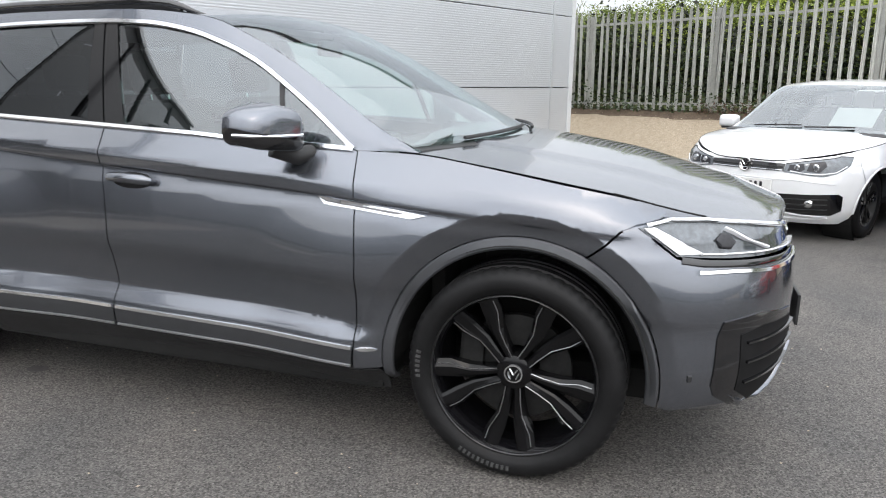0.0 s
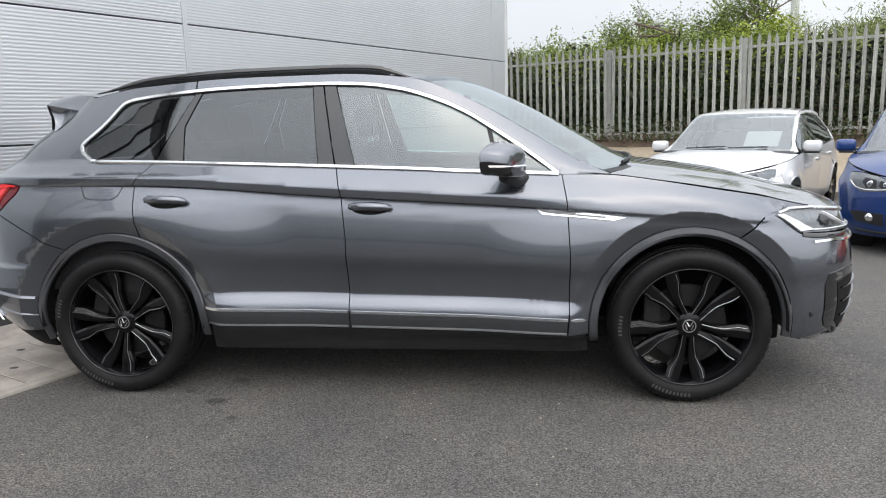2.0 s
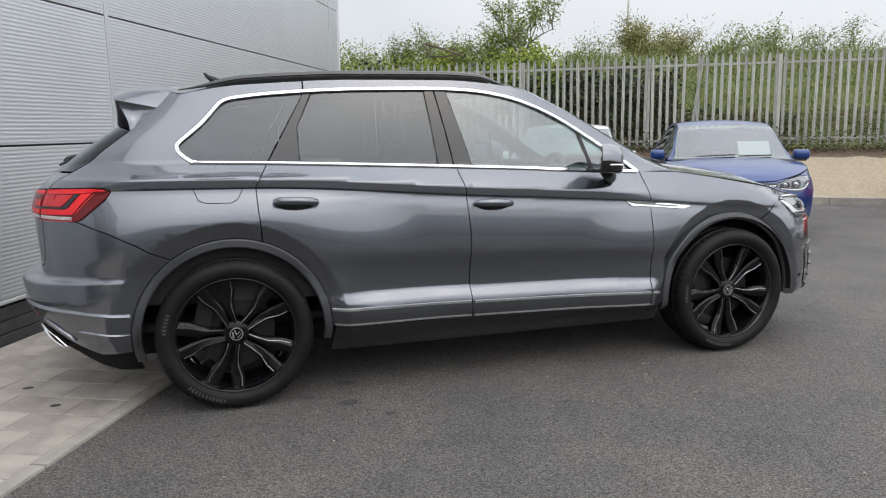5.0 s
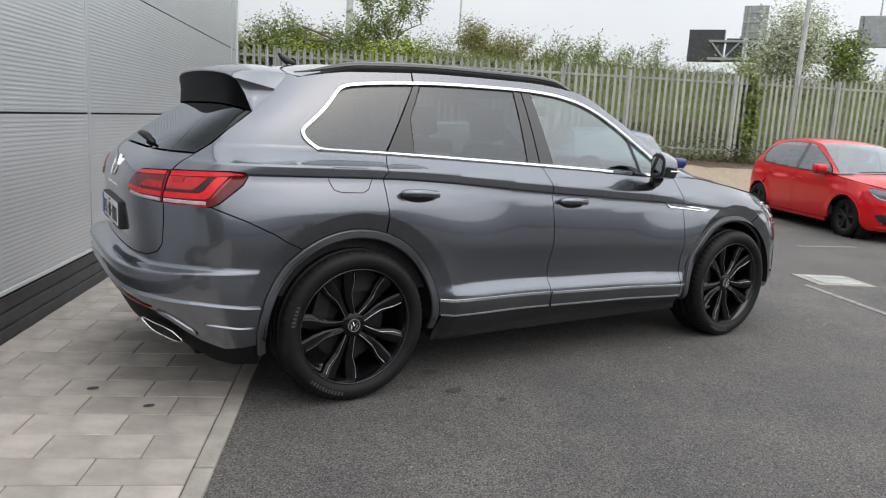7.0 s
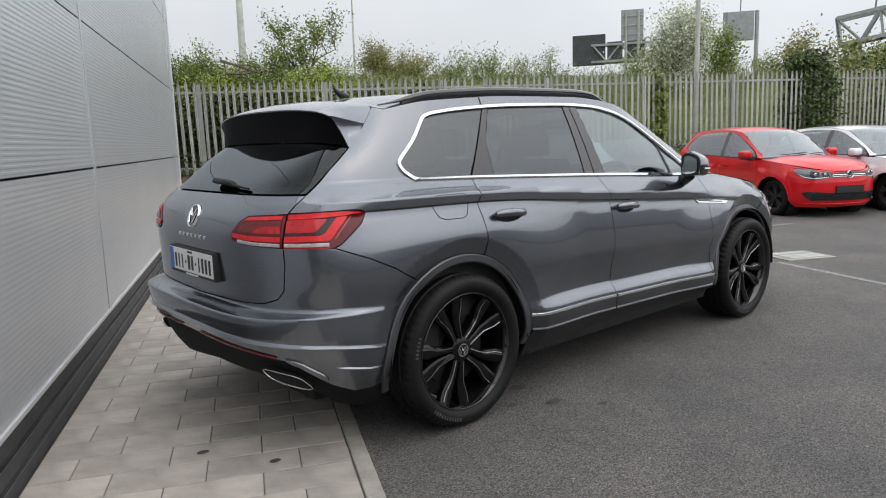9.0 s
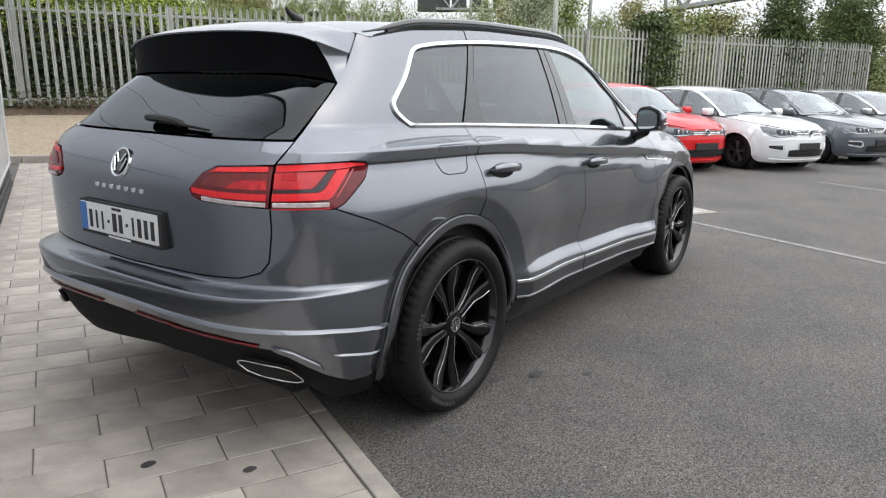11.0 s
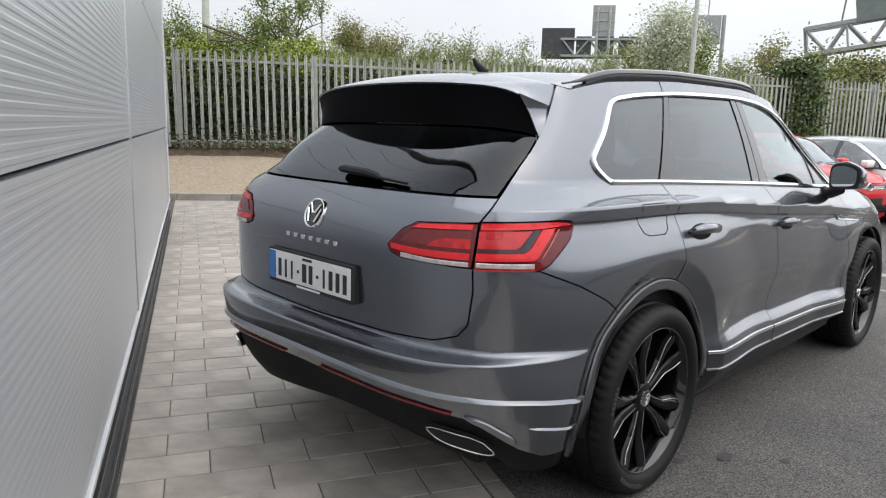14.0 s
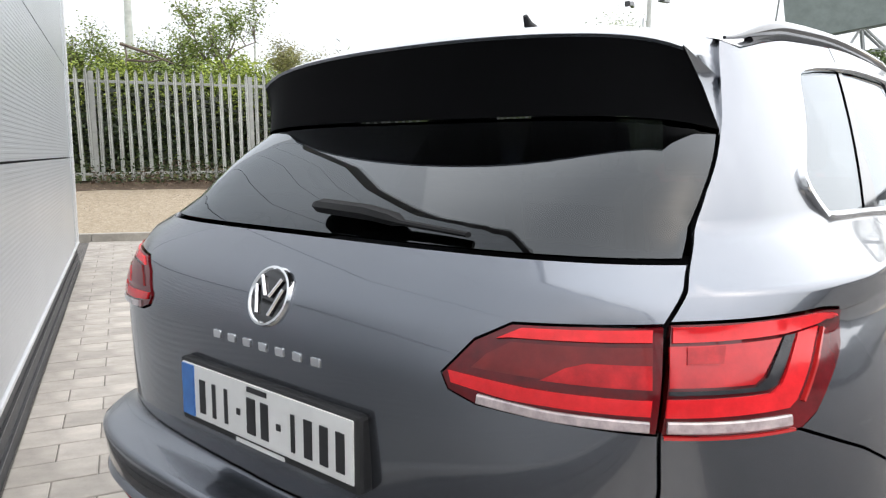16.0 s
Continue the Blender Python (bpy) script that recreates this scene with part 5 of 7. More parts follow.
# ---- wheels ----
def make_wheel():
    prof = [(0.288, -0.116), (0.298, -0.128), (0.310, -0.138), (0.322, -0.1425), (0.342, -0.1425), (0.357, -0.136), (0.3665, -0.127)]
    shoulder = [(0.3735, -0.117), (0.3785, -0.102), (0.380, -0.084)]
    mid = [(0.3725, -0.080), (0.3725, -0.070), (0.380, -0.066), (0.380, -0.030), (0.3725, -0.026), (0.3725, -0.012), (0.380, -0.008)]
    right = [(r, -y) for r, y in reversed(mid)] + [(r, -y) for r, y in reversed(shoulder)] + [(r, -y) for r, y in reversed(prof)]
    full = prof + shoulder + mid + right
    steps = 180
    bm = bmesh.new()
    rings = []
    for k in range(steps):
        a = 2 * math.pi * k / steps
        cut = 0.005 if k % 3 == 0 else 0.0
        ring = []
        for r, y in full:
            rr = r - cut if abs(y) > 0.083 and r > 0.366 else r
            ring.append(bm.verts.new((rr * math.cos(a + (0.02 if abs(y) > 0.1 else 0)), y, rr * math.sin(a + (0.02 if abs(y) > 0.1 else 0)))))
        rings.append(ring)
    for k in range(steps):
        a, b = rings[k], rings[(k + 1) % steps]
        for i in range(len(full) - 1):
            bm.faces.new((a[i], a[i + 1], b[i + 1], b[i]))
    tyre = part("wheel", bm, RUBBER, suv, "black alloy wheel with low tyre", smooth=True)
    part("rim", lathe([(0.294, -0.117), (0.292, -0.124), (0.286, -0.123), (0.279, -0.110), (0.270, -0.085), (0.262, 0.0), (0.266, 0.10), (0.285, 0.115)], 64), BLACK_GLOSS, tyre, smooth=True)
    part("rim_edge", lathe([(0.2885, -0.1235), (0.2865, -0.1250), (0.2845, -0.1225)], 64), STEEL_DARK, tyre, smooth=True)
    for k in range(5):
        a0 = radians(72 * k - 90)
        for sgn in (-1, 1):
            bm = bmesh.new()
            sec = []
            for r, off, w, y, dep in ((0.040, 0.015, 0.026, -0.080, 0.05), (0.10, 0.021, 0.032, -0.084, 0.05), (0.155, 0.030, 0.046, -0.086, 0.045), (0.215, 0.052, 0.068, -0.093, 0.04), (0.262, 0.064, 0.066, -0.104, 0.035), (0.286, 0.067, 0.060, -0.110, 0.03)):
                ring = []
                for du, dy in ((-0.5, dep), (-0.5, 0.006), (-0.32, 0.0), (0.10, -0.004), (0.5, 0.010), (0.5, dep)):
                    u = sgn * (off + du * w)
                    d = Vector((math.cos(a0), 0, math.sin(a0))) * r + Vector((-math.sin(a0), 0, math.cos(a0))) * u
                    ring.append(bm.verts.new((d.x, y + dy, d.z)))
                sec.append(ring)
            for p, q in zip(sec, sec[1:]):
                for i in range(6):
                    bm.faces.new((p[i], p[(i + 1) % 6], q[(i + 1) % 6], q[i]))
            bm.faces.new(sec[0])
            bm.faces.new(sec[-1])
            part("spoke", bm, WHEEL_BLACK, tyre)
            line = []
            for r, off, w, y in ((0.055, 0.016, 0.024, -0.0835), (0.10, 0.020, 0.026, -0.0870), (0.155, 0.027, 0.034, -0.0890), (0.215, 0.051, 0.054, -0.096), (0.255, 0.060, 0.056, -0.1045)):
                u = sgn * (off + 0.40 * w)
                d = Vector((math.cos(a0), 0, math.sin(a0))) * r + Vector((-math.sin(a0), 0, math.cos(a0))) * u
                line.append((d.x, y, d.z))
            part("spoke_edge", tube(line, 0.0016, 5), WHEEL_EDGE, tyre)
    part("hub", lathe([(0.0, -0.088), (0.05, -0.088), (0.062, -0.080), (0.066, -0.05), (0.066, 0.05)], 32), WHEEL_BLACK, tyre, smooth=True)
    part("hub_cap", lathe([(0.027, -0.090), (0.028, -0.0945), (0.0325, -0.0945), (0.034, -0.088)], 32), CHROME, tyre, smooth=True)
    part("hub_cap", lathe([(0.0, -0.0915), (0.028, -0.0915)], 24), WHEEL_BLACK, tyre)
    for x0, z0, x1, z1 in ((-0.014, 0.018, 0.0, -0.004), (0.014, 0.018, 0.0, -0.004), (-0.02, 0.006, -0.009, -0.02), (0.02, 0.006, 0.009, -0.02)):
        part("cap_bar", tube([(x0, -0.093, z0), (x1, -0.093, z1)], 0.003, 5), CHROME, tyre)
    for k in range(5):
        a = radians(72 * k - 54)
        part("wheel_bolt", lathe([(0.0, -0.086), (0.009, -0.086), (0.011, -0.07)], 10, at=(0.044 * math.cos(a), 0, 0.044 * math.sin(a))), STEEL, tyre)
    part("brake_disc", lathe([(0.08, -0.02), (0.19, -0.02), (0.192, -0.01), (0.19, 0.01), (0.08, 0.01)], 48), BRAKE, tyre, smooth=True)
    part("brake_caliper", box((0.09, 0.06, 0.20), (-0.165, -0.012, 0.03), 0.015), BRAKE, tyre)
    for a0, n in ((radians(241), 11), (radians(172), 6)):
        for k in range(n):
            a = a0 + radians(3.1) * k
            m = Matrix.Rotation(-a, 4, "Y")
            bm = box((0.017, 0.0022, 0.0095), (0.333, -0.1432, 0))
            bm.transform(m)
            part("tyre_marking", bm, TYRE_MARK, tyre)
    return tyre


TYRE_MARK = shade("worn_tyre_lettering", (0.05, 0.05, 0.05), 0.8, vary=0.4, scale=60)
wheel = make_wheel()
wheel.matrix_local = Matrix.Translation((-AXLE, -0.803, HUB)) @ Matrix.Rotation(radians(15), 4, "Y")
for x, sg, turn in ((AXLE, -1, 2), (-AXLE, 1, 20), (AXLE, 1, 40)):
    copy_thing(wheel, Matrix.Translation((x, sg * 0.803, HUB)) @ Matrix.Rotation(0 if sg < 0 else math.pi, 4, "Z") @ Matrix.Rotation(radians(turn), 4, "Y"))

# wheel housings, underbody
for ax in (-AXLE, AXLE):
    for sg in (-1, 1):
        bm = bmesh.new()
        rows = [[bm.verts.new((ax + 0.452 * math.cos(a), sg * y, HUB + 0.452 * math.sin(a))) for a in np.linspace(radians(-3), radians(183), 30)] for y in (0.915, 0.52)]
        for i in range(29):
            bm.faces.new((rows[0][i], rows[0][i + 1], rows[1][i + 1], rows[1][i]))
        bm.faces.new(rows[1])
        part("wheel_housing", bm, DARK_GAP, suv)
part("underbody", box((4.1, 1.30, 0.12), (-0.1, 0, 0.30), 0.02), DARK_GAP, suv)
part("underbody", box((1.9, 1.72, 0.10), (0.0, 0, 0.28), 0.02), DARK_GAP, suv)
part("inner_structure", box((0.25, 1.35, 0.55), (-2.18, 0, 0.62), 0.05), DARK_GAP, suv)
part("inner_structure", box((0.9, 1.30, 0.42), (1.72, 0, 0.62), 0.05), DARK_GAP, suv)

# cabin
part("cabin_floor", box((3.2, 1.45, 0.04), (-0.6, 0, 0.40)), FABRIC, suv)
part("load_cover", box((0.85, 1.35, 0.03), (-1.75, 0, 1.06), 0.01), FABRIC, suv)
part("boot_wall", box((0.04, 1.35, 0.65), (-1.32, 0, 0.75), 0.01), FABRIC, suv)
for left in (False, True):
    skin("door_lining", [(-2.05, 0.55), (-2.05, 1.1), (-1.6, 1.19), (-0.3, 1.15), (0.84, 1.09), (1.0, 1.05), (1.0, 0.5)], FABRIC, suv, off=-0.075, thick=0.01, left=left, size=0.08)
dash = part("dashboard", box((0.55, 1.50, 0.24), (0.88, 0, 0.97), 0.07, segments=3), BLACK_PLASTIC, suv)
part("bulkhead", box((0.05, 1.45, 0.6), (1.12, 0, 0.75)), DARK_GAP, suv)
part("instrument_hood", box((0.22, 0.40, 0.09), (0.66, -0.38, 1.09), 0.03), BLACK_PLASTIC, dash)
ring = [(0.47 + 0.06 * math.sin(a), -0.38 + 0.18 * math.cos(a), 1.04 + 0.17 * math.sin(a)) for a in np.linspace(0, 2 * math.pi, 30)]
wheel_st = part("steering_wheel", tube(ring, 0.016, 8), BLACK_PLASTIC, suv, smooth=True)
part("steering_boss", box((0.05, 0.16, 0.12), (0.48, -0.38, 1.03), 0.02), BLACK_PLASTIC, wheel_st)


def seat(x, y, w):
    base = part("seat", box((0.52, w, 0.16), (x, y, 0.58), 0.05, segments=3), FABRIC, suv)
    back = box((0.14, w * 0.94, 0.66), (0, 0, 0.33), 0.05, segments=3)
    back.transform(Matrix.Translation((x - 0.22, y, 0.62)) @ Matrix.Rotation(radians(-14), 4, "Y"))
    part("seat_back", back, FABRIC, base)
    head = box((0.10, 0.26, 0.19), (0, 0, 0), 0.04, segments=3)
    head.transform(Matrix.Translation((x - 0.42, y, 1.385)) @ Matrix.Rotation(radians(-10), 4, "Y"))
    part("headrest", head, FABRIC, base)
    for d in (-0.06, 0.06):
        part("headrest_post", tube([(x - 0.40, y + d, 1.26), (x - 0.415, y + d, 1.33)], 0.006, 6), CHROME, base)


seat(0.05, -0.38, 0.52)
seat(0.05, 0.38, 0.52)
for y in (-0.42, 0.0, 0.42):
    seat(-0.85, y, 0.42)
part("headlining", box((1.5, 1.0, 0.03), (-0.65, 0, 1.585), 0.01), FABRIC, suv)
part("rear_view_mirror", box((0.03, 0.22, 0.07), (0.33, 0, 1.50), 0.015), BLACK_PLASTIC, suv)


# ---- parked hatchbacks ----
def hatch_form(length, width, height, base):
    """Body of a small hatchback: its surface, normals and guide curves; nose along +x."""
    k, kz, hw = length / 4.05, height / 1.45, width / 2
    x0r, x0f = -1.15 * k, 1.10 * k
    s_rear, s_front = x0r - math.pi / 2, x0f + math.pi / 2
    belt = curve([-2.0, -1.5, -1.0, 0.0, 0.85, 1.0, 1.3, 1.6, 1.8, 1.92, 2.02], [1.02, 1.0, 0.972, 0.935, 0.905, 0.893, 0.862, 0.815, 0.772, 0.742, 0.712])
    cant = curve([-1.8, -1.6, -1.3, -0.8, -0.3, 0.0, 0.2, 0.45, 0.7, 0.9, 1.0], [1.26, 1.335, 1.385, 1.412, 1.408, 1.385, 1.33, 1.185, 1.035, 0.922, 0.90])
    side = curve([.14, .22, .32, .5, .62, .735, .752, .80, .90], [.80, .838, .862, .873, .876, .872, .862, .856, .832])
    nose = curve([.14, .22, .30, .42, .52, .60, .68, .712, .76, .85], [1.93, 1.99, 2.025, 2.045, 2.045, 2.035, 2.02, 2.012, 1.93, 1.80])
    tail = curve([.14, .3, .5, .8, .95, 1.0, 1.2, 1.36, 1.44], [-1.86, -1.95, -1.985, -1.97, -1.94, -1.925, -1.80, -1.68, -1.6])
    roof_w = curve([-1.8, -1.2, -0.3, 0.1, 0.5, 0.9, 1.0], [.56, .59, .60, .612, .668, .728, .745])

    def wide(x, z):
        xx, zz = np.asarray(x, float) / k, np.asarray(z, float) / kz
        zb, zt = belt(xx), np.maximum(cant(xx), belt(xx) + 0.03)
        wb = .832 - .02 * step(-1.2, -2.0, xx)
        low = side(np.minimum(zz * .90 / zb, .90)) + (wb - .832) * step(.5, .9, zz)
        up = np.clip((zz - zb) / (zt - zb), 0, 1.3)
        w = np.where(zz > zb, wb + (np.minimum(roof_w(xx), wb) - wb) * up + 0.045 * np.clip(up, 0, 1) * (1 - np.clip(up, 0, 1)), low)
        for ax in (-base / 2, base / 2):
            w = w + 0.016 * step(.47, .36, np.hypot(np.asarray(x, float) - ax, np.asarray(z, float) - .31)) * step(.16, .3, zz)
        return w * hw / .875

    def surf(s, z):
        s, z = np.broadcast_arrays(np.asarray(s, float), np.asarray(z, float))
        flip = np.where((s < s_rear) | (s > s_front), -1.0, 1.0)
        s = np.where(s < s_rear, 2 * s_rear - s, np.where(s > s_front, 2 * s_front - s, s))
        pr, pf = np.clip(x0r - s, 0, math.pi / 2), np.clip(s - x0f, 0, math.pi / 2)
        a, b = x0r - tail(z / kz) * k, nose(z / kz) * k - x0f
        xr, xf = x0r - np.minimum(np.tan(np.minimum(pr, 1.2)) * .8, .7), x0f + np.minimum(np.tan(np.minimum(pf, 1.2)) * .8, .8)
        w = wide(np.where(pr > 0, xr, np.where(pf > 0, xf, s)), z)
        rr = (np.abs(np.sin(pr) / a) ** 3.6 + np.abs(np.cos(pr) / w) ** 3.6) ** (-1 / 3.6)
        nf = 2.75
        rf = (np.abs(np.sin(pf) / b) ** nf + np.abs(np.cos(pf) / w) ** nf) ** (-1 / nf)
        x = np.where(pr > 0, x0r - rr * np.sin(pr), np.where(pf > 0, x0f + rf * np.sin(pf), s))
        y = np.where(pr > 0, -rr * np.cos(pr), np.where(pf > 0, -rf * np.cos(pf), -w))
        return np.stack([x, y * flip, z + 0 * x], -1)

    def normal(s, z, e=0.001):
        s, z = np.asarray(s, float), np.asarray(z, float)
        n = np.cross(surf(s + e, z) - surf(s - e, z), surf(s, z + e) - surf(s, z - e))
        return n / np.maximum(np.linalg.norm(n, axis=-1, keepdims=True), 1e-9)

    @functools.lru_cache(None)
    def find(axis, value, z, lo, hi):
        for _ in range(18):
            mid = (lo + hi) / 2
            lo, hi = (mid, hi) if float(surf(mid, z)[axis]) < value else (lo, mid)
        return ((lo + hi) / 2, z)

    def at_x(x, z):
        return find(0, x, z, s_rear, s_front)

    def at_y(y, z):
        return find(1, -abs(y), z, x0f, s_front)

    return surf, normal, at_x, at_y, lambda x: belt(np.asarray(x) / k) * kz, lambda x: cant(np.asarray(x) / k) * kz, s_rear, s_front


FORMS = {}


def hatchback(label, paint, place, heading, style="small", length=4.05, width=1.75, height=1.45, base=2.55, rims=None, sheet=True, dark_plate=False):
    """A parked five-door hatchback, panel by panel."""
    car = thing("hatchback", label, "car", "parked cars", at=Matrix.Translation((*place, 0)) @ Matrix.Rotation(radians(heading), 4, "Z"))
    k, kz, hw = length / 4.05, height / 1.45, width / 2
    key = (length, width, height, base)
    if key not in FORMS:
        FORMS[key] = hatch_form(*key)
    surf, normal, at_x, at_y, belt, cant, s_rear, s_front = FORMS[key]
    form = (surf, normal)
    X = lambda x, z: at_x(x * k, z * kz)
    Y = lambda y, z: at_y(y * hw / .875, z * kz)
    B = lambda x, d=0.0: at_x(x * k, float(belt(x * k)) + d)
    C = lambda x, d=0.0: at_x(x * k, float(cant(x * k)) + d)

    def wheel_arc(ax, r, a0, a1, n=18):
        return [at_x(ax + r * math.cos(a), .31 + r * math.sin(a)) for a in np.linspace(radians(a0), radians(a1), n)]

    fa, ra = base / 2, -base / 2
    R = 0.352
    split = [X(-.19, .96), X(-.165, .72), X(-.16, .40), X(-.155, .24)]
    hinge = [X(.84, .90), X(.87, .70), X(.86, .42), X(.81, .24)]
    nose_top = [(s, float(belt(surf(s, .74 * kz)[0]))) for s in np.linspace(at_x(1.56 * k, .74 * kz)[0], s_front, 16)]
    seam = [B(1.56), X(1.585, .70), at_x(fa + R * math.cos(radians(38)), .31 + R * math.sin(radians(38)))]
    for left in (False, True):
        kw = dict(left=left, form=form, size=0.07, gap=0.003)
        door = skin("front_door", split[::-1] + [B(x) for x in (-.05, .2, .4, .6)] + hinge, paint, car, **kw)
        bead("handle", [X(-.12, .80), X(.06, .793)], 0.028, 0.03, paint, door, left=left, form=form, taper=True)
        door = skin("rear_door", split + [X(-.6, .24), X(-.86, .24)] + wheel_arc(ra, R, 2, 62) + [X(-1.03, .72), B(-1.07)] + [B(x) for x in (-.9, -.6, -.4)] + [B(-.19)], paint, car, **kw)
        bead("handle", [X(-1.0, .835), X(-.82, .825)], 0.028, 0.03, paint, door, left=left, form=form, taper=True)
        skin("front_wing", hinge[::-1] + [B(x) for x in (1.0, 1.15, 1.3, 1.45)] + seam + wheel_arc(fa, R, 40, 186), paint, car, **kw)
        glass_top = [(.10, 1.305), (-.1, 1.36), (-.45, 1.378), (-.85, 1.372), (-1.15, 1.335), (-1.32, 1.25), (-1.40, 1.13)]
        skin("quarter_panel", [B(-1.07), X(-1.03, .72)] + wheel_arc(ra, R, 62, 186)[1:] + [X(-1.66, .30), X(-1.8, .55), X(-1.84, .9), X(-1.74, 1.15), X(-1.6, 1.325)]
             + [C(x) for x in (-1.45, -1.3, -1.15)] + [X(*p) for p in glass_top[4:]] + [X(-1.30, 1.015)], paint, car, **kw)
        skin("sill", [X(.80, .235), X(.80, .175), X(-.88, .175), X(-.87, .235), X(-.155, .235)], paint, car, **kw)
        skin("roof_side_rail", [X(.80, .925), X(.62, 1.045), X(.40, 1.16)] + [X(*p) for p in glass_top[:5]] + [C(x) for x in (-1.15, -.9, -.6, -.3, 0, .2, .4, .6, .8, .9)], paint, car, **kw)
        gkw = dict(left=left, form=form, size=0.09, off=-0.005, gap=0.001, thick=0.003)
        skin("side_window", [B(-.13, .012), X(-.17, 1.366)] + [X(*p) for p in ((-.1, 1.36), (.10, 1.305), (.40, 1.155), (.60, 1.045), (.71, .975))] + [B(.74, .01), B(.4, .012)], GLASS_CAR, car, **gkw)
        skin("side_window", [B(-.23, .012), B(-.6, .012), B(-1.07, .012), X(-1.30, 1.02)] + [X(*p) for p in glass_top[::-1][:5]] + [X(-.26, 1.37)], GLASS_CAR, car, **gkw)
        skin("door_pillar", [B(-.23, .004), X(-.265, 1.372), X(-.165, 1.37), B(-.13, .004)], BLACK_GLOSS, car, off=-0.003, gap=0.001, left=left, form=form, size=0.09)
        skin("mirror_post", [B(.74, .006), X(.71, .972), X(.60, 1.04), X(.64, .985), B(.66, .006)], BLACK_GLOSS, car, off=-0.002, gap=0, left=left, form=form, size=0.09)
        bead("window_seal", [B(x, .004) for x in (.80, .5, .2, -.2, -.6, -1.0, -1.28)], 0.014, 0.006, BLACK_PLASTIC, car, left=left, form=form)
        for ax in (fa, ra):
            bead("arch_lip", wheel_arc(ax, R - .004, -8, 188, 30), 0.016, 0.006, paint, car, left=left, form=form)
        # headlight
        rise = 0.015 if style == "small" else 0.0
        lamp = skin("headlight", [Y(.33, .628), Y(.34, .70), Y(.50, .728 + rise), Y(.64, .752 + rise), X(1.70, .768), X(1.62, .765), X(1.70, .69), X(1.80, .625), Y(.62, .60), Y(.50, .608)], LAMP_GREY, car, off=0.004, gap=0, left=left, form=form, size=0.05, label="clear headlight")
        skin("lamp_inner", [Y(.36, .642), Y(.37, .69), Y(.47, .708), Y(.485, .66), Y(.45, .63)], LAMP_DARK, lamp, off=0.007, gap=0, thick=.006, left=left, form=form, size=0.05)
        skin("lamp_inner", [Y(.50, .645), Y(.51, .715), Y(.60, .728), Y(.625, .69), Y(.585, .632)], LAMP_DARK, lamp, off=0.007, gap=0, thick=.006, left=left, form=form, size=0.05)
        for yy, rad in ((.425, .026), (.555, .034)):
            q = surf(*Y(yy, .675))
            part("lamp_lens", lathe([(0.0, 0.014), (rad * .7, 0.012), (rad, 0.002)], 16, "X", (float(q[0]) + .003, float(q[1]) * (-1 if left else 1), float(q[2]))), LAMP_CLEAR, lamp, smooth=True)
        bead("light_band", [Y(.38, .640), Y(.50, .622), Y(.60, .618), X(1.80, .640), X(1.72, .69)], 0.010, 0.008, LAMP_WHITE, lamp, left=left, form=form, off=.002)
        bead("lamp_top_edge", [Y(.34, .703), Y(.50, .731 + rise), Y(.64, .756 + rise), X(1.70, .772), X(1.62, .768)], 0.008, 0.006, DARK_GAP, lamp, left=left, form=form)
        # lower corner of the bumper
        if style == "golf":
            bead("corner_light", [Y(.70, .47), Y(.56, .475), Y(.52, .46), Y(.50, .40), Y(.53, .365), Y(.70, .40)], 0.018, 0.010, LAMP_WHITE, car, left=left, form=form, label="white hooked bumper light")
            skin("fog_light_grille", [Y(.53, .385), Y(.535, .455), Y(.70, .455), Y(.70, .415)], BLACK_PLASTIC, car, off=.003, gap=0, left=left, form=form, size=.05)
        elif style == "sport":
            skin("fog_light_grille", [Y(.28, .26), Y(.30, .435), Y(.50, .44), Y(.72, .45), Y(.745, .43), Y(.74, .30), Y(.68, .255)], BLACK_GLOSS, car, off=.004, gap=0, left=left, form=form, size=.05)
            for z in (.30, .345, .39):
                bead("grille_slat", [Y(.31, z), Y(.66, z + .01)], 0.010, 0.010, BLACK_PLASTIC, car, left=left, form=form, off=.004)
            bead("bumper_blade", [Y(.30, .275), Y(.50, .25), Y(.66, .245)], 0.014, 0.012, paint, car, left=left, form=form, off=.004, taper=True)
        else:
            skin("fog_light_grille", [Y(.42, .285), Y(.43, .40), Y(.66, .415), Y(.72, .40), Y(.66, .31)], BLACK_PLASTIC, car, off=.004, gap=0, left=left, form=form, size=.05)
        if style in ("small", "sport"):
            q = surf(*Y(.54, .36))
            fog = part("fog_light", lathe([(0.0, 0.020), (0.024, 0.018), (0.034, 0.012), (0.040, 0.004)], 18, "X", (float(q[0]), float(q[1]) * (-1 if left else 1), .36 * kz)), CHROME, car, smooth=True)
        # wheel, housing, mirror
        sg = 1 if left else -1
        for ax in (fa, ra):
            yw = abs(float(surf(*at_x(ax + R, .40))[1])) - .015
            tyre = part("wheel", lathe([(0.20, -0.09), (0.215, -0.106), (0.25, -0.112), (0.285, -0.106), (0.304, -0.086), (0.310, -0.06), (0.310, 0.06), (0.29, 0.09), (0.2, 0.09)], 44), RUBBER, car, "dark wheel with a low tyre", smooth=True)
            part("rim", lathe([(0.208, -0.092), (0.205, -0.103), (0.198, -0.10), (0.185, -0.03), (0.0, -0.03)], 36), BLACK_PLASTIC, tyre, smooth=True)
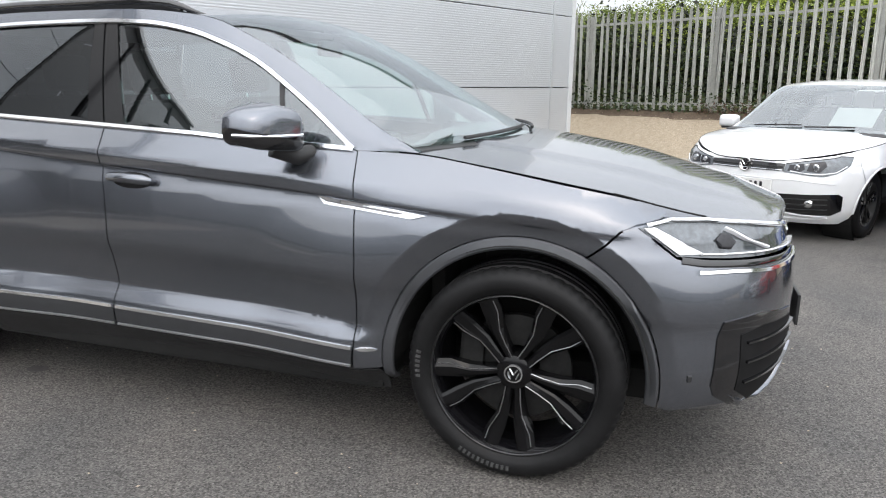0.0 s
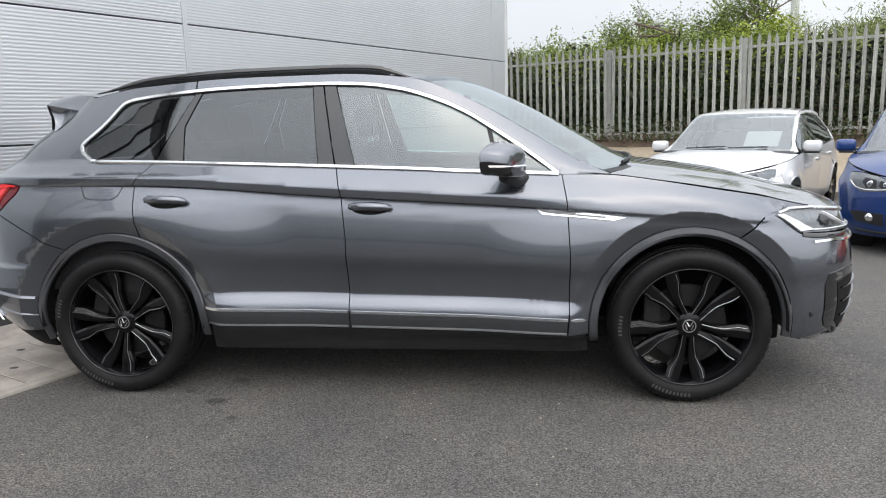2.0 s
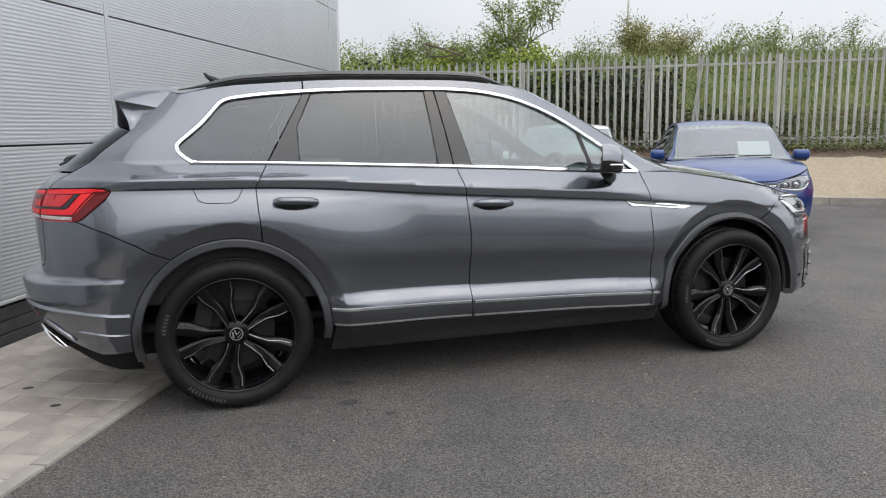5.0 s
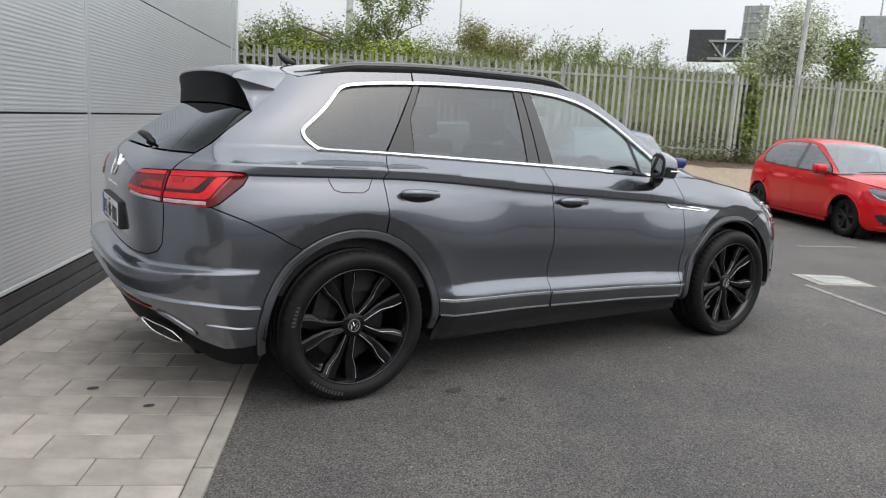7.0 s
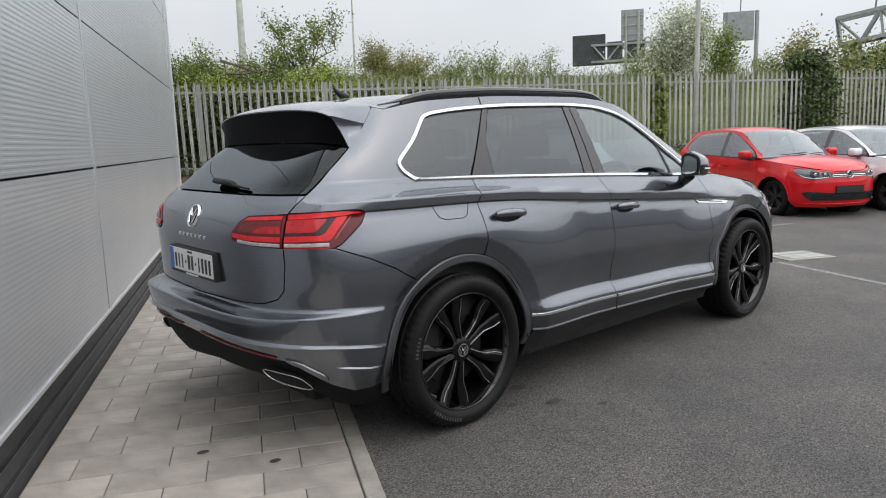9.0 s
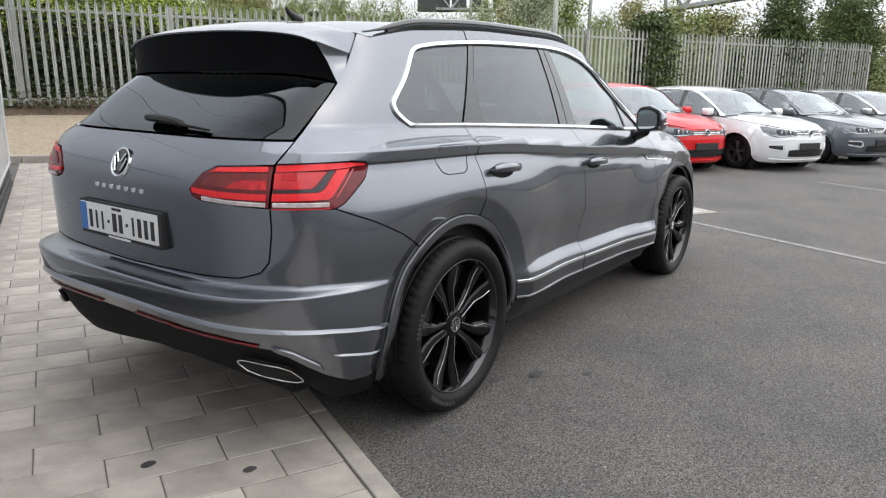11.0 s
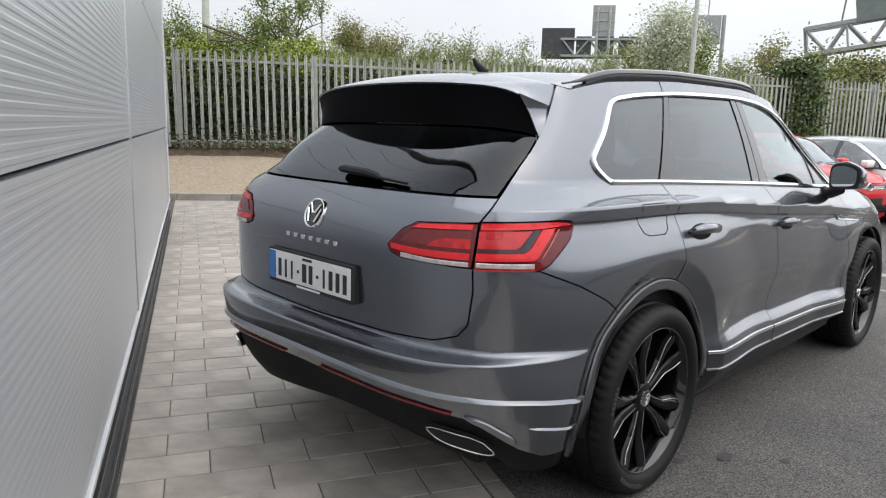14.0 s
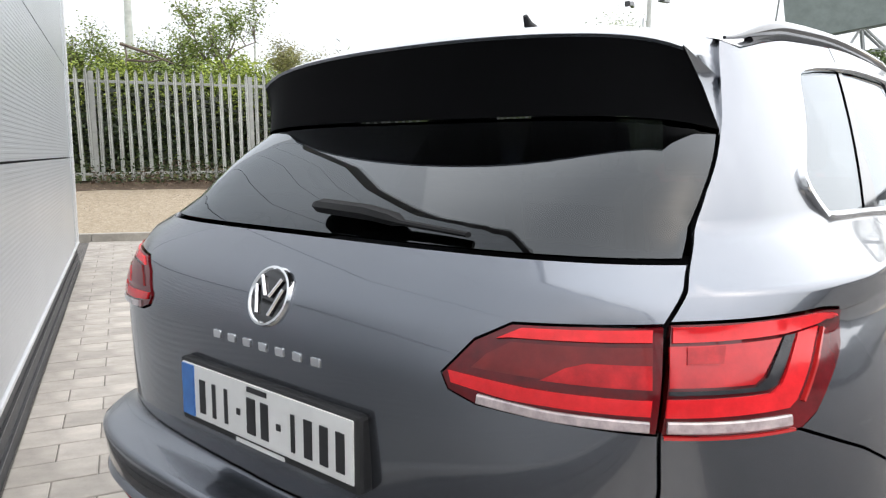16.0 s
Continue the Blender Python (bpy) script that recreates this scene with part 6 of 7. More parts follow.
            for q in range(10):
                d = (q // 2) * 2 * math.pi / 5 + (0.16 if q % 2 else -0.16) + .3
                bm = bmesh.new()
                ring = []
                for r, w, y in ((.03, .016, -.082), (.10, .014, -.084), (.16, .018, -.088), (.204, .026, -.096)):
                    ring.append([bm.verts.new((r * math.cos(d) - u * math.sin(d), y + v, r * math.sin(d) + u * math.cos(d))) for u, v in ((-w, .02), (-w * .7, 0), (w * .7, 0), (w, .02))])
                for a, b in zip(ring, ring[1:]):
                    for i in range(3):
                        bm.faces.new((a[i], a[i + 1], b[i + 1], b[i]))
                part("spoke", bm, rims or SATIN, tyre)
            part("hub_cap", lathe([(0.0, -0.092), (0.035, -0.09), (0.04, -0.06)], 14), rims or SATIN, tyre)
            tyre.matrix_local = Matrix.Translation((ax, sg * (yw - .10), 0.31)) @ Matrix.Rotation(math.pi if left else 0, 4, "Z")
            part("wheel_housing", lathe([(0.0, -sg * 0.26), (0.36, -sg * 0.26), (0.36, 0.0)], 28, at=(ax, sg * (yw - .01), 0.31)), DARK_GAP, car)
        mx, my, mz = .62 * k, hw + .045, .985 * kz
        mo = part("door_mirror", box((0.15, 0.20, 0.135), (mx, sg * my, mz), 0.055, segments=4), paint, car, smooth=True)
        part("mirror_base", box((0.13, 0.17, 0.03), (mx - .005, sg * (my - .02), mz - .068), 0.012), BLACK_PLASTIC, mo)
        part("mirror_glass", box((0.006, 0.165, 0.105), (mx - .076, sg * my, mz + .002), 0.002), MIRROR, mo)
        part("mirror_foot", tube([(mx + 0.03, sg * (hw - 0.09), 0.925 * kz), (mx + .01, sg * (hw - 0.03), 0.93 * kz), (mx, sg * (hw + .01), 0.945 * kz)], 0.026, 8), BLACK_PLASTIC, mo)
        skin("tail_light", [X(-1.80, .80), X(-1.80, .95), X(-1.86, .96), (s_rear + .45, .94 * kz), (s_rear + .45, .82 * kz)], RED_LENS, car, off=0.006, left=left, form=form, size=.06, label="red tail light")
    # across the nose
    low = wheel_arc(fa, R, -14, 37)
    half = low + seam[::-1][1:] + nose_top[1:]
    skin("front_bumper", half + mir(half[:-1], s_front) + [(2 * s_front - low[0][0] - .1, .165), (low[0][0] + .1, .165)], paint, car, form=form, size=.05)
    top_y = .698
    gr = [Y(.33, .632), Y(.335, top_y), Y(.15, top_y + .006), (s_front, (top_y + .006) * kz)]
    grille = skin("grille", gr + mir(gr[:-1], s_front) + [(s_front, .632 * kz)], BLACK_GLOSS, car, off=.004, gap=0, form=form, size=.05)
    for z, w, material in ((.642, .008, CHROME), (.668, .012, BLACK_PLASTIC if style == "sport" else CHROME)):
        p = [Y(.32, z), Y(.16, z), (s_front, z * kz)]
        bead("grille_bar", p + mir(p[:-1], s_front), w, 0.010, material, grille, form=form, off=.004)
    q = surf(s_front, .667 * kz)
    part("front_badge", lathe([(0.046, 0.012), (0.052, 0.018), (0.058, 0.018), (0.062, 0.0)], 28, "X", (float(q[0]) + .006, 0, .667 * kz)), CHROME, car, "round chrome badge", smooth=True)
    part("badge_disc", lathe([(0.0, 0.012), (0.048, 0.012)], 24, "X", (float(q[0]) + .006, 0, .667 * kz)), LAMP_DARK, car)
    for y0, z0, y1, z1 in ((-.030, .034, 0, -.006), (.030, .034, 0, -.006), (-.042, .012, -.018, -.040), (.042, .012, .018, -.040)):
        part("badge_bar", tube([(float(q[0]) + .021, y0, .667 * kz + z0), (float(q[0]) + .021, y1, .667 * kz + z1)], .005, 5), CHROME, car)
    wy = dict(small=.40, sport=.28, golf=.42, wide=.62)[style]
    lg = [Y(wy, .275), Y(wy + .01, .385), Y(.2, .40), (s_front, .40 * kz)]
    lower = skin("lower_grille", lg + mir(lg[:-1], s_front) + [(s_front, .265 * kz)], BLACK_PLASTIC, car, off=.003, gap=0, form=form, size=.05)
    for z in (.30, .335, .37):
        p = [Y(wy - .02, z), Y(.2, z), (s_front, z * kz)]
        bead("grille_slat", p + mir(p[:-1], s_front), .012, .010, BLACK_GLOSS, lower, form=form, off=.002)
    lip = [Y(.66, .225), Y(.4, .215), (s_front, .213 * kz)]
    bead("lower_lip", lip + mir(lip[:-1], s_front), .022, .012, BLACK_PLASTIC if style == "small" else paint, car, form=form)
    crease = [Y(.70, .535), Y(.45, .56), (s_front, .565 * kz)]
    bead("bumper_crease", crease + mir(crease[:-1], s_front), .010, .004, paint, car, form=form)
    px = float(surf(s_front, .48 * kz)[0]) + 0.012
    pz = .485 if style in ("small", "sport") else .455
    plate = part("number_plate", box((0.014, 0.52, 0.112), (px, 0, pz), 0.003), BLACK_PLASTIC if dark_plate else PLATE_WHITE, car)
    if not dark_plate:
        part("plate_band", box((0.003, 0.042, 0.11), (px + 0.0075, -0.236, pz)), PLATE_BLUE, plate)
        for n in range(8):
            part("plate_bar", box((0.002, 0.024, 0.066), (px + 0.0075, 0.17 - 0.047 * n, pz)), INK, plate)
    # tail, roof, screen, bonnet
    tl = [X(-1.8, .24), X(-1.8, .55), X(-1.84, .9), X(-1.74, 1.15), X(-1.6, 1.33)]
    skin("tailgate", tl + mir(tl, s_rear), paint, car, form=form, size=.09)

    def roof_at(u, v):
        x = (-1.6 + (.10 + 1.6) * u) * k
        e, c = surf(x, float(cant(x))), 2 * v - 1
        bow = .10 * float(step(-.4, .10, x / k)) * (1 - c * c)
        return (x + bow, abs(float(e[1])) * c, float(e[2]) + .045 * (1 - abs(c) ** 2.4) - .02 * float(step(-.4, .10, x / k)) * (1 - c * c))

    def screen_at(u, v):
        x = (.10 + (.905 - .10) * u) * k
        e, c = surf(x, float(cant(x))), 2 * v - 1
        return (x + (.10 + .10 * u) * (1 - c * c), abs(float(e[1])) * c, float(e[2]) + (.045 * (1 - u) + .02 * u) * (1 - abs(c) ** 2.4) - .02 * (1 - u) * (1 - c * c))

    grid(roof_at, 16, 16, "roof", paint, car)
    grid(screen_at, 14, 18, "windscreen", GLASS_CAR, car)
    x_tip = 2.005 * k

    def bonnet_at(u, v):
        x = .93 * k + (x_tip - .93 * k) * (1 - (1 - u) ** 1.6)
        e = surf(*at_x(x, float(belt(x))))
        c = 2 * v - 1
        crown = float(np.interp(x / k, [.93, 1.3, 1.7, 1.9, 2.01], [.05, .06, .062, .045, .008]))
        fold = .010 * float(step(.74, .68, abs(c)))
        return (x + .02 * (1 - c * c) * u, max(abs(float(e[1])) - .004, .02) * c, float(e[2]) + .002 + crown * (1 - abs(c) ** 2.6) + fold * float(step(1.95, 1.6, x / k)))

    bonnet = grid(bonnet_at, 22, 28, "bonnet", paint, car)
    edge = [bonnet_at(n / 20, 0.0) for n in range(21)] + [bonnet_at(n / 20, 1.0) for n in range(20, -1, -1)]
    part("bonnet_seam", tube([(x, y * 1.002, z - .002) for x, y, z in edge], .004, 5), DARK_GAP, bonnet)
    cowl = [screen_at(1.0, n / 16) for n in range(17)]
    bm = bmesh.new()
    rows = [[bm.verts.new((x + dx, y, z + dz)) for x, y, z in cowl] for dx, dz in ((-.03, .012), (0, .004), (.05, -.004), (.07, -.05))]
    for a, b in zip(rows, rows[1:]):
        for i in range(16):
            bm.faces.new((a[i], a[i + 1], b[i + 1], b[i]))
    part("cowl_panel", bm, BLACK_PLASTIC, car, smooth=True)
    for v0, v1 in ((.18, .52), (.55, .84)):
        part("wiper", tube([Vector(screen_at(.93 - .04 * t, v0 + (v1 - v0) * t)) + Vector((.012, 0, .014)) for t in np.linspace(0, 1, 6)], 0.008, 5), BLACK_PLASTIC, car)
    # cabin
    part("cabin_floor", box((3.0 * k, 1.3, 0.05), (-0.3, 0, 0.24)), FABRIC, car)
    part("dashboard", box((0.4, 1.36, 0.2), (0.66 * k, 0, 0.84 * kz), 0.05), BLACK_PLASTIC, car)
    part("bulkhead", box((0.04, 1.40, 0.55), (0.9 * k, 0, 0.55)), DARK_GAP, car)
    ring = [(.40 * k + .05 * math.sin(a), -.34 + .17 * math.cos(a), .95 + .16 * math.sin(a)) for a in np.linspace(0, 2 * math.pi, 22)]
    part("steering_wheel", tube(ring, .015, 6), BLACK_PLASTIC, car)
    for x in (0.0, -0.8):
        for y in (-0.36, 0.36):
            st = part("seat", box((0.14, 0.46, 0.62), (x - 0.15, y, 0.80), 0.05), FABRIC, car)
            part("headrest", box((0.09, 0.24, 0.17), (x - 0.20, y, 1.21), 0.035), FABRIC, st)
    part("load_cover", box((0.5, 1.2, 0.03), (-1.45 * k, 0, 0.93)), FABRIC, car)
    part("rear_view_mirror", box((0.03, 0.20, 0.06), (0.22 * k, 0, 1.29 * kz), 0.012), BLACK_PLASTIC, car)
    if sheet:
        bm = box((0.003, 0.40, 0.27), (0, 0, 0))
        bm.transform(Matrix.Translation((0.55 * k, 0.34, 1.07 * kz)) @ Matrix.Rotation(radians(-50), 4, "Y"))
        part("price_sheet", bm, PAPER, car, "white sheet behind the windscreen")
    return car


GLASS_CAR = glass("car_glass", (0.5, 0.55, 0.54), ior=2.6)
WHITE_PAINT = shade("white_paint", (0.76, 0.77, 0.78), 0.3, coat=1.0, vary=0.03, scale=2)
BLUE_PAINT = shade("blue_paint", (0.005, 0.036, 0.17), 0.35, 0.2, spec=0.4, coat=0.7, vary=0.05, scale=2)
RED_PAINT = shade("red_paint", (0.6, 0.004, 0.008), 0.35, spec=0.3, coat=0.5, vary=0.04, scale=2)
SLATE_PAINT = shade("slate_paint", (0.11, 0.125, 0.14), 0.35, 0.5, coat=1.0, vary=0.05, scale=2)
hatchback("small white hatchback parked nose out on the asphalt", WHITE_PAINT, (3.59, 5.53), 239, "sport", height=1.42, rims=BLACK_GLOSS)
hatchback("small blue hatchback parked nose out beside a white one", BLUE_PAINT, (5.36, 4.21), 240.7)
hatchback("small bright red hatchback parked before the fence", RED_PAINT, (9.39, 2.57), 242.7, "wide", length=3.97, width=1.68, height=1.48, base=2.47, rims=BLACK_PLASTIC, sheet=False, dark_plate=True)
hatchback("white hatchback with black grille beside a red one", WHITE_PAINT, (11.02, 1.35), 242, "golf", length=4.26, width=1.8, height=1.46, base=2.63, dark_plate=True)
hatchback("slate grey hatchback in the parked row", SLATE_PAINT, (13.36, 0.38), 242, "golf", length=4.26, width=1.8, height=1.46, base=2.63, dark_plate=True)
hatchback("pale silver hatchback at the end of the row", shade("silver_paint", (0.5, 0.51, 0.52), 0.32, 0.6, coat=1.0, vary=0.04, scale=2), (15.87, -0.81), 242, "golf", length=4.26, width=1.8, height=1.46, base=2.63, dark_plate=True)


# ---- plants behind the fence ----
def leaf_mesh(name, centres, size, material, parent, rng, label="", lean=0.6, slim=0.55, hang=0.0):
    """Many small pointed leaves, each its own little folded blade."""
    n = len(centres)
    d = rng.normal(size=(n, 3))
    d[:, 2] = d[:, 2] * lean + hang
    d /= np.linalg.norm(d, axis=1, keepdims=True)
    o = rng.normal(size=(n, 3))
    s = np.cross(d, o)
    s /= np.linalg.norm(s, axis=1, keepdims=True)
    u = np.cross(s, d)
    L = (size * rng.uniform(0.55, 1.25, n))[:, None]
    c = np.asarray(centres, float)
    v = np.stack([c, c + d * L * 0.5 + s * L * slim * 0.5 + u * L * 0.10, c + d * L, c + d * L * 0.5 - s * L * slim * 0.5 + u * L * 0.10], 1).reshape(-1, 3)
    f = np.arange(4 * n).reshape(n, 4)
    me = bpy.data.meshes.new(name)
    me.vertices.add(4 * n)
    me.vertices.foreach_set("co", v.ravel())
    me.loops.add(4 * n)
    me.loops.foreach_set("vertex_index", f.ravel().astype(np.int32))
    me.polygons.add(n)
    me.polygons.foreach_set("loop_start", (np.arange(n) * 4).astype(np.int32))
    me.update(calc_edges=True)
    me.validate()
    return link(name, me, material, parent, label)


def limbs(base, height, spread, rng, levels=3, thick=0.05, forks=4, bare=False):
    """Branches from the foot up: a list of (path, radii), and the twig tips."""
    out, tips = [], []

    def grow(p, d, length, r, level):
        pts, rad = [p.copy()], [r]
        for k in range(4):
            d = (d + Vector(rng.normal(size=3)) * 0.16 + Vector((0, 0, 0.06))).normalized()
            p = p + d * (float(length) / 4)
            pts.append(p.copy())
            rad.append(r * (1 - 0.17 * (k + 1)))
        out.append((pts, rad))
        if level == 0:
            tips.extend(pts[1:])
            return
        for k in range(forks):
            q = pts[1 + int(rng.integers(0, 4))] if k else pts[-1]
            side = Vector(rng.normal(size=3))
            side.z = abs(side.z) * 0.55 + 0.15
            nd = (d * 0.65 + side.normalized() * float(spread)).normalized()
            grow(q, nd, length * rng.uniform(0.55, 0.8), r * 0.55, level - 1)

    grow(Vector(base), Vector((0, 0, 1)), height * 0.42, thick, levels)
    return out, tips


def tree(label, base, height, spread, material, rng, count, size, name="tree", thick=0.06, levels=3, forks=4, cloud=0.16, bark=None, lean=0.6):
    t = thing(name, label, "tree" if name == "tree" else "shrub", at=Matrix.Translation(base))
    paths, tips = limbs((0, 0, 0), height, spread, rng, levels, thick, forks)
    top = max(float(p.z) for p in tips)
    k = float(height) / max(top, 0.1)
    bm = bmesh.new()
    for pts, rad in paths:
        tube([p * k for p in pts], [max(0.004, r * k) for r in rad], 5, bm=bm)
    part("trunk", bm, bark or BARK, t)
    if count:
        tp = np.array([tuple(p * k) for p in tips])
        c = tp[rng.integers(0, len(tp), count)] + rng.normal(size=(count, 3)) * cloud * height * 0.25
        c[:, 2] = np.maximum(c[:, 2], 0.05)
        leaf_mesh("crown", c, size, material, t, rng, lean=lean)
    return t


g = np.random.default_rng(11)
# dark ivy and brambles tight behind the pales
def mass(name, a0, a1, b0, b1, z1, count, size, material, label, category, drop=1.4, seed=0, **kw):
    r = np.random.default_rng(seed + 31)
    a, b = r.uniform(a0, a1, count), r.uniform(b0, b1, count)
    c = []
    for x, y, t in zip(a, b, r.uniform(0, 1, count)):
        base = bank_z(x, y)
        lump = 0.55 + 0.45 * noise.noise((x * 0.9, y * 0.9, seed))
        lump2 = 0.3 * noise.noise((x * 3.1, y * 2.1, seed + 3))
        h = max(0.15, (z1 - base) * (lump + lump2 + 0.35))
        p = fence_at(x, y, base + h * t ** (1 / drop) * 1.0)
        c.append(tuple(p))
    return tagged(leaf_mesh(name, c, size, material, None, r, **kw), label, category, kind="stuff")


# the thicket's dark leaves stand in for the shaded gaps behind the fence
mass("bramble_thicket", -9, 6.5, 0.5, 2.6, 2.75, 26000, 0.13, LEAF_SHADE, "tangled brambles deep behind the steel fence, coloured dark as in shade", "undergrowth", seed=41, drop=1.0)
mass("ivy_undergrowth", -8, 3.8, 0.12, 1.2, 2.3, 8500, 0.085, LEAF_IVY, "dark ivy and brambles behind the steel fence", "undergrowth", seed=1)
mass("ivy_undergrowth", 3.5, 9.0, 0.2, 1.6, 1.7, 5000, 0.085, LEAF_IVY, "dark ivy thinning out on the bank", "undergrowth", seed=2)
mass("dead_brambles", 3.0, 12, 0.1, 1.6, 1.75, 5500, 0.10, LEAF_DEAD, "brown dead brambles at the foot of the bank", "undergrowth", seed=3, slim=0.2)
mass("long_grass", 4, 14, 0.6, 7.5, 3.45, 30000, 0.20, LEAF_GRASS, "long pale green grass on the bank", "grass", seed=4, slim=0.10, hang=1.2, lean=0.5, drop=0.35)
mass("long_grass", 14, 30, 0.4, 7.5, 3.45, 24000, 0.22, LEAF_GRASS, "long pale green grass on the bank", "grass", seed=5, slim=0.10, hang=1.2, lean=0.5, drop=0.35)
mass("long_grass", -9, 4, 2.4, 6, 3.3, 14000, 0.20, LEAF_GRASS, "long yellow green grass above the ivy", "grass", seed=6, slim=0.12, hang=1.0, lean=0.5, drop=0.6)
mass("bramble_hedge", -9, 3.8, 0.8, 3.0, 3.1, 24000, 0.066, LEAF_SPRING, "fresh green brambles along the fence top", "undergrowth", seed=7, drop=2.6)
mass("bramble_hedge", -2, 3.8, 0.8, 2.6, 3.1, 9000, 0.066, LEAF_YELLOW, "bright yellow green brambles above the fence", "undergrowth", seed=17, drop=2.6)
mass("weeds", -6, 16, -0.3, 0.1, 1.4, 7000, 0.065, LEAF_IVY, "low weeds along the fence foot", "weeds", seed=8, drop=0.5)
mass("weeds", 0, 16, -0.5, 0.0, 1.2, 5000, 0.085, LEAF_DEAD, "dry weeds along the fence foot", "weeds", seed=9, drop=0.4, slim=0.2)

mass("roadside_hedge", 18.5, 34, 0.7, 2.8, 4.4, 9000, 0.12, LEAF_BROWN, "brown green hedge above the fence", "hedge", seed=21, drop=1.0)
mass("roadside_hedge", 19.5, 34, 0.5, 2.4, 4.0, 8000, 0.12, LEAF_IVY, "dark ivy hedge above the fence", "hedge", seed=22, drop=0.9)
# ivy climbing on the fence
for a0, b0, w, h, cnt, z0 in ((11.55, 0.1, 0.28, 2.0, 2400, 0.85), (16.6, 0.3, 1.0, 2.7, 9500, 0.85), (20.3, 0.2, 0.35, 1.8, 1500, 0.85), (23.2, 0.5, 1.7, 3.5, 12000, 0.85), (27.0, 0.6, 2.6, 3.8, 12000, 0.85)):
    r = np.random.default_rng(int(a0 * 10))
    c = []
    while len(c) < 1.7 * cnt:
        x, y, z = r.normal(0, 0.5), r.normal(0, 0.45), r.uniform(0, 1)
        wob = 0.62 + 0.5 * noise.noise((a0 + x * 1.5, z * 3.3, 2.2)) + 0.25 * noise.noise((a0 + x * 4, z * 9, 5))
        if abs(x) < wob * (0.72 + 0.5 * math.sin(math.pi * min(1, z * 1.05)) ** 0.7):
            c.append(tuple(fence_at(a0 + x * w, b0 + y * 0.55 * min(1, w), z0 + z * h * (0.82 + 0.3 * wob))))
    tagged(leaf_mesh("ivy_clump", c, 0.115, LEAF_SPRING if a0 < 12 else LEAF_CLIMB, None, r, hang=-0.3), "thick dark ivy grown over the steel fence", "ivy")

# young trees and shrubs above the fence
tree("slender young tree with fresh leaves behind the fence", fence_at(3.0, 2.6, bank_z(3.0, 2.6)), 3.0, 0.8, LEAF_SPRING, g, 2600, 0.075, thick=0.05)
tree("slender young tree with fresh leaves behind the fence", fence_at(2.5, 3.2, bank_z(2.5, 3.2)), 2.5, 0.9, LEAF_SPRING, g, 2400, 0.075, thick=0.05)
for a, b, h, c in ((-5.5, 2.2, 1.3, 900), (-3.6, 2.5, 1.4, 1000), (-2.0, 2.2, 1.4, 1500), (-0.5, 2.6, 1.9, 2800), (0.2, 2.2, 1.6, 2600), (0.9, 2.6, 2.0, 3600), (1.9, 2.3, 2.1, 3800), (2.7, 1.9, 1.6, 2600)):
    tree("thin spring shrub with pale new leaves", fence_at(a, b, bank_z(a, b)), h, 0.95, LEAF_SPRING, g, c, 0.062, name="shrub", thick=0.02, levels=3, forks=5, cloud=0.2)
for a, b, h, c in ((3.45, 2.2, 1.2, 1500), (2.6, 2.0, 1.1, 1300)):
    tree("bright yellow green bush behind the fence", fence_at(a, b, bank_z(a, b)), h + 0.5, 0.9, LEAF_YELLOW, g, c, 0.10, name="shrub", thick=0.03, levels=3, cloud=0.3)
tree("white blossom tree behind the fence", fence_at(15.0, 4.5, bank_z(15, 4.5)), 2.7, 1.3, LEAF_BLOSSOM, g, 12000, 0.085, thick=0.06, cloud=0.42, forks=5)
tree("white blossom tree behind the fence", fence_at(16.4, 6.0, bank_z(16.4, 6)), 2.3, 1.2, LEAF_BLOSSOM, g, 7000, 0.085, thick=0.06, cloud=0.42, forks=5)
bm = bmesh.new()
for stem, r in (((0.62, 3.30, 1.05, 3.16, 1.52, 2.98), 0.034), ((0.72, 3.02, 1.1, 3.0, 1.48, 3.09), 0.026), ((0.95, 3.19, 1.2, 3.2, 1.42, 3.12), 0.016), ((0.70, 3.27, 0.72, 3.1, 0.70, 2.9), 0.018)):
    tube([fence_at(stem[2 * k], 0.2 - 0.06 * k, stem[2 * k + 1]) for k in range(3)], [r, r * 0.8, r * 0.45], 6, bm=bm)
tagged(part("fallen_branch", bm, BARK), "broken grey branches lying on the fence top", "branch")

# far trees along the road: their feet are hidden by the bank
for x, y, h, m, c in ((16.2, 23.4, 3.4, LEAF_BROWN, 7500), (18.0, 23.0, 3.1, LEAF_BROWN, 4500), (21.0, 22.6, 3.0, LEAF_SPRING, 2600), (22.6, 22.0, 3.2, LEAF_SPRING, 3000)):
    tree("round brownish green tree beyond the bank", (x, y, 2.6), h, 1.1, m, g, c, 0.095, thick=0.07, cloud=0.24, forks=5)
for k in range(34):
    u = k / 33
    x, y = 6 + 44 * u + g.uniform(-0.8, 0.8), 30 - 18 * u + g.uniform(-1.5, 1.5)
    tree("bare grey tree with thin twigs far off", (x, y, 2.5), g.uniform(2.9, 3.9), 1.15, LEAF_BLOSSOM if k % 4 == 1 else LEAF_SPRING, g, 700 if k % 3 else 1900, 0.11, thick=0.04, levels=3, forks=5, cloud=0.2, bark=TWIG)
for k in range(12):
    u = k / 11
    x, y = 27 + 28 * u + g.uniform(-1, 1), 14.5 - 15 * u + g.uniform(-1.5, 1.5)
    tree("green roadside tree far behind the fence", (x, y, 2.4), g.uniform(2.9, 4.0), 1.15, LEAF_SPRING if k % 2 else LEAF_BROWN, g, 3200, 0.15, thick=0.06, cloud=0.26, forks=5)


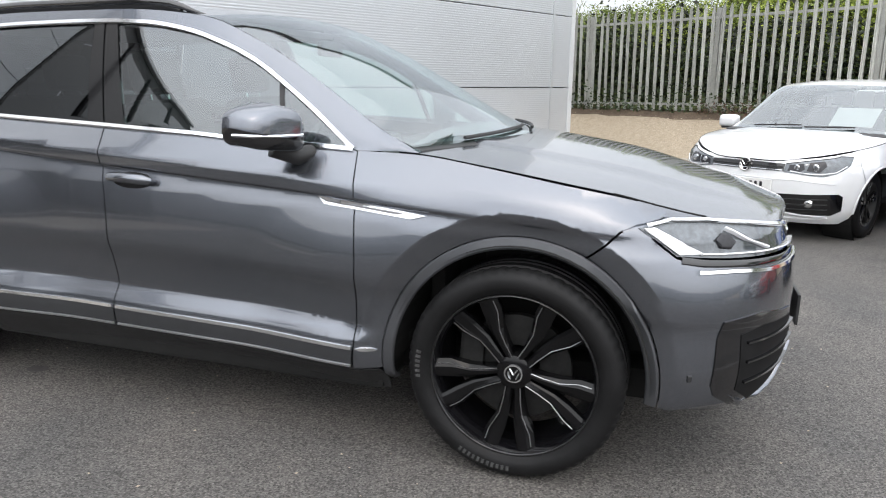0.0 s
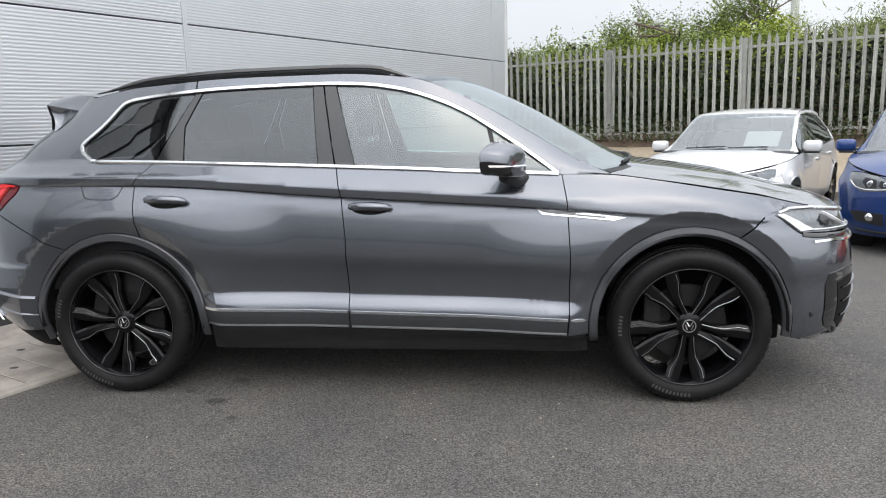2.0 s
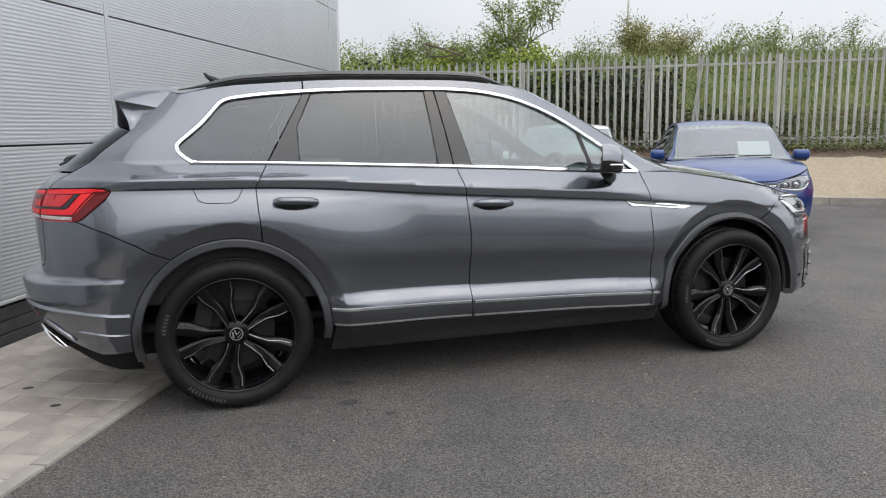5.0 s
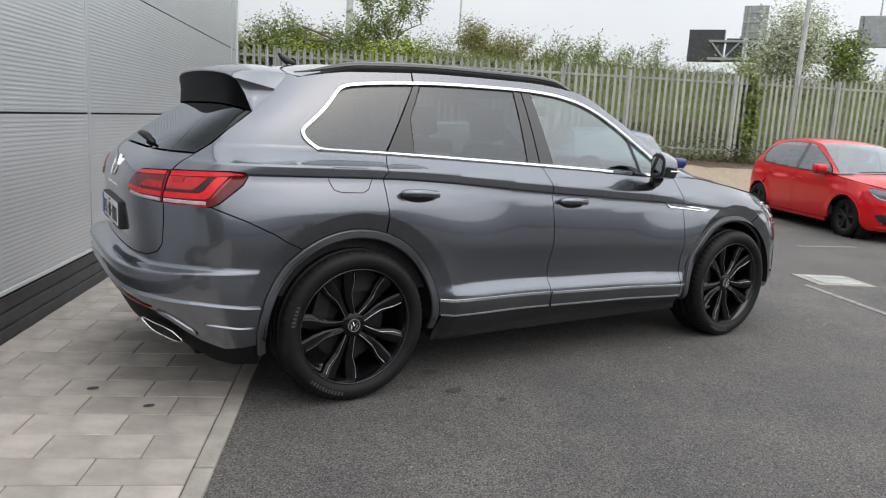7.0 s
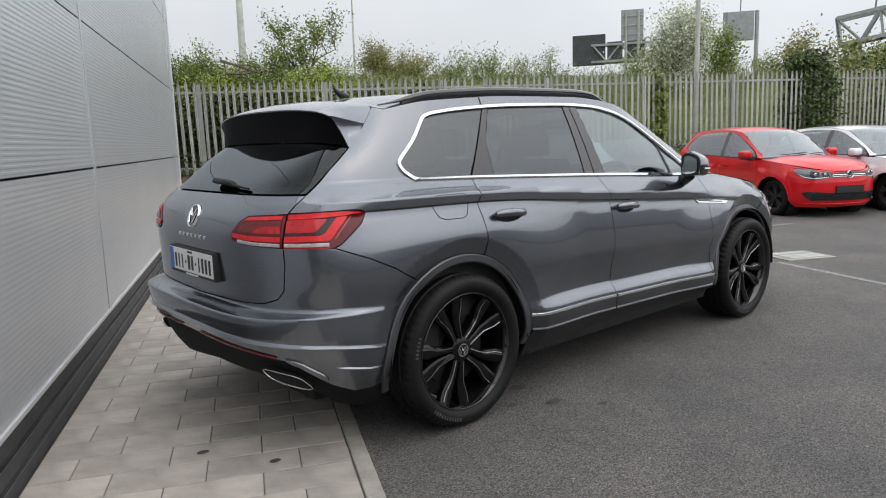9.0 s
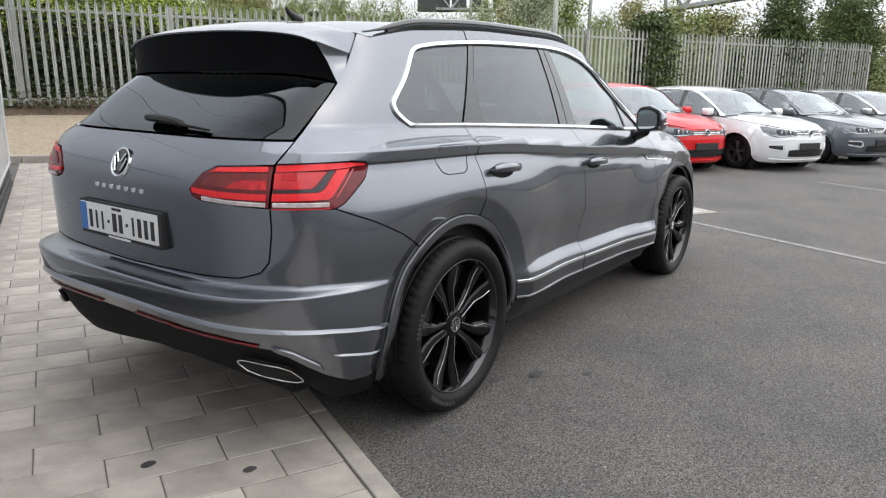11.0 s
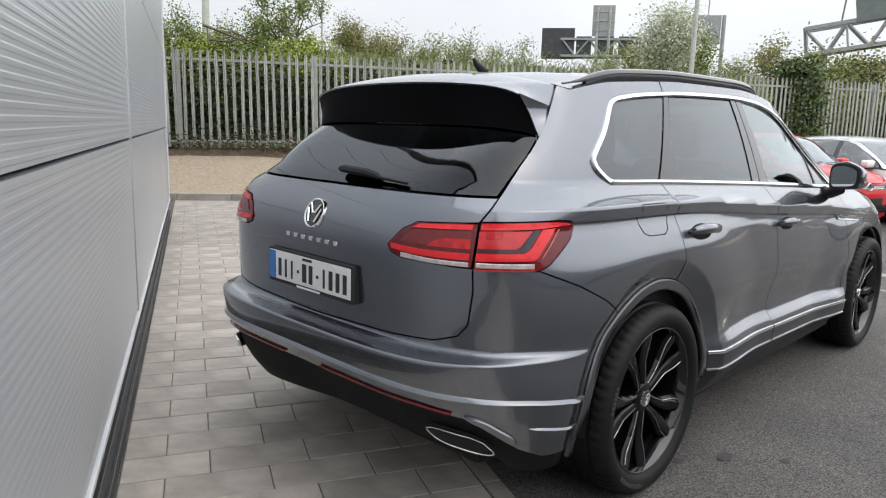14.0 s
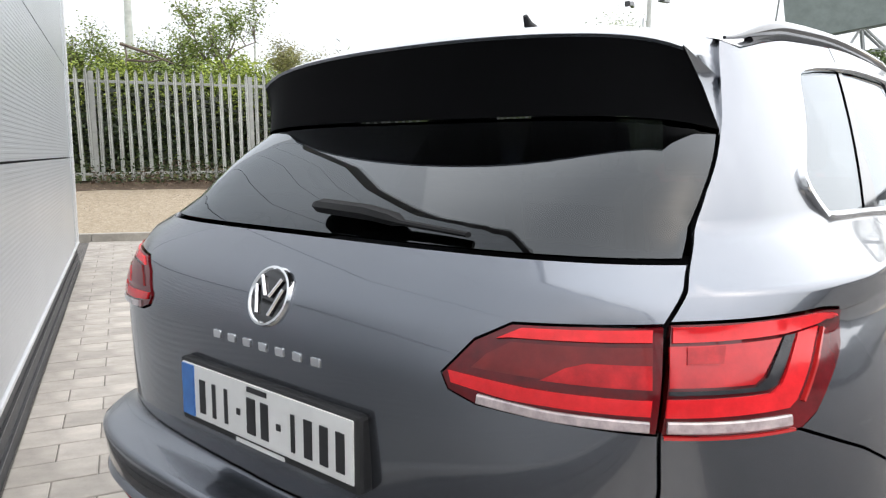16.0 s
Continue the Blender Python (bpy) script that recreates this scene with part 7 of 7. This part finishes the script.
# ---- road furniture beyond the bank ----
GREY_METAL = shade("grey_painted_steel", (0.30, 0.31, 0.32), 0.55, 0.3, vary=0.12, scale=4)
SIGN_BACK = shade("green_grey_sign_back", (0.15, 0.175, 0.17), 0.6, 0.2, vary=0.15, scale=2)
DARK_METAL = shade("dark_sign_back", (0.05, 0.052, 0.056), 0.6, 0.2, vary=0.2, scale=3)

pole = thing("camera_pole", "tall galvanised pole with two cameras at the fence", "pole", at=Matrix.Translation((14.25, 6.7, 0.85)))
part("pole", tube([(0, 0, 0), (0, 0, 2.0), (0, 0, 4.65)], [0.075, 0.065, 0.055], 14), GALV, pole, smooth=True)
part("cross_arm", box((0.06, 0.9, 0.06), (0, 0, 4.45), 0.01, turn=Matrix.Rotation(radians(25), 4, "Z")), GALV, pole)
for sg in (-1, 1):
    cm = part("security_camera", box((0.34, 0.10, 0.11), (-0.1, 0.42 * sg, 4.32), 0.02, turn=Matrix.Rotation(radians(20 * sg), 4, "Z")), GREY_METAL, pole)
    part("lens_hood", box((0.06, 0.12, 0.13), (-0.29, 0.46 * sg, 4.32), 0.01), DARK_METAL, cm)
    part("floodlight", box((0.10, 0.22, 0.16), (0.05, 0.25 * sg, 4.6), 0.02), DARK_METAL, pole)


def lamp_post(label, at, h, r):
    lp = thing("street_lamp", label, "street lamp", at=Matrix.Translation(at))
    part("column", tube([(0, 0, 0), (0, 0, h * 0.5), (0, 0, h)], [r, r * 0.8, r * 0.6], 10), GALV, lp, smooth=True)
    part("arm", tube([(0, 0, h - 0.05), (0.3, -0.3, h + 0.15), (0.7, -0.7, h + 0.2)], r * 0.5, 8), GALV, lp)
    part("lantern", box((0.6, 0.26, 0.12), (0.9, -0.9, h + 0.2), 0.04, turn=Matrix.Rotation(radians(-45), 4, "Z")), GREY_METAL, lp)


lamp_post("thick grey street lamp column on the road", (13.7, 32.7, 3.6), 8.0, 0.22)
lamp_post("thin grey street lamp on the road", (21.7, 33.9, 3.7), 6.6, 0.08)

board = thing("road_sign", "back of a grey road sign on two posts", "road sign", at=Matrix.Translation((37.9, 24.7, 3.8)) @ Matrix.Rotation(radians(-57), 4, "Z"))
part("panel", box((1.45, 0.06, 2.0), (0, 0, 4.9), 0.01), GREY_METAL, board)
for x in (-0.4, 0.4):
    part("post", tube([(x, -0.1, 0), (x, -0.1, 5.8)], 0.09, 8), GALV, board)
for z in (4.3, 4.9, 5.5):
    part("brace", box((1.4, 0.05, 0.07), (0, -0.06, z)), GALV, board)

far = thing("sign_gantry", "dark motorway sign gantry far off", "gantry", at=Matrix.Translation((43.0, 26.0, 3.8)) @ Matrix.Rotation(radians(-57), 4, "Z"))
part("sign_box", box((2.4, 0.5, 2.2), (-4.9, 0, 4.0), 0.03), DARK_METAL, far)
for y in (-0.35, 0.35):
    for z in (3.1, 4.3):
        part("chord", box((10.2, 0.16, 0.16), (0.4, y, z)), GREY_METAL, far)
    for k in range(10):
        x = -4.6 + k * 1.0
        part("lattice_bar", tube([(x, y, 3.1 if k % 2 else 4.3), (x + 1.0, y, 4.3 if k % 2 else 3.1)], 0.07, 6), GREY_METAL, far)
for x, w in ((-3.0, 1.1), (-1.5, 1.3), (0.3, 1.6), (2.2, 1.6)):
    part("sign_box", box((w, 0.4, 1.5), (x, -0.1, 3.75), 0.04), DARK_METAL, far)
part("walkway", box((9.6, 0.9, 0.06), (0.4, 0.1, 3.0)), DARK_METAL, far)
part("sign_box", box((1.8, 0.4, 2.0), (5.6, 0, 5.0), 0.05), GREY_METAL, far)
for x in (4.6, 6.7):
    part("leg", tube([(x, 0, 0), (x, 0, 6.0)], 0.14, 8), GREY_METAL, far)
part("aerial", tube([(5.6, 0, 6.0), (5.6, 0, 7.4)], 0.05, 6), GREY_METAL, far)

truss = thing("truss_gantry", "grey lattice gantry over the motorway with a large sign back", "gantry", at=Matrix.Translation((38.8, 12.0, 5.9)) @ Matrix.Rotation(radians(-75.5), 4, "Z") @ Matrix.Rotation(radians(-8.3), 4, "Y"))
for z in (0.0, 1.4):
    for y in (-0.5, 0.5):
        part("chord", box((16.0, 0.2, 0.2), (8.0, y, z)), GREY_METAL, truss)
for k in range(16):
    for y in (-0.5, 0.5):
        x0, x1 = k * 1.0, k * 1.0 + 1.0
        part("lattice_bar", tube([(x0, y, 0 if k % 2 else 1.4), (x1, y, 1.4 if k % 2 else 0)], 0.08, 6), GREY_METAL, truss)
part("end_frame", box((0.16, 1.1, 1.5), (0, 0, 0.7)), GREY_METAL, truss)
for k in range(9):
    for y in (-0.5, 0.5):
        part("upright", box((0.10, 0.10, 1.3), (2.0 * k, y, 0.7)), GREY_METAL, truss)
part("walkway", box((15.6, 0.86, 0.06), (8.0, 0, 0.05)), DARK_METAL, truss)
part("sign_panel", box((9.5, 0.16, 3.4), (7.2, -0.6, 2.95), 0.02), SIGN_BACK, truss)
for k in range(10):
    part("panel_rib", box((0.12, 0.16, 3.4), (2.6 + 1.0 * k, -0.46, 2.95)), GALV, truss)
for k in range(6):
    part("panel_rib", box((9.5, 0.10, 0.12), (7.2, -0.48, 1.4 + 0.62 * k)), GALV, truss)
for x in (2.6, 11.8):
    part("stay", tube([(x - 0.9, 0.5, 1.4), (x, -0.5, 5.0)], 0.05, 6), GREY_METAL, truss)
leg = thing("gantry_leg", "grey steel leg of the lattice gantry", "gantry", at=Matrix.Translation((39.0, 11.2, 3.4)))
part("leg", tube([(0, 0, 0), (0, 0, 2.7)], 0.22, 10), GREY_METAL, leg)

# unseen grey walls behind the camera and beyond the cars, added to darken reflections
REFLECT_WALL = shade("grey_reflection_wall", (0.20, 0.205, 0.21), 0.6, 0.1, vary=0.12, scale=0.5)
for at, turn, w in (((10, -34, 0), 0, 96), ((66, -26, 0), 90, 42)):
    yard = thing("building_yard", "unseen plain grey wall added to darken low reflections on the car", "building", kind="structure", at=Matrix.Translation(at) @ Matrix.Rotation(radians(turn), 4, "Z"))
    part("wall", box((w, 0.4, 4.8), (0, 0, 2.4)), REFLECT_WALL, yard)
    part("plinth", box((w, 0.46, 0.6), (0, 0.0, 0.3)), PLINTH, yard)
    part("coping", box((w, 0.6, 0.2), (0, 0.0, 4.9), 0.02), FLASHING, yard)


# ---- paving blocks and fence pales, piece by piece ----
for a, e0, e1 in near_p:
    w = e1 - e0 - 0.0045
    key = round(w, 3)
    if key not in pm:
        ob = part("paver", box((0.2, w, 0.03), (0, 0, 0), 0.0035, segments=1), PAVER, paving)
        pm[key] = ob.data
    else:
        ob = new("paver", pm[key])
        ob.parent = paving
    tilt = 0.004
    ob.matrix_local = Matrix.Translation((a + 0.1, (e0 + e1) / 2, -0.003 + random.uniform(-0.0012, 0.0012))) @ Matrix.Rotation(random.uniform(-tilt, tilt), 4, "X") @ Matrix.Rotation(random.uniform(-tilt, tilt), 4, "Z")
verts, faces = [], []
for a, e0, e1 in rest_p:
    k = len(verts)
    verts += [(a + 0.003, e0 + 0.003, 0.012), (a + 0.2, e0 + 0.003, 0.012), (a + 0.2, e1 - 0.003, 0.012), (a + 0.003, e1 - 0.003, 0.012)]
    verts += [(x, y, 0.0) for x, y, z in verts[k:k + 4]]
    faces += [(k, k + 1, k + 2, k + 3)] + [(k + i, k + 4 + i, k + 4 + (i + 1) % 4, k + (i + 1) % 4) for i in range(4)]
tagged(raw("far_paver", verts, faces, PAVER, paving), kind="stuff")

pale_mesh = None
a = -8.0
while a < 27.5:
    top = random.uniform(-0.012, 0.012)
    if pale_mesh is None:
        sec = [(-0.034, 0.0), (-0.021, 0.014), (0.0, 0.0), (0.021, 0.014), (0.034, 0.0)]
        vs, fs = [], []
        for z, k in ((0, 1), (1.86, 1), (1.93, 0.72), (1.995, 0.12)):
            vs += [(x * k, y - 0.004, z) for x, y in sec] + [(x * k, y + 0.004, z) for x, y in sec[::-1]]
        for r in range(3):
            for i in range(10):
                fs.append((r * 10 + i, r * 10 + (i + 1) % 10, r * 10 + 10 + (i + 1) % 10, r * 10 + 10 + i))
        ob = raw("pale", vs, fs, GALV, fence)
        pale_mesh = ob.data
    else:
        ob = new("pale", pale_mesh)
        ob.parent = fence
    lean = random.uniform(-0.012, 0.012) + (0.13 if 6.5 < a < 6.7 else 0)
    ob.matrix_local = Matrix.Translation((a, -0.01, 0.84 + top)) @ Matrix.Rotation(lean, 4, "Y")
    a += 2.75 / 17
